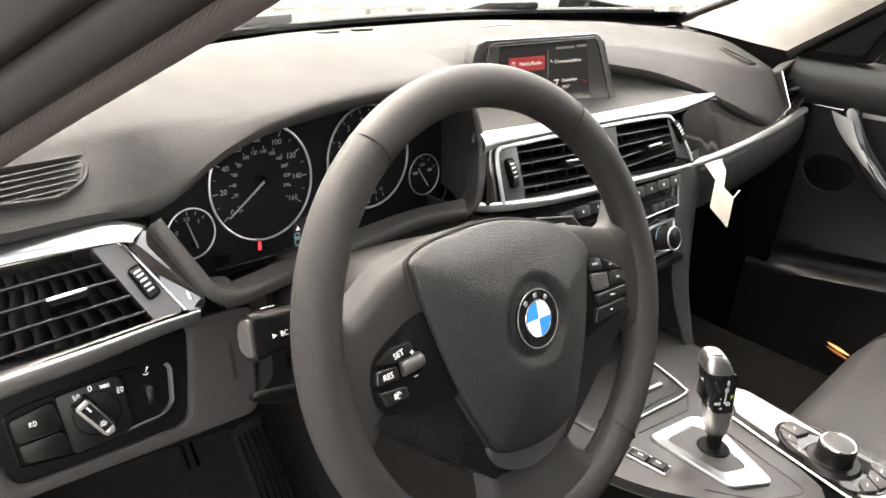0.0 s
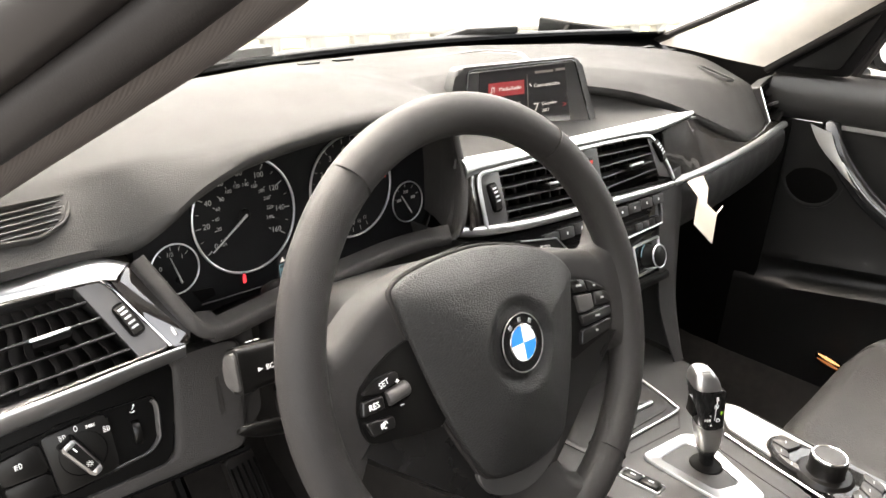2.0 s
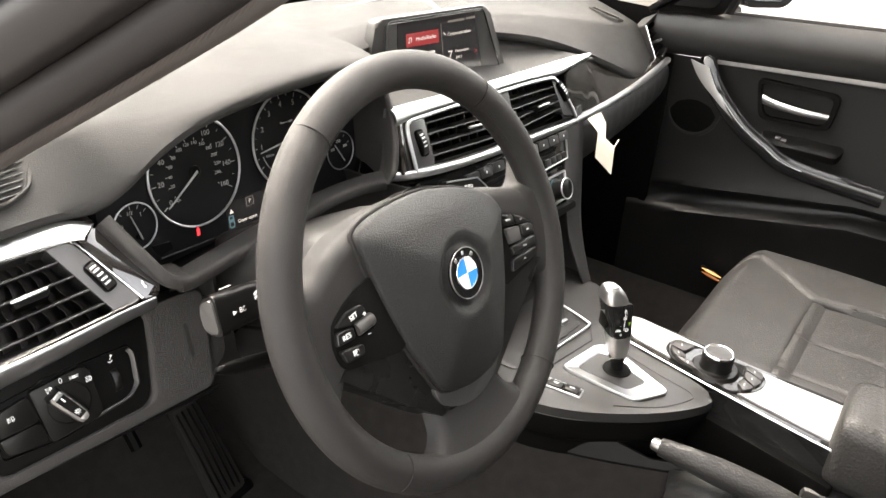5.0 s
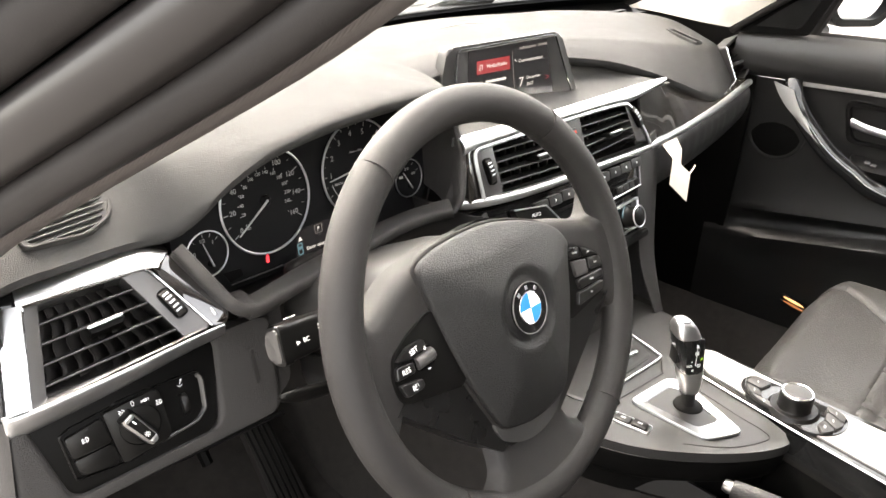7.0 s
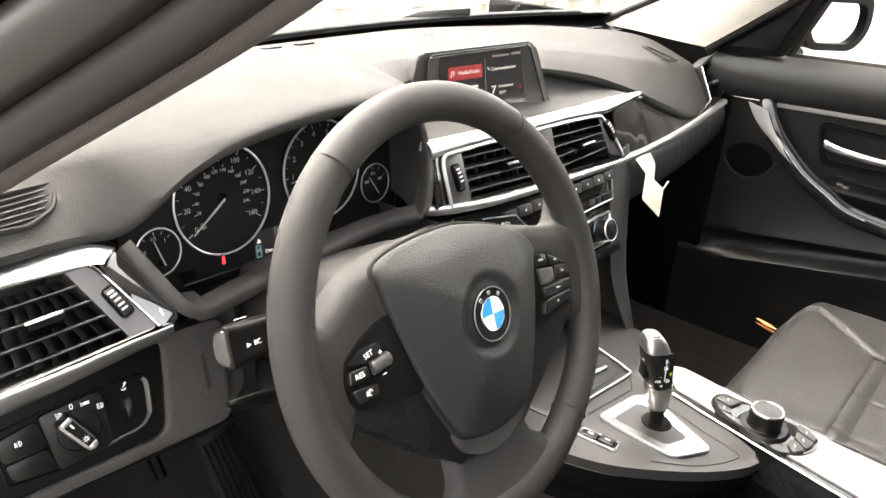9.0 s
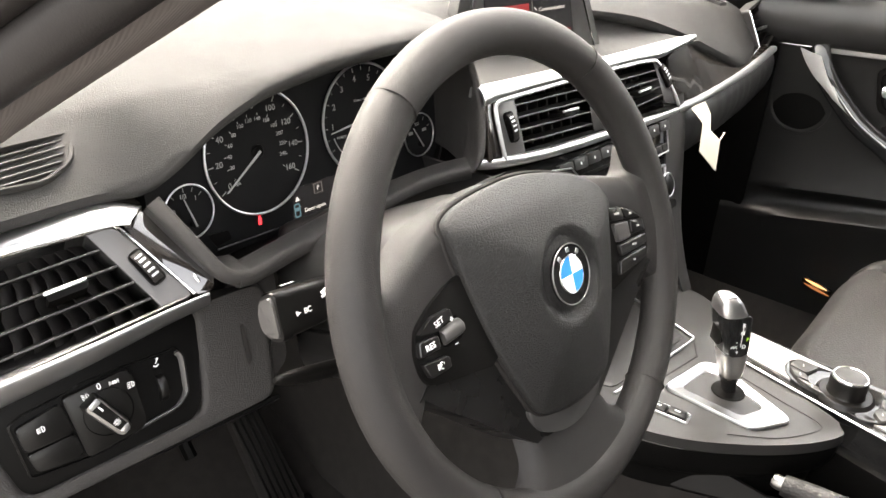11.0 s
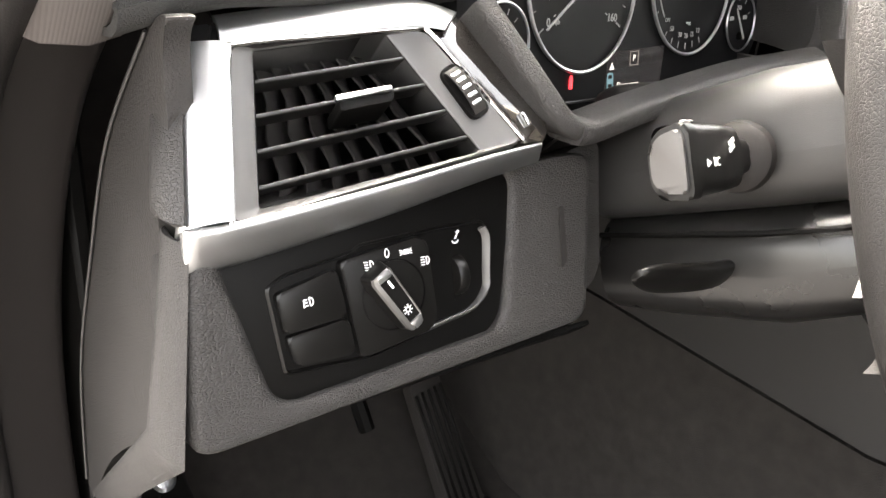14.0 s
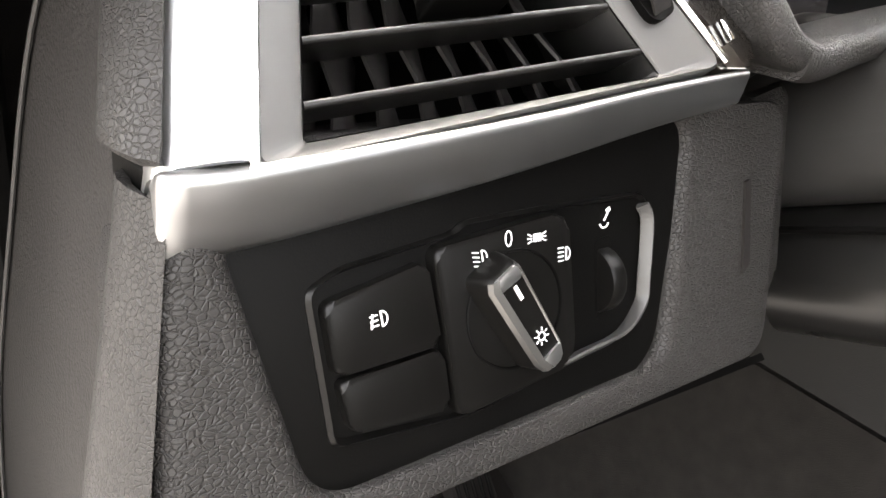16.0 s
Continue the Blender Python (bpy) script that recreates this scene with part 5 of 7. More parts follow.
# ---- headlight switch ----
def lamp_symbol(rays=3, slant=False):
    """A small headlamp pictogram: a rounded lamp and its beams."""
    bits = [tube([Vector((0.0014 * math.cos(a) * 1.1 + 0.0012, 0.0019 * math.sin(a), 0)) for a in [radians(-90 + 18 * i) for i in range(11)]], 0.00024, 4), bar(0.0004, 0.0040, 0.0003, (0.0011, 0, 0))]
    for i in range(rays):
        bits.append(bar(0.0022, 0.00036, 0.0003, (-0.0010, (i - (rays - 1) / 2) * 0.0013, 0), -18 if slant else 0))
    return merged(*bits)


def build_light_switch():
    s = thing("headlight_switch", LP, "black headlight switch panel with rotary knob and fog light button", "light switch")
    part("fascia", prism(rounded(mm((-92, 34), (72, 46), (70, 20), (58, -36), (46, -45), (-71, -50), (-84, -20)), [0.002, 0.002, 0.01, 0.012, 0.012, 0.01, 0.02], 5), -0.010, 0.0012, 0.001), PLASTIC, s, "matt black fascia")
    outer = mm((-70, 7), (-60, 11.5), (-26, 15.5), (-22, 18), (5, 18.5), (51, 18), (55.5, 9), (53, -20), (43, -29), (-20, -38.5), (-66, -35))
    inner = mm((-67.5, 5.5), (-59, 9.5), (-27, 13), (-21, 15.5), (6, 16), (49, 15.8), (53, 8.5), (50.5, -19), (41.5, -26.8), (-20, -35.8), (-63.5, -32.5))
    part("recess_rim", frame_ring(outer, inner, 0.0, 0.0030, 0, 0.003, 0.003, 3, 0.0012), SATIN_BLACK, s)
    sill = smooth_path([Vector((x * 0.001, y * 0.001, 0.0032)) for x, y in ((49.5, 14), (52, 8), (50.5, -10), (49, -19), (40, -27), (24, -29.5), (6, -32))], 5)
    part("grey_sill", sweep(sill, rounded(mm((-2.2, -1.6), (2.2, -0.6), (2.2, 0.6), (-2.2, 1.2)), 0.0005, 2), (0.5, 0.4, 0.75)), VENT_FRAME, s, "satin grey sill")
    for pts, nm in ((((-66.5, 3.5), (-36, 9.5), (-32.5, -14), (-64.5, -15.5)), "fog_light_button"), (((-64, -17), (-32.2, -15.2), (-30.5, -33), (-61, -31.5)), "blank_button")):
        part(nm, prism(rounded(mm(*pts), 0.003), 0.0, 0.0052, 0.0016, 3), SATIN_BLACK, s)
    part("knob_plate", prism(rounded(mm((-34.5, 12.5), (10, 16.5), (14, 13.5), (16, -24), (14, -31), (-28.5, -36)), [0.004, 0.004, 0.004, 0.006, 0.006, 0.003], 4), 0.0, 0.0062, 0.0016, 3), SATIN_BLACK, s)
    kx, ky = -7.5, -9.0
    part("knob_well", lathe([(0.0, 0.0058), (0.0176, 0.0058), (0.0176, 0.0066), (0.0170, 0.0068), (0.0166, 0.0058)], 48, (kx * 0.001, ky * 0.001, 0)), PLASTIC, s)
    km = pose((kx - 2.5) * 0.001, (ky - 0.5) * 0.001, 0.005, 0, 0, -58)

    def bar_solid(levels):
        """A bar with sloping flanks from outlines (half length, half width, height)."""
        rows = []
        for hl, hw, z in levels:
            rows.append([Vector((x, y, z)) for x, y in rounded([(-hl, -hw * 0.85), (-hl * 0.82, -hw), (hl * 0.86, -hw * 0.86), (hl, -hw * 0.5), (hl, hw * 0.5), (hl * 0.86, hw * 0.86), (-hl * 0.82, hw), (-hl, hw * 0.85)], 0.0014, 3)])
        bm = sheet([r + [r[0]] for r in rows])
        bm.faces.new([bm.verts.new(v) for v in rows[-1]])
        return bm
    k = part("knob", moved(bar_solid(((0.0185, 0.0076, 0.0), (0.0184, 0.0070, 0.004), (0.0180, 0.0060, 0.009), (0.0174, 0.0054, 0.0105))), km), SATIN_BLACK, s, "knob bar with chrome edges")
    for sy, wd in ((-1, 0.0022), (1, 0.0009)):
        edge = [[Vector((x, sy * (w0 + 0.0002), 0.0092)), Vector((x, sy * (w0 - 0.0004), 0.0106)), Vector((x, sy * (w0 - wd), 0.0110))] for x, w0 in ((-0.0172, 0.0046), (-0.0150, 0.0058), (0.0, 0.0055), (0.0130, 0.0051), (0.0165, 0.0038))]
        part("chrome_edge", moved(sheet(edge, 0.0006), km), DARK_METAL, k)
    part("chrome_nose", moved(prism(rounded(mm((-17.4, -4.2), (-13.6, -4.6), (-12.6, 4.6), (-17.2, 4.2)), 0.0012), 0.0085, 0.0113, 0.0012), km), CHROME, k)
    part("knob_tip", moved(prism(rounded(mm((12.6, -4.4), (17.2, -2.6), (17.2, 2.6), (12.6, 4.4)), 0.001), 0.0080, 0.0112, 0.0016), km), CHROME, k)
    part("marking", moved(bar(0.0046, 0.0012, 0.0003, (-0.0095, 0.0008, 0.0108)), km), INK, k)
    sunm = [tube([Vector((0.0012 * math.cos(a), 0.0012 * math.sin(a), 0)) for a in [2 * math.pi * i / 14 for i in range(14)]], 0.00026, 4, True)] + [bar(0.0009, 0.0004, 0.0003, (0.0022 * math.cos(a), 0.0022 * math.sin(a), 0), math.degrees(a)) for a in [2 * math.pi * i / 8 for i in range(8)]]
    part("marking", merged(*sunm), INK, k, "", km @ pose(0.0065, 0.0002, 0.0108, 0, 0, 58))
    z = 0.0064
    part("marking", lamp_symbol(4, True), INK, s, "", pose(-0.0200, 0.0078, z, 0, 0, 8) @ Matrix.Scale(1.0, 4))
    part("marking", moved(tube([Vector((0.0011 * math.cos(a), 0.0021 * math.sin(a), 0)) for a in [2 * math.pi * i / 18 for i in range(18)]], 0.00028, 4, True), pose(-0.0095, 0.0118, z)), INK, s)
    part("marking", merged(*[bar(0.0018, 0.0004, 0.0003, (sx * 0.0030, dy * 0.0011, 0), sx * dy * 25) for sx in (-1, 1) for dy in (-1, 0, 1)], bar(0.0014, 0.0026, 0.0003, (-0.0008, 0, 0)), bar(0.0014, 0.0026, 0.0003, (0.0010, 0, 0))), INK, s, "", pose(0.0010, 0.0106, z) @ Matrix.Scale(0.9, 4))
    part("marking", lamp_symbol(4), INK, s, "", pose(0.0112, 0.0042, z))
    part("marking", merged(lamp_symbol(3), bar(0.0004, 0.0038, 0.0003, (-0.0016, 0, 0), -12)), INK, s, "", pose(-0.0520, -0.0030, 0.0054, 0, 0, 6) @ Matrix.Scale(1.05, 4))
    part("dimmer_recess", prism(rounded(mm((29.5, 5), (37, 6), (38, -20), (30, -22)), 0.003), 0.0, 0.0014), PLASTIC, s)
    part("dimmer_wheel", moved(lathe([(0.0, -0.003), (0.0105, -0.003), (0.011, -0.002), (0.011, 0.002), (0.0105, 0.003), (0.0, 0.003)], 40), pose(0.0335, -0.0085, -0.0020, 0, 90, 0)), SATIN_BLACK, s)
    part("marking", merged(tube([Vector((0.0016 * math.cos(a), 0.0016 * math.sin(a), 0)) for a in [radians(-20 - 20 * i) for i in range(8)]], 0.00026, 4), bar(0.0022, 0.0004, 0.0003, (0.0006, 0.0010, 0), 55), bar(0.0014, 0.0010, 0.0003, (0.0014, 0.0026, 0), 30)), INK, s, "", pose(0.0335, 0.0105, 0.0016) @ Matrix.Scale(1.3, 4))
    return s


build_light_switch()


# ---- centre stack ----
def build_stack():
    r = thing("radio_panel", CS, "gloss black radio panel with a row of preset keys", "radio")
    part("fascia", prism(rounded(mm((-186, -4), (-60, -12), (60, -18), (158, -20), (148, -62), (-170, -56)), 0.004), -0.03, -0.006, 0.002), GLOSS_BLACK, r)
    for i in range(9):
        u = -96 + 28.5 * i
        part("preset_key", prism(rounded(mm((u, -19), (u + 26.5, -20), (u + 26, -33), (u, -32)), 0.0015), -0.008, -0.001, 0.0012), GREY_PLASTIC, r)
        part("key_mark", bar(0.0022, 0.0030, 0.0003), INK, r, "", pose((u + 13) * 0.001, -0.026, -0.0008))
    part("disc_slot", prism(rounded(mm((-80, -40), (120, -43), (119, -47), (-80, -44)), 0.001), -0.006, -0.0052), PLASTIC, r)
    for i in range(4):
        part("lower_key", prism(rounded(mm((90 + 15 * i, -49), (103 + 15 * i, -49), (102 + 15 * i, -58), (90 + 15 * i, -58)), 0.001), -0.008, -0.003, 0.001), GREY_PLASTIC, r)
    part("side_line", tube([Vector((x * 0.001, y * 0.001, -0.004)) for x, y in ((152, -21), (157, -24), (149, -60), (60, -62))], 0.0013, 6), CHROME, r)
    c = thing("climate_panel", CS, "gloss black climate panel with round knobs and chrome frame", "climate control")
    part("fascia", prism(rounded(mm((-165, -66), (146, -66), (130, -122), (-150, -122)), 0.004), -0.03, -0.008, 0.002), GLOSS_BLACK, c)
    part("chrome_frame", frame_ring(mm((78, -76), (141, -75), (130, -117), (78, -118)), mm((80, -79), (137.5, -78), (127.5, -114), (80, -115)), -0.009, -0.005, 0, 0.004, 0.003), CHROME, c)
    for u in (109, -112):
        k = part("knob", moved(lathe([(0.0, 0.018), (0.0125, 0.018), (0.0145, 0.0165), (0.0150, 0.0), (0.0165, -0.002), (0.0165, -0.004)], 40), pose(u * 0.001, -0.0965, -0.006)), SATIN_BLACK, c, "round temperature knob")
        part("knob_ring", moved(ring_curve(0.0150, 0.0, 0.0011), pose(u * 0.001, -0.0965, 0.0105)), CHROME, k)
        part("knob_mark", moved(ring_curve(0.0180, 0.0, 0.0009, 110, 170, 12), pose(u * 0.001, -0.0965, -0.0055)), LCD_BLUE, c)
    a = part("auto_panel", prism(rounded(mm((-142, -14), (-80, -26), (-58, -52), (-130, -50)), 0.005), -0.008, 0.004, 0.002), SATIN_BLACK, c)
    lettering("marking", "AUTO", 0.0062, INK, c, (-0.104, -0.031, 0.0043), -9)
    part("panel_line", tube([Vector((x * 0.001, y * 0.001, 0.0042)) for x, y in ((-142, -15), (-82, -25.5), (-62, -48))], 0.0010, 6), CHROME, c)
    for i in range(5):
        part("key", prism(rounded(mm((-70 + 27 * i, -72), (-46 + 27 * i, -72), (-46 + 27 * i, -84), (-70 + 27 * i, -84)), 0.002), -0.009, -0.004, 0.001), SATIN_BLACK, c)
    # cheeks of the stack down to the console
    st = thing("stack_surround", None, "matt grey-black centre stack surround", "console trim")
    for sx, xs in ((1, ((0.160, 0.235), (0.150, 0.225), (0.130, 0.195), (0.112, 0.165), (0.110, 0.140))), (-1, ((-0.190, -0.215), (-0.182, -0.205), (-0.172, -0.196), (-0.165, -0.190), (-0.165, -0.190)))):
        rows = []
        for k, (a0, a1) in enumerate(xs):
            v = (0.0, -0.045, -0.105, -0.175, -0.26)[k]
            p = CS @ Vector((0, v, -0.003))
            if k == 4:
                p.y, p.z = 0.060, 0.700
            row = [Vector((a0, p.y - 0.04 * a0 * 0, p.z)), Vector((a0 + (a1 - a0) * 0.5, p.y - 0.004, p.z)), Vector((a1 - 0.004 * sx, p.y + 0.004, p.z)), Vector((a1, p.y + 0.03, p.z)), Vector((a1 + 0.004 * sx, p.y + 0.20, p.z))]
            rows.append(row)
        fine = list(zip(*[smooth_path(list(col), 4) for col in zip(*rows)]))
        part("cheek", sheet([list(x) for x in fine], 0.003), GREY_PLASTIC, st, "", None, 60)
    part("storage_back", moved(rbox(0.30, 0.004, 0.17, 0.001, 1), pose(-0.03, 0.170, 0.765, -18, 0, 0)), PLASTIC, st)
    part("storage_brow", moved(rbox(0.31, 0.05, 0.012, 0.004, 2), CS @ pose(-0.015, -0.128, -0.022, 90, 0, 0)), PLASTIC, st)


build_stack()


# ---- centre console ----
def build_console():
    c = thing("centre_console", None, "dark grey centre console with satin silver inlay and chrome lines", "console")
    edge = [(-0.192, 0.150), (-0.190, 0.040), (-0.187, -0.014), (-0.166, -0.070), (-0.126, -0.126), (-0.086, -0.166), (-0.050, -0.188), (-0.030, -0.180), (-0.004, -0.120), (0.020, -0.066), (0.070, -0.036), (0.118, 0.020), (0.128, 0.150)]
    top = smooth_path([(x, y, 0) for x, y in edge], 5)
    part("deck", prism([(p.x, p.y) for p in top], 0.687, 0.700, 0.006, 4), GREY_PLASTIC, c, "satin grey deck")
    k = Vector((-0.03, 0.06, 0))
    levels = ((0.990, 0.690), (0.992, 0.680), (0.985, 0.664), (0.965, 0.652), (0.93, 0.644), (0.915, 0.620))
    rim = [[(p - k) * f + k + Vector((0, 0, z)) for f, z in levels] for p in top]
    part("flank", sheet([smooth_path(r, 3) for r in rim]), PLASTIC, c, "", None, 60)
    part("rim_line", tube([(p - k) * 0.9935 + k + Vector((0, 0, 0.687)) for p in top], 0.0014, 6), GLOSS_BLACK, c)
    # tray with a chrome line and a sliding lid
    part("tray_line", tube(smooth_path([(-0.150, 0.020, 0.701), (-0.060, 0.008, 0.702), (0.004, 0.000, 0.702), (0.016, 0.010, 0.702), (0.030, 0.050, 0.702), (0.046, 0.100, 0.702)], 5), 0.0016, 8), CHROME, c)
    part("tray_lid", prism(rounded([(-0.150, 0.110), (0.036, 0.096), (0.020, 0.052), (0.008, 0.010), (-0.145, 0.026)], 0.010), 0.690, 0.7015, 0.002), GREY_PLASTIC, c)
    part("tray_handle", moved(rbox(0.055, 0.006, 0.006, 0.002, 2), pose(-0.030, 0.0335, 0.704, 0, 0, -10)), CHROME, c)
    part("deck_joint", tube([Vector((-0.105, -0.003, 0.7002)), Vector((-0.02, -0.018, 0.7002)), Vector((0.012, 0.0, 0.7002))], 0.0008, 5), RUBBER, c)
    part("deck_joint", tube(smooth_path([(-0.020, -0.060, 0.7002), (-0.036, -0.120, 0.7002), (-0.046, -0.163, 0.7002), (-0.062, -0.166, 0.7002), (-0.100, -0.140, 0.7002), (-0.130, -0.098, 0.7002)], 5), 0.0007, 5), RUBBER, c)
    # gear gate
    part("gear_gate", frame_ring([(-0.105, -0.014), (-0.028, -0.028), (-0.022, -0.050), (-0.066, -0.144), (-0.108, -0.118)], [(-0.090, -0.030), (-0.042, -0.038), (-0.038, -0.048), (-0.062, -0.112), (-0.092, -0.098)], 0.698, 0.7040, 0, 0.012, 0.008, 6, 0.7012), TRIM, c, "satin silver gear gate")
    # silver inlay with black borders
    part("inlay", prism(rounded([(0.060, -0.030), (0.070, -0.048), (0.050, -0.200), (0.044, -0.330), (-0.036, -0.330), (-0.022, -0.250), (0.002, -0.130), (0.018, -0.060)], 0.006), 0.690, 0.7045, 0.002), SATIN_SILVER, c, "satin silver inlay")
    part("inlay_border", prism(rounded([(0.048, -0.022), (0.076, -0.040), (0.060, -0.200), (0.054, -0.340), (-0.050, -0.340), (-0.034, -0.250), (-0.009, -0.130), (0.008, -0.058)], 0.006), 0.660, 0.7020, 0.002), GLOSS_BLACK, c)
    part("border_line", tube(smooth_path([(0.006, -0.062, 0.7025), (-0.010, -0.130, 0.7025), (-0.035, -0.250, 0.7025), (-0.050, -0.335, 0.7025)], 5), 0.0014, 6), CHROME, c)
    part("rear_flank", prism(rounded([(0.070, -0.030), (0.085, -0.34), (-0.062, -0.34), (-0.020, -0.14), (0.0, -0.06)], 0.01), 0.36, 0.662, 0.004), PLASTIC, c)
    for x, y, turn in ((-0.1415, -0.004, -84), (-0.1395, -0.026, -84), (-0.1360, -0.046, -84)):
        part("mode_key", moved(rbox(0.015 if y > -0.01 else 0.019, 0.013, 0.006, 0.002, 2), pose(x, y, 0.7015, 0, 0, turn)), SATIN_BLACK, c)
        part("key_mark", moved(bar(0.006, 0.0014, 0.0004), pose(x, y, 0.7048, 0, 0, turn)), INK, c)
    part("key_frame", moved(frame_ring(mm((-24, 8.5), (24, 8.5), (24, -8.5), (-24, -8.5)), mm((-22, 7), (22, 7), (22, -7), (-22, -7)), 0.0, 0.0025, 0, 0.003, 0.002), pose(-0.1385, -0.036, 0.7, 0, 0, -84)), CHROME, c)

    g = thing("gear_selector", pose(-0.059, -0.071, 0.700, 0, 0, -38), "chrome and gloss black electronic gear selector lever", "gear lever")
    part("socket", lathe([(0.0, 0.003), (0.013, 0.003), (0.0175, 0.0015), (0.019, -0.002), (0.0, -0.002)], 36), PLASTIC, g)
    lean = Matrix.Rotation(radians(38), 3, "Z") @ Vector((-0.022, 0.018, 0.128))

    shape = [(0.0, 0.0073, 0.0077, 0.0), (0.08, 0.0073, 0.0077, 0.0), (0.15, 0.0095, 0.0102, 0.0004), (0.24, 0.0120, 0.0130, 0.0012), (0.34, 0.0138, 0.0150, 0.0020), (0.46, 0.0154, 0.0167, 0.0024), (0.60, 0.0166, 0.0184, 0.0020), (0.72, 0.0168, 0.0189, 0.0012), (0.82, 0.0161, 0.0182, 0.0002), (0.89, 0.0147, 0.0166, -0.0008), (0.94, 0.0126, 0.0142, -0.0014), (0.975, 0.0096, 0.0108, -0.0018), (0.993, 0.0062, 0.0070, -0.002), (1.0, 0.0026, 0.003, -0.002)]

    def sec(t):
        hw, hd, push = keyed(shape, t)
        c0 = lean * t + Vector((push, 0, 0))
        pts = rounded([(-hw, -hd), (hw, -hd), (hw * 0.9, hd), (-hw * 0.9, hd)], min(hw, hd) * 0.8, 5)
        return [c0 + Vector((x, y, 0)) for x, y in pts]

    def run(a, b, n):
        return [sec(a + (b - a) * k / n) for k in range(n + 1)]

    def solid(secs):
        bm = sheet([s + [s[0]] for s in secs])
        for s in (secs[0], secs[-1]):
            bm.faces.new([bm.verts.new(v) for v in s])
        return bm
    part("stem", solid(run(0.0, 0.20, 8)), GLOSS_BLACK, g, "", None, 75)
    part("grip", solid(run(0.19, 0.462, 10)), DARK_METAL, g, "brushed silver grip", None, 75)
    part("body", solid(run(0.468, 0.835, 12)), GLOSS_BLACK, g, "gloss black body", None, 75)
    part("cap", solid(run(0.84, 0.93, 6) + run(0.94, 1.0, 8)), CHROME, g, "polished chrome cap", None, 75)
    fm = axes(lean * 0.64 + Vector((0.0018, -0.0184, 0.0)), (1, 0, 0), (0.0, -1, 0.10))
    part("shift_plate", moved(prism(rounded(mm((-10.5, 26), (10.5, 26), (11.4, -14), (8.5, -20), (-8.5, -20), (-11.4, -14)), 0.004), -0.006, 0.0010, 0.001), fm), GLOSS_BLACK, g, "gloss black shift pattern plate")
    for t, x, y, mt in (("R", 1, 17, INK), ("N", 1, 8, INK), ("D", 5, -8, INK), ("P", 8, 0, AMBER), ("M/S", -6.5, -8, INK), ("+", -2, -14, INK), ("-", -4, -2, INK)):
        o = lettering("letter", t, 0.0062 if len(t) < 3 else 0.0046, mt, g, (0, 0, 0))
        o.matrix_local = fm @ pose(x * 0.001, y * 0.001, 0.0017)
    part("pattern_line", moved(bar(0.0005, 0.024, 0.0003, (0.001, 0.004, 0.0017)), fm), INK, g)
    part("release_button", moved(rbox(0.005, 0.016, 0.024, 0.002, 2), Matrix.Translation(lean * 0.64 + Vector((-0.0137, 0, 0)))), SATIN_BLACK, g)
    part("park_button", moved(rbox(0.011, 0.010, 0.003, 0.001, 2), Matrix.Translation(lean * 0.985 + Vector((-0.001, -0.004, 0.0005)))), CHROME, g)

    d = thing("rotary_controller", pose(0.015, -0.172, 0.704), "black rotary menu controller with chrome ring and keys", "rotary controller")
    part("plinth", lathe([(0.0, 0.006), (0.027, 0.006), (0.030, 0.003), (0.031, 0.0), (0.0, 0.0)], 48), SATIN_BLACK, d)
    part("knob", lathe([(0.0, 0.027), (0.0172, 0.027), (0.0192, 0.0255), (0.0197, 0.021), (0.0190, 0.008), (0.0200, 0.006), (0.0, 0.006)], 48), SATIN_BLACK, d, "knurled black knob")
    part("knob_ring", ring_curve(0.0172, 0.0268, 0.0014), BRIGHT_CHROME, d)
    part("knob_top", lathe([(0.0, 0.0283), (0.010, 0.0280), (0.0160, 0.0272), (0.0160, 0.026)], 40), GREY_PLASTIC, d)
    part("key_plate", prism(rounded([(0.034, 0.066), (0.006, 0.070), (-0.016, 0.050), (-0.022, 0.020), (-0.034, -0.030), (-0.020, -0.052), (0.004, -0.062), (0.026, -0.058), (0.034, -0.030), (0.036, 0.02)], 0.012), -0.002, 0.0022, 0.001), GLOSS_BLACK, d, "gloss black key plate")
    for quad in ([(0.031, 0.060), (0.012, 0.064), (0.008, 0.044), (0.029, 0.036)], [(0.009, 0.063), (-0.006, 0.052), (-0.006, 0.036), (0.005, 0.043)], [(-0.008, 0.050), (-0.016, 0.036), (-0.021, 0.014), (-0.010, 0.026)], [(0.020, -0.034), (0.031, -0.030), (0.024, -0.054), (0.010, -0.056)], [(0.002, -0.036), (0.017, -0.034), (0.007, -0.057), (-0.010, -0.052)], [(-0.014, -0.032), (-0.001, -0.036), (-0.013, -0.052), (-0.027, -0.042)]):
        c0 = Vector((sum(q[0] for q in quad) / 4, sum(q[1] for q in quad) / 4))
        if (Vector(quad[1]) - Vector(quad[0])).cross(Vector(quad[2]) - Vector(quad[1])) < 0:
            quad = quad[::-1]
        part("menu_key", prism(rounded(quad, 0.003), 0.0, 0.0055, 0.0015, 2), GREY_PLASTIC, d)
        part("key_mark", bar(0.005, 0.0012, 0.0004, (c0.x, c0.y, 0.0056), 20), GREY_INK, d)

    h = thing("handbrake", pose(-0.110, -0.235, 0.560), "black leather handbrake lever with chrome button", "handbrake")
    path = smooth_path([(-0.014, 0.075, 0.108), (-0.010, 0.02, 0.106), (-0.002, -0.05, 0.098), (0.006, -0.12, 0.080)], 6)
    part("grip", sweep(path, disc_section(0.013, 16, 0.016), (1, 0, 0), False, lambda t: 0.72 + 0.4 * min(1, t * 2.5)), SEAT_LEATHER, h)
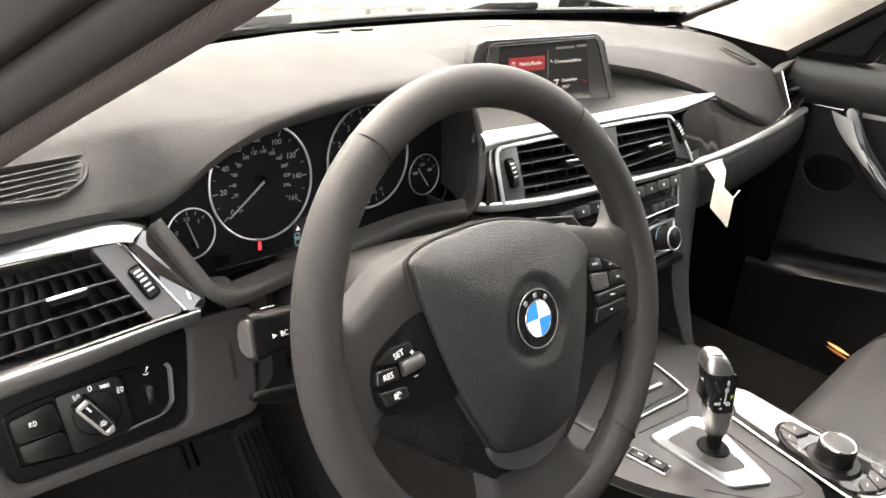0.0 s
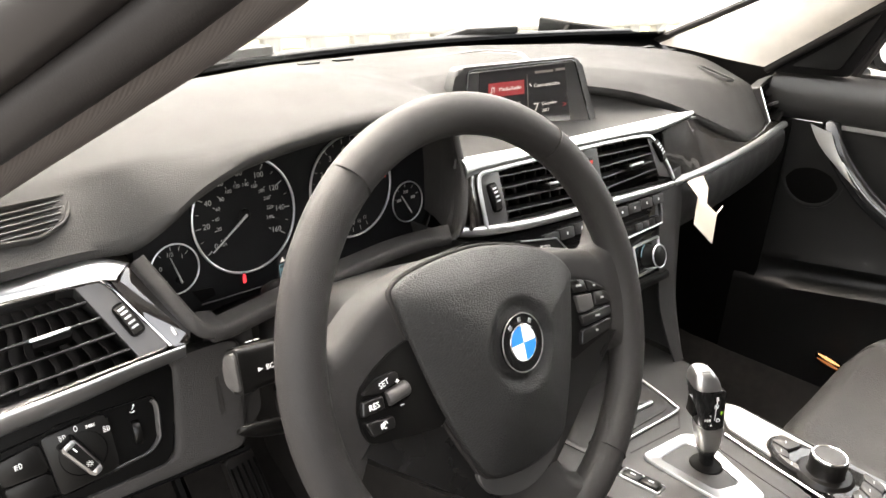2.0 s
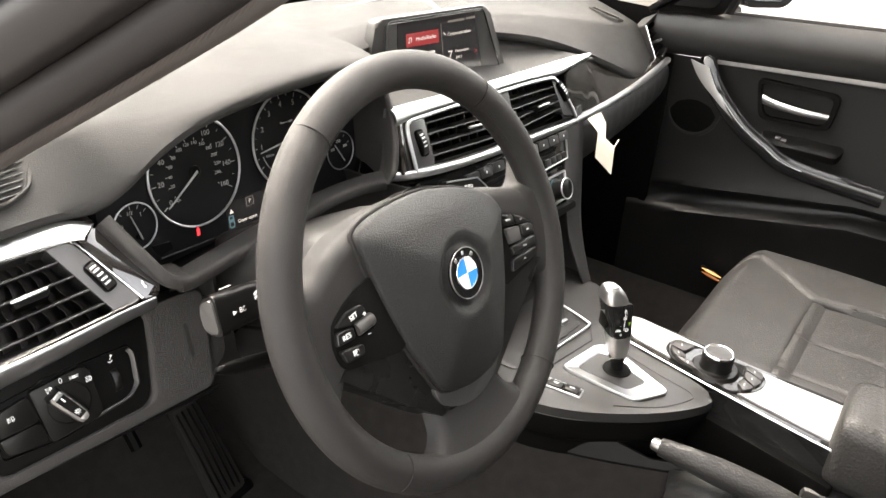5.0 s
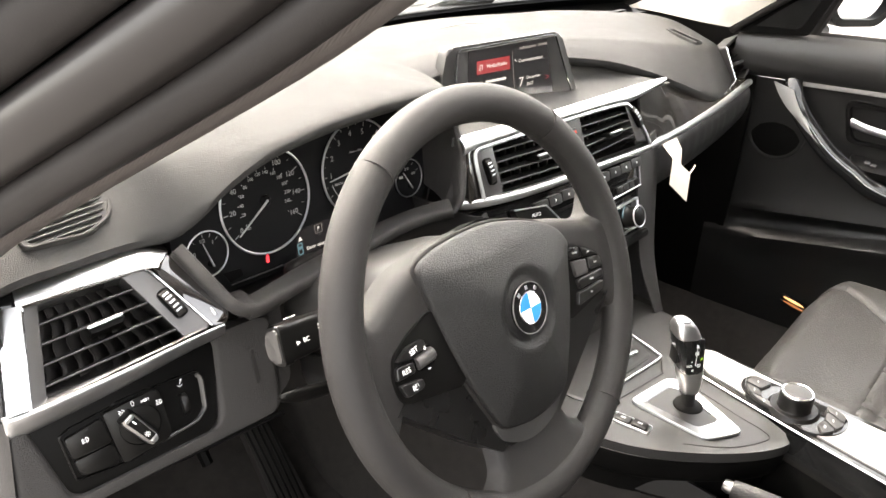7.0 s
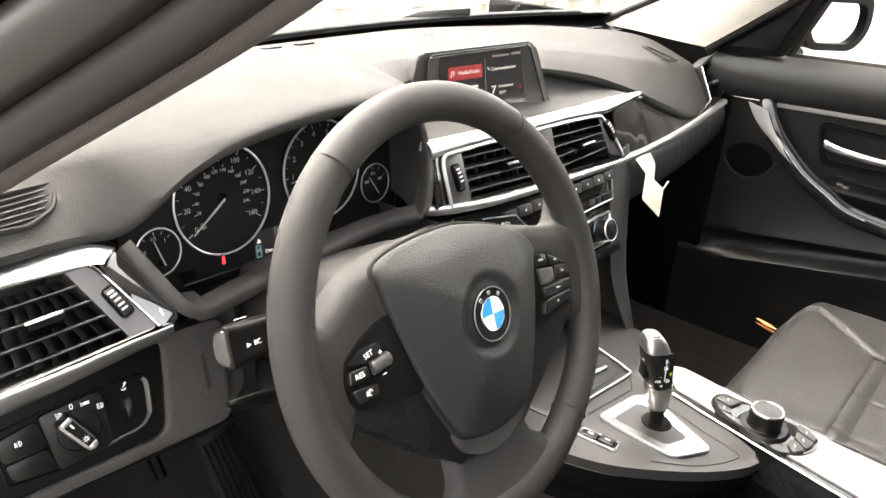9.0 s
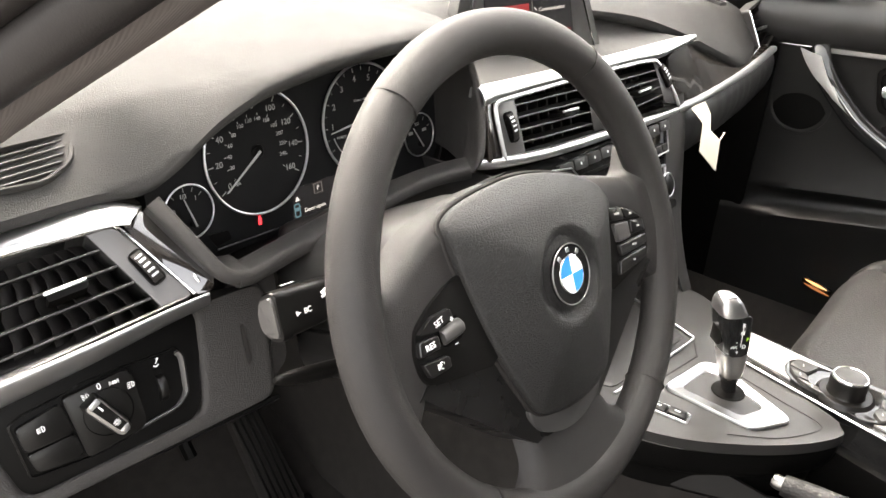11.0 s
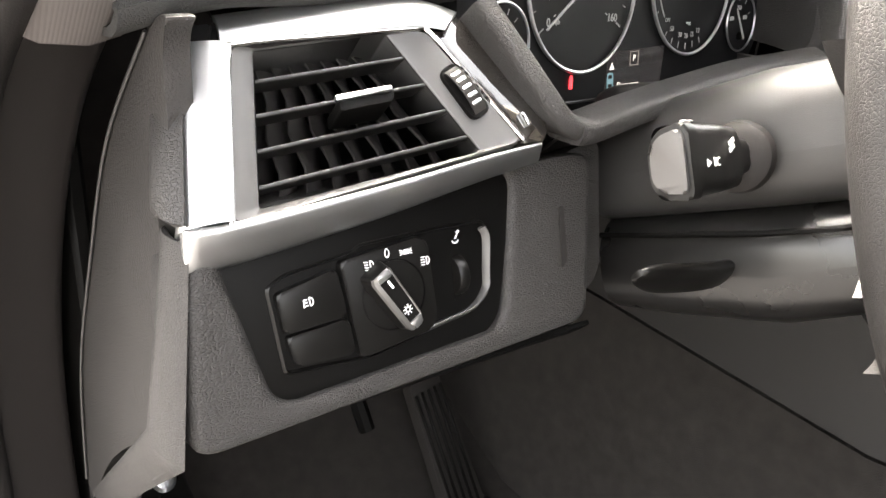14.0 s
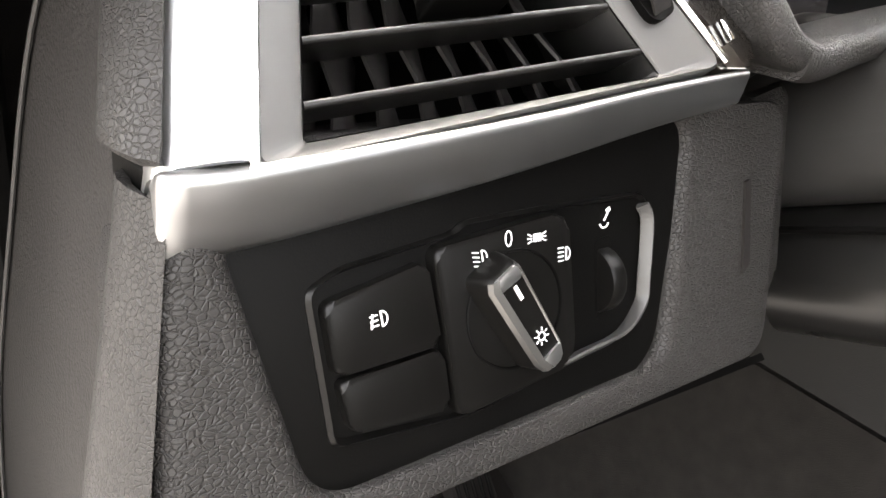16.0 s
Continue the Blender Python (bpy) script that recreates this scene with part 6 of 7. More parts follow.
    part("button", moved(lathe([(0.0, 0.010), (0.0062, 0.009), (0.0075, 0.006), (0.0075, -0.004)], 20), axes((-0.0140, 0.076, 0.1082), (1, 0, 0), (0.0, 1, 0.05))), DARK_METAL, h, "chrome button")
    gm = []
    for i, (y, z, w) in enumerate(((0.06, 0.060, 0.020), (0.03, 0.076, 0.028), (-0.02, 0.080, 0.036), (-0.08, 0.074, 0.044), (-0.14, 0.060, 0.052), (-0.22, 0.03, 0.060))):
        pts = rounded([(-w, -0.055), (w, -0.055), (w * 0.7, z - 0.04), (-w * 0.7, z - 0.04)], 0.015, 4)
        gm.append([Vector((x, y + 0.004 * math.sin(i * 9 + x * 90), zz + 0.04 + 0.003 * math.sin(i * 5 + x * 150))) for x, zz in pts])
    part("gaiter", solid(gm), SEAT_LEATHER, h, "creased leather gaiter", None, 70)
    a = thing("armrest", pose(0.0, -0.42, 0.60), "black leather centre armrest with stitched edge", "armrest")
    part("cushion", rbox(0.115, 0.20, 0.10, 0.022, 5, (0.0, 0.0, 0.10)), SEAT_LEATHER, a)
    part("base", rbox(0.13, 0.22, 0.30, 0.01, 2, (0.0, 0.0, -0.10)), GREY_PLASTIC, a)


build_console()


# ---- paper tag ----
def build_tag():
    t = thing("paper_tag", None, "small folded cream paper tag hanging from the chrome strip", "tag")
    tl, tr, right = Vector((0.2186, 0.1380, 0.9138)), Vector((0.2665, 0.1380, 0.9134)), Vector((0.2702, 0.1280, 0.8966))
    neck_l, neck_r, kink = Vector((0.2138, 0.1160, 0.8990)), Vector((0.2423, 0.1140, 0.8826)), Vector((0.2611, 0.1040, 0.8659))
    low_l, tip = Vector((0.1936, 0.1060, 0.8665)), Vector((0.2402, 0.0940, 0.8283))
    edges = [(tl, tr), (tl.lerp(neck_l, 0.5), right), (neck_l, neck_r), (neck_l.lerp(low_l, 0.45), kink), (low_l, kink.lerp(tip, 0.6)), (low_l.lerp(tip, 0.75), tip)]
    rows = [[a.lerp(b, k / 4) + Vector((0, 0.0015 * math.sin(math.pi * k / 4), 0)) for k in range(5)] for a, b in edges]
    part("leaf", sheet(rows, 0.0006), PAPER, t, "creased cream paper", None, 25)
    part("string", tube(smooth_path([kink + Vector((-0.001, 0.0, 0.0)), kink.lerp(Vector((0.2913, 0.1100, 0.8685)), 0.5), Vector((0.2913, 0.1100, 0.8685))], 5), 0.0012, 5), PAPER, t)


build_tag()


# ---- seat, doors, pillars, shell ----
def seam_depth(x, y, lines, width=0.006):
    """How deep a stitched seam pulls the cover in at a place."""
    best = 1.0
    for a, b in lines:
        a, b, p = Vector(a), Vector(b), Vector((x, y))
        t = max(0.0, min(1.0, (p - a).dot(b - a) / (b - a).length_squared))
        best = min(best, (p - a.lerp(b, t)).length / width)
    return (1 - min(1.0, best)) ** 1.3


def build_seat():
    s = thing("passenger_seat", None, "black leather passenger seat cushion with stitched panels", "seat")
    seams = [((0.12, -0.224), (0.405, -0.226)), ((0.405, -0.226), (0.497, -0.116)), ((0.405, -0.226), (0.440, -0.66)), ((0.280, -0.226), (0.296, -0.66)), ((0.175, -0.226), (0.170, -0.66))]
    rows = []
    for i in range(171):
        q = i / 170
        row = []
        for j in range(141):
            u = j / 140
            x = 0.125 + 0.43 * u
            front = -0.078 - 1.15 * max(0.0, abs(x - 0.335) - 0.10) ** 1.9
            y = front - (0.66 + front) * q ** 1.25 if q else front
            d = front - y
            z = 0.640 - 0.030 * max(0.0, 1 - d / 0.030) ** 2
            e = abs(u - 0.5) * 2
            z -= 0.075 * max(0.0, (e - 0.84) / 0.16) ** 2.2
            if x > 0.405 + 0.09 * max(0.0, min(1.0, (y + 0.226) / 0.11)):
                z += 0.006
            elif y < -0.226:
                z -= 0.008 * min(1.0, (-0.226 - y) / 0.02) - 0.002
            z -= 0.0055 * seam_depth(x, y, seams) + 0.0012 * math.sin(31 * x + 23 * y)
            row.append(Vector((x, y, z)))
        rows.append(row)
    apron = [[p + Vector((0, -0.004 * k, -0.022 * k)) for p in rows[0]] for k in (3, 2, 1, 0.35)]
    part("cushion", sheet(apron + rows, 0.008), SEAT_LEATHER, s, "", None, 75)
    for k, (a, b) in enumerate(seams[:3]):
        pts = [Vector(a).lerp(Vector(b), f / 8) for f in range(9)]
        part("seam", tube([Vector((p.x, p.y, 0.6350)) for p in pts], 0.0009, 5), RUBBER, s)
    # unseen backrest, added to block light from the rear
    part("backrest", moved(rbox(0.40, 0.12, 0.62, 0.04, 4, (0, 0, 0.31)), pose(0.335, -0.68, 0.56, 14, 0, 0)), SEAT_LEATHER, s)
    part("side_valance", prism([(0.165, -0.115), (0.52, -0.115), (0.52, -0.65), (0.165, -0.65)], 0.38, 0.57, 0.01), GREY_PLASTIC, s)


def build_driver_seat():
    # unseen seat, added to keep rear light off the wheel and dash
    s = thing("unseen_driver_seat", None, "unseen black leather driver's seat added to block light from behind", "seat")
    part("cushion", rbox(0.46, 0.46, 0.14, 0.04, 4, (-0.385, -0.56, 0.53)), SEAT_LEATHER, s)
    part("backrest", moved(rbox(0.46, 0.13, 0.64, 0.05, 4, (0, 0, 0.32)), pose(-0.385, -0.66, 0.56, 14, 0, 0)), SEAT_LEATHER, s)
    part("headrest", moved(rbox(0.26, 0.10, 0.18, 0.04, 4), pose(-0.385, -0.83, 1.27, 8, 0, 0)), SEAT_LEATHER, s)
    part("base", rbox(0.42, 0.40, 0.11, 0.01, 2, (-0.385, -0.56, 0.415)), PLASTIC, s)


def door_profile(z):
    return keyed([(0.30, 0.742), (0.45, 0.742), (0.575, 0.742), (0.618, 0.737), (0.640, 0.735), (0.660, 0.738), (0.680, 0.746), (0.720, 0.752), (0.800, 0.752), (0.880, 0.748), (0.915, 0.744), (0.925, 0.728), (0.955, 0.708), (0.985, 0.712), (1.004, 0.728)], z)[0]


def build_passenger_door():
    d = tagged(thing("door_1", None, "black passenger door panel with armrest, pull handle and chrome lever", "car door"), kind="structure")
    ys = [0.235 - 0.05 * i for i in range(40)]

    def rise(y):
        return 0.05 * (0.235 - y)
    rows = []
    for y in [0.235 - 0.025 * i for i in range(78)]:
        yy = max(y, -0.22)
        a, b = 0.600 - 0.19 * (yy - 0.06), 0.660 - 0.155 * (yy - 0.04)
        k = max(0.0, min(1.0, (0.205 - y) / 0.09))
        k = k * k * (3 - 2 * k)
        prof = ((0.30, 0.742), (0.42, 0.742), (a - 0.07, 0.741), (a - 0.045, 0.738), (a - 0.022, 0.740 - 0.008 * k), (a - 0.008, 0.740 - 0.014 * k), (a, 0.740 - 0.016 * k), (a + 0.005, 0.740 - 0.008 * k), (a + 0.008, 0.742 + 0.008 * k), (a + 0.022, 0.744 + 0.020 * k), (b - 0.022, 0.746 + 0.018 * k), (b - 0.006, 0.746 + 0.004 * k), (b, 0.746 - 0.006 * k), (b + 0.010, 0.747 - 0.004 * k), (b + 0.028, 0.750), (0.75, 0.752), (0.80, 0.752), (0.86, 0.749), (0.90, 0.746), (0.916, 0.744))
        rows.append([Vector((px, y, pz + (rise(y) * (pz - 0.3) if pz > 0.745 else 0))) for pz, px in prof])
    part("lower_panel", sheet(rows, 0.004), DOOR_PLASTIC, d, "matt black lower panel with moulded pocket", None, 60)
    up = [0.920, 0.925, 0.930, 0.940, 0.955, 0.970, 0.985, 0.995, 1.004]
    part("upper_pad", sheet([[Vector((door_profile(z), y, z + rise(y))) for z in up] for y in ys], 0.004), GREY_PLASTIC, d, "grained padded upper panel", None, 60)
    part("belt_seal", tube([Vector((0.737, y, 1.006 + rise(y))) for y in ys], 0.006, 8), RUBBER, d)
    part("chrome_strip", sweep([Vector((0.7365, y, 0.918 + rise(y) * 0.9)) for y in (0.10, 0.0, -0.2, -0.4, -0.7)], rounded(mm((-9, -3), (9, -3), (9, 3), (-9, 3)), 0.002), (0, 0.0, 1)), SATIN_SILVER, d, "satin silver strip")
    arm = smooth_path([(0.730, 0.118, 0.925), (0.716, 0.108, 0.905), (0.708, 0.088, 0.878), (0.704, 0.060, 0.848), (0.702, 0.020, 0.812), (0.701, -0.030, 0.783), (0.701, -0.093, 0.755), (0.702, -0.26, 0.738)], 8)
    part("pull_handle", sweep(arm, disc_section(0.010, 18, 0.018), (1, 0, 0)), GLOSS_BLACK, d, "gloss black pull handle", None, 70)
    edges = [((0.142, 0.924), (0.104, 0.915)), ((0.128, 0.902), (0.094, 0.897)), ((0.108, 0.880), (0.082, 0.878)), ((0.085, 0.862), (0.068, 0.861)), ((0.056, 0.838), (0.046, 0.838)), ((0.020, 0.813), (0.014, 0.813)), ((-0.030, 0.786), (-0.033, 0.786))]
    blade = [[Vector((0.6965, *a)), Vector((0.6945, (a[0] + b[0]) / 2, (a[1] + b[1]) / 2)), Vector((0.6965, *b))] for a, b in edges]
    fine = list(zip(*[smooth_path(list(c), 4) for c in zip(*blade)]))
    part("pull_inlay", sheet([list(r) for r in fine], 0.002), SATIN_SILVER, d, "satin chrome blade", None, 60)
    part("pull_line", tube([p + Vector((-0.0102, -0.003, 0.0045)) for p in arm[20:50]], 0.0009, 6), CHROME, d)
    lm = axes((0.745, -0.060, 0.864), (0, -1, 0.0), (-1, 0, 0))
    part("lever_dish", moved(frame_ring(mm((-78, 42), (80, 38), (74, -34), (-58, -38)), mm((-68, 34), (70, 30), (64, -26), (-50, -30)), -0.004, 0.012, 0, 0.018, 0.016), lm), PLASTIC, d)
    part("lever_well", moved(prism(rounded(mm((-68, 34), (70, 30), (64, -26), (-50, -30)), 0.016), -0.004, 0.002), lm), SATIN_BLACK, d)
    part("door_lever", sweep(smooth_path([(0.738, -0.000, 0.866), (0.728, -0.03, 0.862), (0.728, -0.08, 0.858), (0.736, -0.126, 0.856)], 6), disc_section(0.004, 12, 0.0085), (1, 0, 0), False, lambda t: 1.05 - 0.35 * t), CHROME, d, "chrome door lever")
    am = axes((0.735, -0.080, 0.790), (0, -1, 0.0), (-0.45, 0, 0.9))
    part("switch_pod", moved(prism(rounded(mm((-70, 20), (90, 20), (84, -18), (-50, -18)), 0.012), -0.01, 0.006, 0.004), am), SATIN_BLACK, d)
    for i in range(2):
        part("lock_key", moved(rbox(0.010, 0.007, 0.005, 0.0015, 2, (-0.032 + 0.012 * i, 0.002 - 0.004 * i, 0.008)), am), DARK_METAL, d)
    sp = axes((0.748, 0.132, 0.812), (0, -1, 0), (-1, 0, 0))
    part("speaker_ring", moved(lathe([(0.050, 0.0), (0.055, 0.0015), (0.058, 0.001), (0.060, -0.004)], 48), sp), DOOR_PLASTIC, d)
    part("speaker_mesh", moved(lathe([(0.0, 0.002), (0.035, 0.001), (0.050, 0.0)], 48), sp), PLASTIC, d)
    # corner piece before the window
    tri = prism(rounded([(0.238, 1.000), (0.105, 1.012), (0.045, 1.155), (0.075, 1.165)], 0.008), 0, 0.012, 0.003)
    c = part("corner_cover", moved(tri, Matrix(((0, 0, -1, 0.722), (1, 0, 0, 0), (0, 1, 0, 0), (0, 0, 0, 1)))), PLASTIC, d)
    inner = prism(rounded([(0.205, 1.016), (0.120, 1.022), (0.075, 1.125)], 0.008), 0, 0.003, 0.001)
    part("tweeter_mesh", moved(inner, Matrix(((0, 0, -1, 0.710), (1, 0, 0, 0), (0, 1, 0, 0), (0, 0, 0, 1)))), PLASTIC, c)
    part("frame_post", tube([Vector((0.735, 0.105, 1.005)), Vector((0.726, 0.040, 1.165)), Vector((0.70, -0.06, 1.30))], 0.010, 8), RUBBER, d)
    w = tagged(part("window_1", sheet([[Vector((0.742 - 0.14 * k * k, y, 1.0 + 0.32 * k)) for k in (0, 0.33, 0.66, 1.0)] for y in (0.11, -0.2, -0.6, -1.0, -1.6)], 0.004), GLASS), "clear passenger side window glass", "window", "", "structure")
    w.visible_shadow = False
    lamp_at = pose(0.7095, 0.005, 0.478, 6, 0, -10)
    lamp = part("courtesy_lamp", moved(rbox(0.012, 0.062, 0.016, 0.005, 3), lamp_at @ Matrix.Translation((0.004, 0, -0.002))), PLASTIC, d, "small courtesy lamp low on the door")
    part("lens", moved(sweep([Vector((0, -0.022 + 0.003 * k, 0)) for k in range(16)], disc_section(0.003, 12, 0.0030), (1, 0, 0), False, lambda t: 0.35 + 0.65 * math.sin(math.pi * t)), lamp_at @ Matrix.Translation((-0.002, 0, 0.003))), LAMP_CORE, lamp, "glowing warm lens")
    # emissive strip below the lens stands for the lamp's glow on the sill
    part("sill_glow", moved(sweep([Vector((0, -0.026 + 0.0035 * k, 0)) for k in range(16)], disc_section(0.002, 12, 0.0032), (1, 0, 0), False, lambda t: 0.25 + 0.75 * math.sin(math.pi * t)), lamp_at @ Matrix.Translation((-0.002, -0.004, -0.006))), SILL_GLOW, lamp, "dim glowing strip painting the lamp's orange glow on the sill")
    m = thing("door_mirror", pose(0.985, 0.060, 1.030), "black passenger door mirror housing reflecting pale sky", "wing mirror")
    part("housing", moved(prism(rounded(mm((-92, 60), (80, 66), (96, 0), (70, -34), (-60, -42), (-100, -6)), 0.03, 6), 0.0, 0.075, 0.022, 4), axes((0, 0.036, 0.012), (-0.92, 0.38, 0), (0.38, 0.92, 0))), PLASTIC, m)
    part("glass", moved(prism(rounded(mm((-84, 52), (72, 58), (86, 0), (64, -28), (-56, -35), (-90, -4)), 0.026, 6), -0.002, 0.0), axes((0, 0.036, 0.012), (-0.92, 0.38, 0), (0.38, 0.92, 0))), MIRROR, m)
    part("rim", moved(frame_ring(mm((-98, 66), (86, 72), (104, 0), (76, -40), (-66, -48), (-108, -6)), mm((-82, 50), (70, 56), (84, 0), (62, -26), (-54, -33), (-88, -4)), -0.012, 0.03, 0, 0.03, 0.026, 6), axes((0, 0.036, 0.012), (-0.92, 0.38, 0), (0.38, 0.92, 0))), PLASTIC, m, "black housing rim")
    part("foot", moved(rbox(0.16, 0.05, 0.035, 0.012, 3), pose(-0.145, 0.085, -0.030, 0, 10, 0)), PLASTIC, m)


def build_shell():
    # driver's door opening: pillar trim, seal and painted frame, swept up the pillar and down the jamb
    line = smooth_path([(-0.352, -0.50, 1.410), (-0.486, -0.20, 1.325), (-0.575, 0.0, 1.187), (-0.664, 0.20, 1.049), (-0.694, 0.285, 0.965), (-0.703, 0.345, 0.880), (-0.706, 0.392, 0.760), (-0.706, 0.410, 0.620), (-0.704, 0.400, 0.440)], 8)
    out = Vector((-1, 0, 0))

    def along(off_out, off_side, pts=line):
        res = []
        for i, p in enumerate(pts):
            t = (pts[min(i + 1, len(pts) - 1)] - pts[max(i - 1, 0)]).normalized()
            s = (out - t * out.dot(t)).normalized()
            o = t.cross(s)
            if o.y < 0 and i > 4 or (i <= 4 and o.z < 0):
                o = -o
            res.append(p + s * off_side + o * off_out)
        return res
    f = tagged(thing("door_frame", None, "dark painted driver's door opening with rubber seals", "door frame"), kind="structure")
    part("door_seal", sweep(along(0.006, 0.050), disc_section(0.013, 14), out), RUBBER, f, "black rubber door seal")
    part("frame_flange", sweep(along(0.034, 0.062), disc_section(0.018, 16, 0.020), out), PAINT, f)
    part("outer_seal", sweep(along(0.072, 0.075), disc_section(0.016, 14, 0.020), out), RUBBER, f)
    part("outer_frame", sweep(along(0.125, 0.080), rounded(mm((-35, -40), (30, -40), (30, 40), (-35, 40)), 0.018, 5), out), PAINT, f)
    part("jamb", sweep(along(0.05, 0.015), rounded(mm((-20, -40), (30, -40), (30, 60), (-20, 60)), 0.006, 3), out), PAINT, f)
    pillar = tagged(thing("a_pillar_trim", None, "ribbed grey-brown fabric pillar trim", "trim"), kind="structure")
    pl = line[:33]
    rows = []
    for i, p in enumerate(pl):
        t = (pl[min(i + 1, len(pl) - 1)] - pl[max(i - 1, 0)]).normalized()
        s = (out - t * out.dot(t)).normalized()
        o = t.cross(s)
        if o.z < 0:
            o = -o
        rows.append([p + o * 0.10 + s * 0.03, p + o * 0.05 - s * 0.004, p + o * 0.012 - s * 0.006, p, p - o * 0.006 + s * 0.016, p - o * 0.006 + s * 0.036, p + o * 0.006 + s * 0.056])
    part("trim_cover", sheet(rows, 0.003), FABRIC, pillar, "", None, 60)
    r = tagged(thing("a_pillar_trim", None, "pale beige fabric passenger pillar trim", "trim"), kind="structure")
    e1 = smooth_path([(0.690, 0.470, 1.018), (0.655, 0.30, 1.105), (0.610, 0.06, 1.235), (0.56, -0.16, 1.345)], 6)
    e2 = smooth_path([(0.700, 0.250, 1.008), (0.690, 0.150, 1.085), (0.660, 0.02, 1.185), (0.60, -0.16, 1.315)], 6)
    rows = [[a, a.lerp(b, 0.3) + Vector((-0.012, -0.006, 0.004)), a.lerp(b, 0.7) + Vector((-0.014, -0.008, 0.002)), b] for a, b in zip(e1, e2)]
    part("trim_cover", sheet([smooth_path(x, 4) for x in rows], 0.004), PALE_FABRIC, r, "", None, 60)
    part("trim_seal", tube([p + Vector((0.010, 0.0, -0.004)) for p in e2], 0.010, 10), RUBBER, f)
    # windscreen with dark border, roof, firewall, floor
    base = lambda x: (0.62 - 0.30 * x * x, 1.030)
    top = lambda x: (-0.13 - 0.14 * x * x, 1.372 - 0.12 * x * x)
    glass = []
    for i in range(25):
        x = -0.68 + 1.36 * i / 24
        a, b = base(x), top(x * 0.86)
        glass.append([Vector((x * (1 - 0.14 * k), a[0] + (b[0] - a[0]) * k, a[1] + (b[1] - a[1]) * k + 0.03 * math.sin(math.pi * k))) for k in (0, 0.2, 0.4, 0.6, 0.8, 1)])
    w = tagged(part("windscreen", sheet(glass, 0.004), GLASS), "clear curved windscreen glass", "windscreen", "", "structure")
    w.visible_shadow = False
    band = []
    for i in range(41):
        x = -0.70 + 1.40 * i / 40
        a = keyed(PAD, max(-0.69, min(0.66, x)))
        band.append([Vector((x, a[0] - 0.006, a[1] - 0.004)), Vector((x, a[0] + 0.012, a[1] - 0.006)), Vector((x, base(x)[0] + 0.004, 1.026)), Vector((x * 0.995, base(x)[0] - 0.022, 1.048))])
    tagged(part("windscreen_border", sheet(band, 0.003), PLASTIC), "black border along the windscreen's foot", "trim", "", "structure")
    for nm, pts in (("edge_seal", e1),):
        part(nm, tube([p + Vector((0.004, 0.012, 0.004)) for p in pts], 0.007, 8), RUBBER, f)
    # unseen roof closes the cabin; its front edge sets how much sky light enters
    roof = [[Vector((x, y, 1.385 - 0.10 * x * x - 0.02 * (y + 0.7) ** 2)) for x in (-0.44, -0.3, 0, 0.3, 0.56)] for y in (-0.20, -0.45, -0.8, -1.2, -1.7)]
    tagged(part("ceiling", sheet(roof, 0.02), PALE_FABRIC), "unseen pale fabric headliner closing the cabin", "ceiling", "", "structure")
    floor = []
    for y, z in ((-1.7, 0.36), (-0.6, 0.36), (0.30, 0.355), (0.42, 0.37), (0.55, 0.44), (0.68, 0.60), (0.72, 0.80), (0.72, 0.98)):
        floor.append([Vector((x, y, z + (0.05 if abs(x) > 0.70 else 0))) for x in (-0.71, -0.69, -0.5, -0.3, -0.1, 0.1, 0.3, 0.5, 0.69, 0.745)])
    tagged(part("floor", sheet(floor, 0.01), CARPET, None, "", None, 60), "black carpeted car floor and footwell", "floor", "", "structure")
    # unseen rear and side walls, added to cut fill light from behind
    tagged(part("wall_rear", rbox(1.46, 0.03, 1.10, 0.005, 1, (0, -1.7, 0.85)), GREY_PLASTIC), "unseen plain dark rear wall added to cut rear light", "wall", "", "structure")
    light_wall = [[Vector((-0.74, y, 0.25)), Vector((-0.75, y, 0.70)), Vector((-0.72, y, 0.98)), Vector((-0.60, y, 1.22)), Vector((-0.44, y, 1.365))] for y in (-0.56, -0.9, -1.3, -1.70)]
    for nm, sx in (("wall_unseen_left", 1), ("wall_unseen_right", -1)):
        side = [[Vector((p.x * sx - (0.09 * (p.z - 0.98) / 0.4 if sx < 0 and p.z > 1.0 else 0) * -1, p.y, p.z)) for p in row] for row in light_wall]
        tagged(part(nm, sheet(side, 0.03), GREY_PLASTIC), "unseen plain dark side wall added to cut rear light", "wall", "", "structure")
    tagged(part("sill", prism(rounded([(-0.69, 0.42), (-0.69, -1.7), (-0.80, -1.7), (-0.80, 0.42)], 0.01), 0.22, 0.42, 0.012), PAINT), "dark painted door sill", "sill", "", "structure")
    # tunnel side panel in the driver's footwell
    ys = [-0.36 + 0.0353 * k for k in range(31)]
    seam = lambda y: 0.618 + 0.085 * max(0.0, y + 0.10) - 0.03 * max(0.0, -0.10 - y)
    out = lambda y: 0.038 * max(0.0, min(1.0, (y + 0.02) / 0.07))
    rise = lambda y: max(0.15, min(1.0, (y + 0.16) / 0.12)) + 1.1 * max(0.0, min(1.0, (y - 0.05) / 0.10))
    tun = [[Vector((-0.185 + 0.026 * k - out(y) + 0.5 * max(0.0, -0.05 - y), y, 0.36 + (seam(y) - 0.362) * k)) for k in (0, 0.5, 1)] for y in ys]
    tagged(part("tunnel_carpet", sheet(tun, 0.006), CARPET), "black carpet on the tunnel's side", "carpet", "", "structure")
    upper = [[Vector((-0.161 + 0.004 * k - out(y) + 0.5 * max(0.0, -0.05 - y), y, seam(y) + 0.003 + 0.068 * k * rise(y))) for k in (0, 0.04, 0.5, 1)] for y in ys]
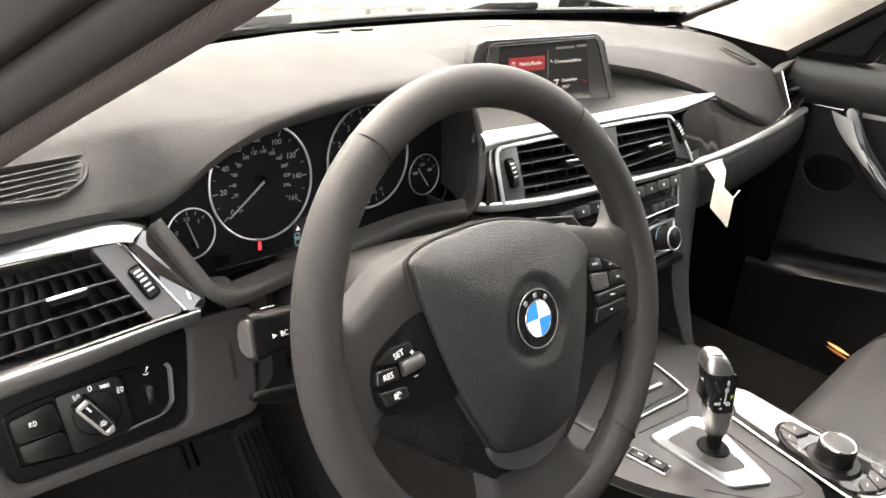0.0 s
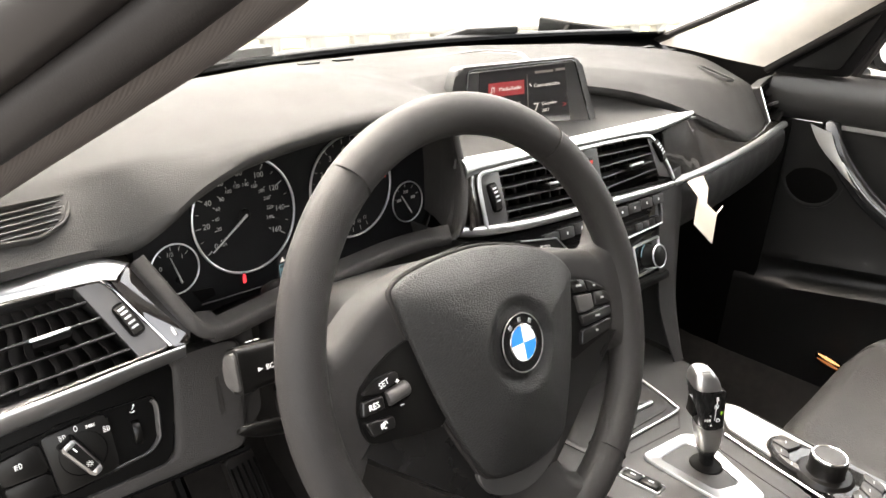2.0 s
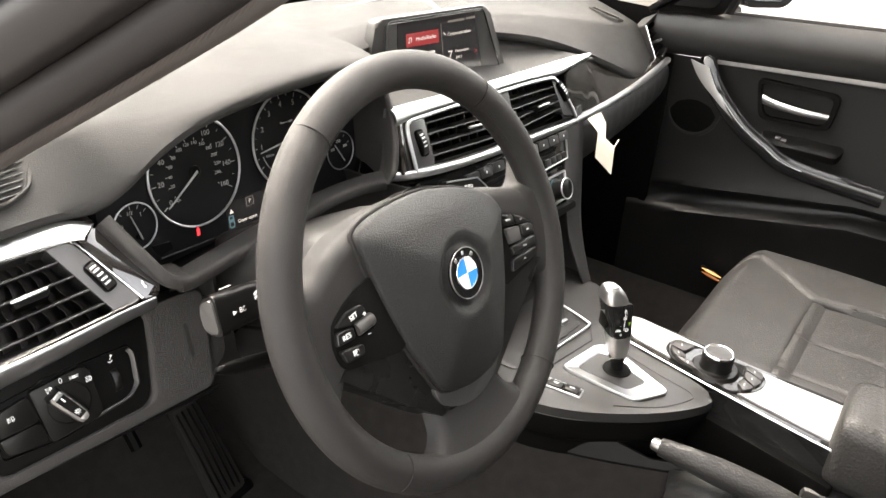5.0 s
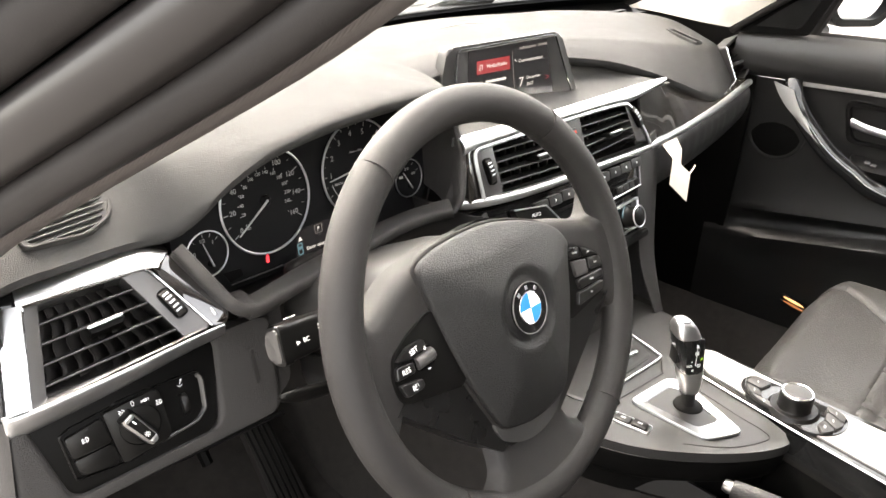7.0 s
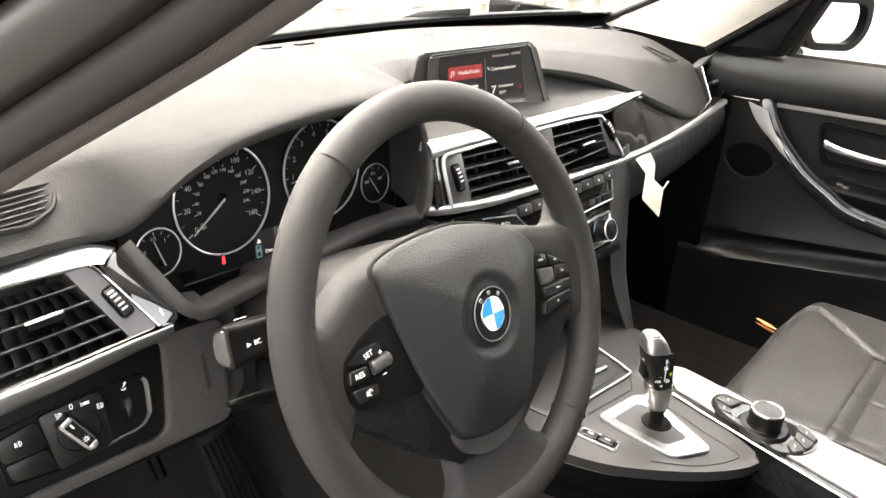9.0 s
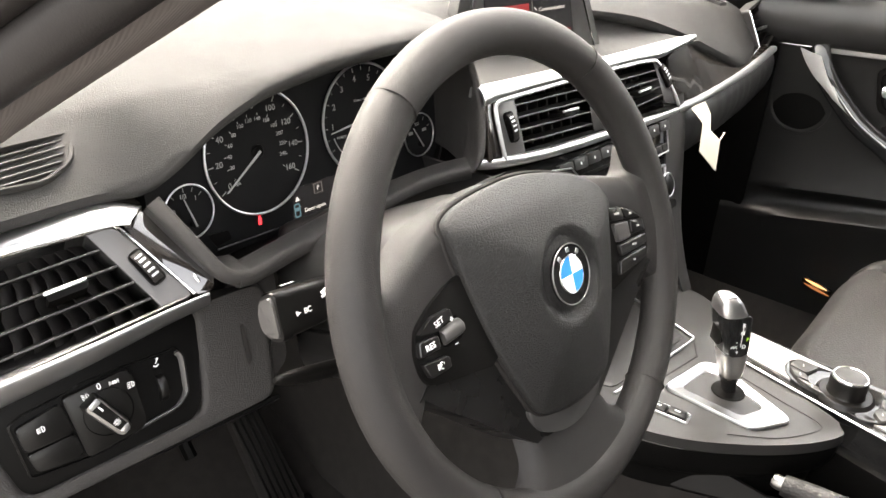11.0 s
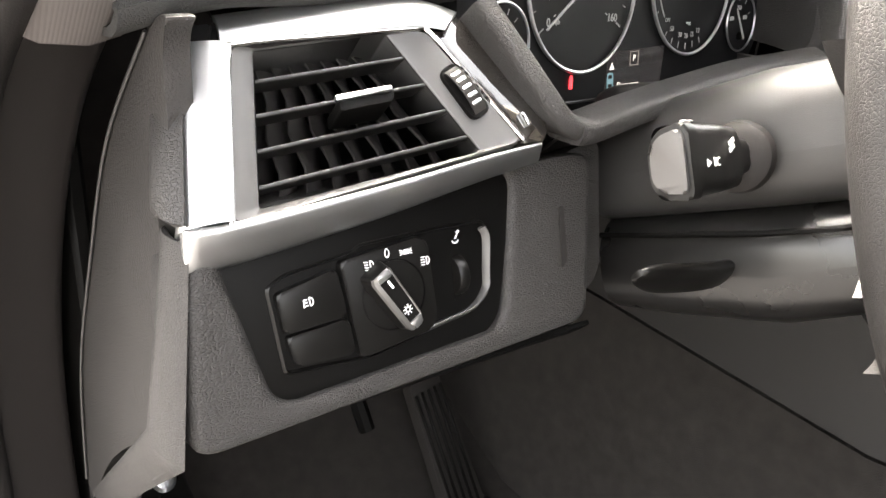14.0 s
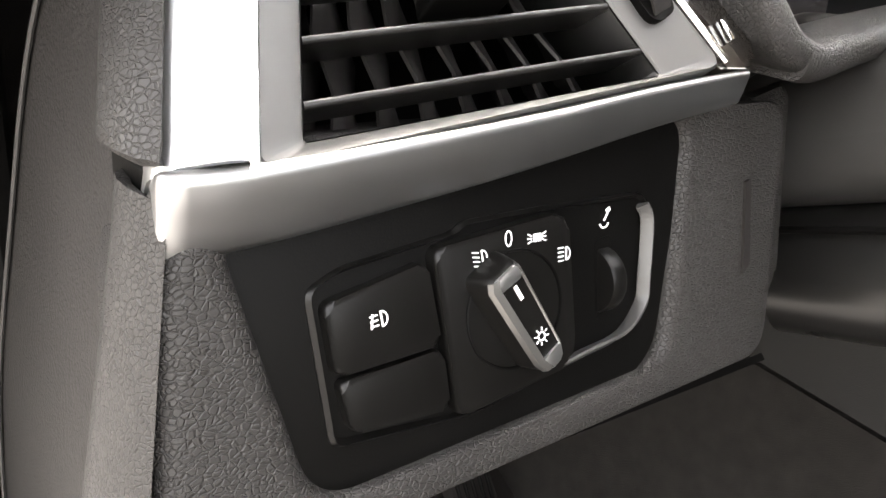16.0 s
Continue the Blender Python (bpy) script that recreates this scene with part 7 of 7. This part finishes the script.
    tagged(part("tunnel_panel", sheet(upper, 0.006), SMUDGED_FABRIC), "grey plastic tunnel side panel", "panel", "", "structure")
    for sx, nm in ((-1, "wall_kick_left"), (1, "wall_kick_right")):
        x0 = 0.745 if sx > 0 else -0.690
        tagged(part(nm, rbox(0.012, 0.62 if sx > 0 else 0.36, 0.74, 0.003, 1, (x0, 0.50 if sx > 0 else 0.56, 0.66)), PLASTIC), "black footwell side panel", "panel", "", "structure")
    # pedals and mat
    a = thing("accelerator_pedal", None, "black ribbed accelerator pedal hinged at the floor", "pedal")
    am = axes((-0.305, 0.452, 0.440), (0.98, -0.1, 0.12), (0.05, -0.86, 0.50))
    part("pad", moved(prism(rounded(mm((-24, 90), (22, 90), (30, -86), (-30, -86)), 0.008), 0, 0.014, 0.004), am), RUBBER, a)
    for k in range(5):
        part("rib", moved(rbox(0.0035, 0.15, 0.004, 0.001, 1, (-0.020 + 0.010 * k, 0.0, 0.015)), am), PLASTIC, a)
    part("hinge", moved(rbox(0.085, 0.030, 0.03, 0.006, 2, (0, -0.095, 0.0)), am), PLASTIC, a)
    b = thing("brake_pedal", None, "slim dark steel brake pedal arm", "pedal")
    part("arm", tube(smooth_path([(-0.40, 0.56, 0.72), (-0.405, 0.52, 0.60), (-0.40, 0.47, 0.50)], 5), 0.009, 8), PLASTIC, b)
    fr = thing("footrest", None, "worn studded metal footrest by the door jamb", "footrest")
    fm = axes((-0.630, 0.450, 0.490), (1, 0.0, 0), (0, -0.75, 0.66))
    part("plate", moved(prism(rounded(mm((-34, 80), (34, 80), (38, -110), (-38, -110)), 0.008), -0.02, 0, 0.003), fm), PLASTIC, fr)
    for i in range(5):
        for j in range(2):
            part("stud", moved(lathe([(0.0, 0.004), (0.008, 0.003), (0.011, 0.0)], 16), fm @ pose(-0.016 + 0.032 * j, 0.06 - 0.036 * i, 0.0)), CHROME, fr)
    mat = thing("floor_mat", None, "black carpet floor mat with bound edge", "floor mat")
    outline = rounded([(-0.60, 0.40), (-0.36, 0.385), (-0.335, 0.345), (-0.25, 0.335), (-0.235, 0.10), (-0.235, -0.50), (-0.62, -0.50)], 0.03)
    part("pile", prism(outline, 0.357, 0.366, 0.003), CARPET, mat)
    part("binding", tube([Vector((x, y, 0.366)) for x, y in outline], 0.004, 6, True), RUBBER, mat)
    o = thing("diagnostic_cover", None, "small black socket cover below the dash with white mark", "cover")
    part("flap", moved(rbox(0.022, 0.014, 0.006, 0.002, 2), LP @ pose(-0.068, -0.075, -0.050, -75, 0, 0)), PLASTIC, o)
    part("mark", moved(bar(0.010, 0.003, 0.0006, (0, 0, 0.0034), 30), LP @ pose(-0.068, -0.075, -0.050, -75, 0, 0)), INK, o)


build_seat()
build_driver_seat()
build_passenger_door()
build_shell()


# ---- outside ----
def build_outside():
    n = 40
    tagged(part("ground", sheet([[Vector((-400 + 800 * i / n, -400 + 800 * j / n, 0)) for j in range(n + 1)] for i in range(n + 1)]), ASPHALT), "pale concrete ground", "ground", "", "structure")
    tagged(part("lawn", prism([(-6, 8.1), (-6, 9.1), (14, 3.6), (14, 2.7)], 0.0, 0.03), GRASS), "dry winter grass strip", "lawn", "", "structure")
    k = thing("kerb_wall", None, "low pale stone balustrade with square openings", "low wall")
    a, b = Vector((-8, 8.4, 0)), Vector((12, 3.0, 0))
    d = (b - a).normalized()
    yaw = math.degrees(math.atan2(d.y, d.x))
    L = (b - a).length
    m = Matrix.Translation(a) @ pose(0, 0, 0, 0, 0, yaw)
    part("plinth", moved(rbox(L, 0.16, 0.05, 0.01, 1, (L / 2, 0, 0.025)), m), STONE, k)
    part("coping", moved(rbox(L, 0.18, 0.05, 0.012, 1, (L / 2, 0, 0.195)), m), STONE, k)
    post = finish(rbox(0.16, 0.12, 0.13, 0.01, 1))
    for i in range(int(L / 0.42)):
        part("baluster", post, STONE, k, "", m @ pose(0.2 + 0.42 * i, 0, 0.11))
    h = tagged(thing("bonnet", None, "white car bonnet beyond the windscreen", "bonnet"))
    hood = [[Vector((x, 0.76 - 0.22 * x * x + 1.0 * t, 0.985 - 0.10 * t - 0.12 * t * t - 0.06 * x * x + 0.012 * math.exp(-((abs(x) - 0.45) / 0.06) ** 2))) for t in (0, 0.05, 0.15, 0.3, 0.5, 0.75, 1.0)] for x in [-0.78 + 1.56 * i / 30 for i in range(31)]]
    part("skin", sheet(hood, 0.01), WHITE_PAINT, h)
    cowl = [[Vector((x, base_y, z)) for base_y, z in ((0.60 - 0.28 * x * x, 1.012), (0.66 - 0.26 * x * x, 1.000), (0.74 - 0.22 * x * x, 0.985))] for x in [-0.76 + 1.52 * i / 24 for i in range(25)]]
    part("cowl", sheet(cowl, 0.004), PLASTIC, h, "black cowl panel")
    for x0, x1 in ((-0.45, 0.20), (0.12, 0.66)):
        wp = thing("wiper", None, "black wiper arm and blade parked below the glass", "wiper")
        f = lambda x, dy, z: Vector((x, 0.640 - 0.28 * x * x + dy, z))
        pts = [f(x0 + (x1 - x0) * i / 8, 0.0, 1.040) for i in range(9)]
        part("blade", sweep(pts, rounded(mm((-7, -6), (7, -6), (4, 6), (-4, 6)), 0.002), (0, 0, 1)), SATIN_BLACK, wp)
        part("arm", sweep([f(x0 + 0.08, 0.05, 1.020), f((x0 + x1) / 2 - 0.1, 0.02, 1.050), f((x0 + x1) / 2, 0.005, 1.052)], rounded(mm((-6, -9), (6, -9), (6, 9), (-6, 9)), 0.002), (0, 0, 1)), GREY_PLASTIC, wp)


build_outside()
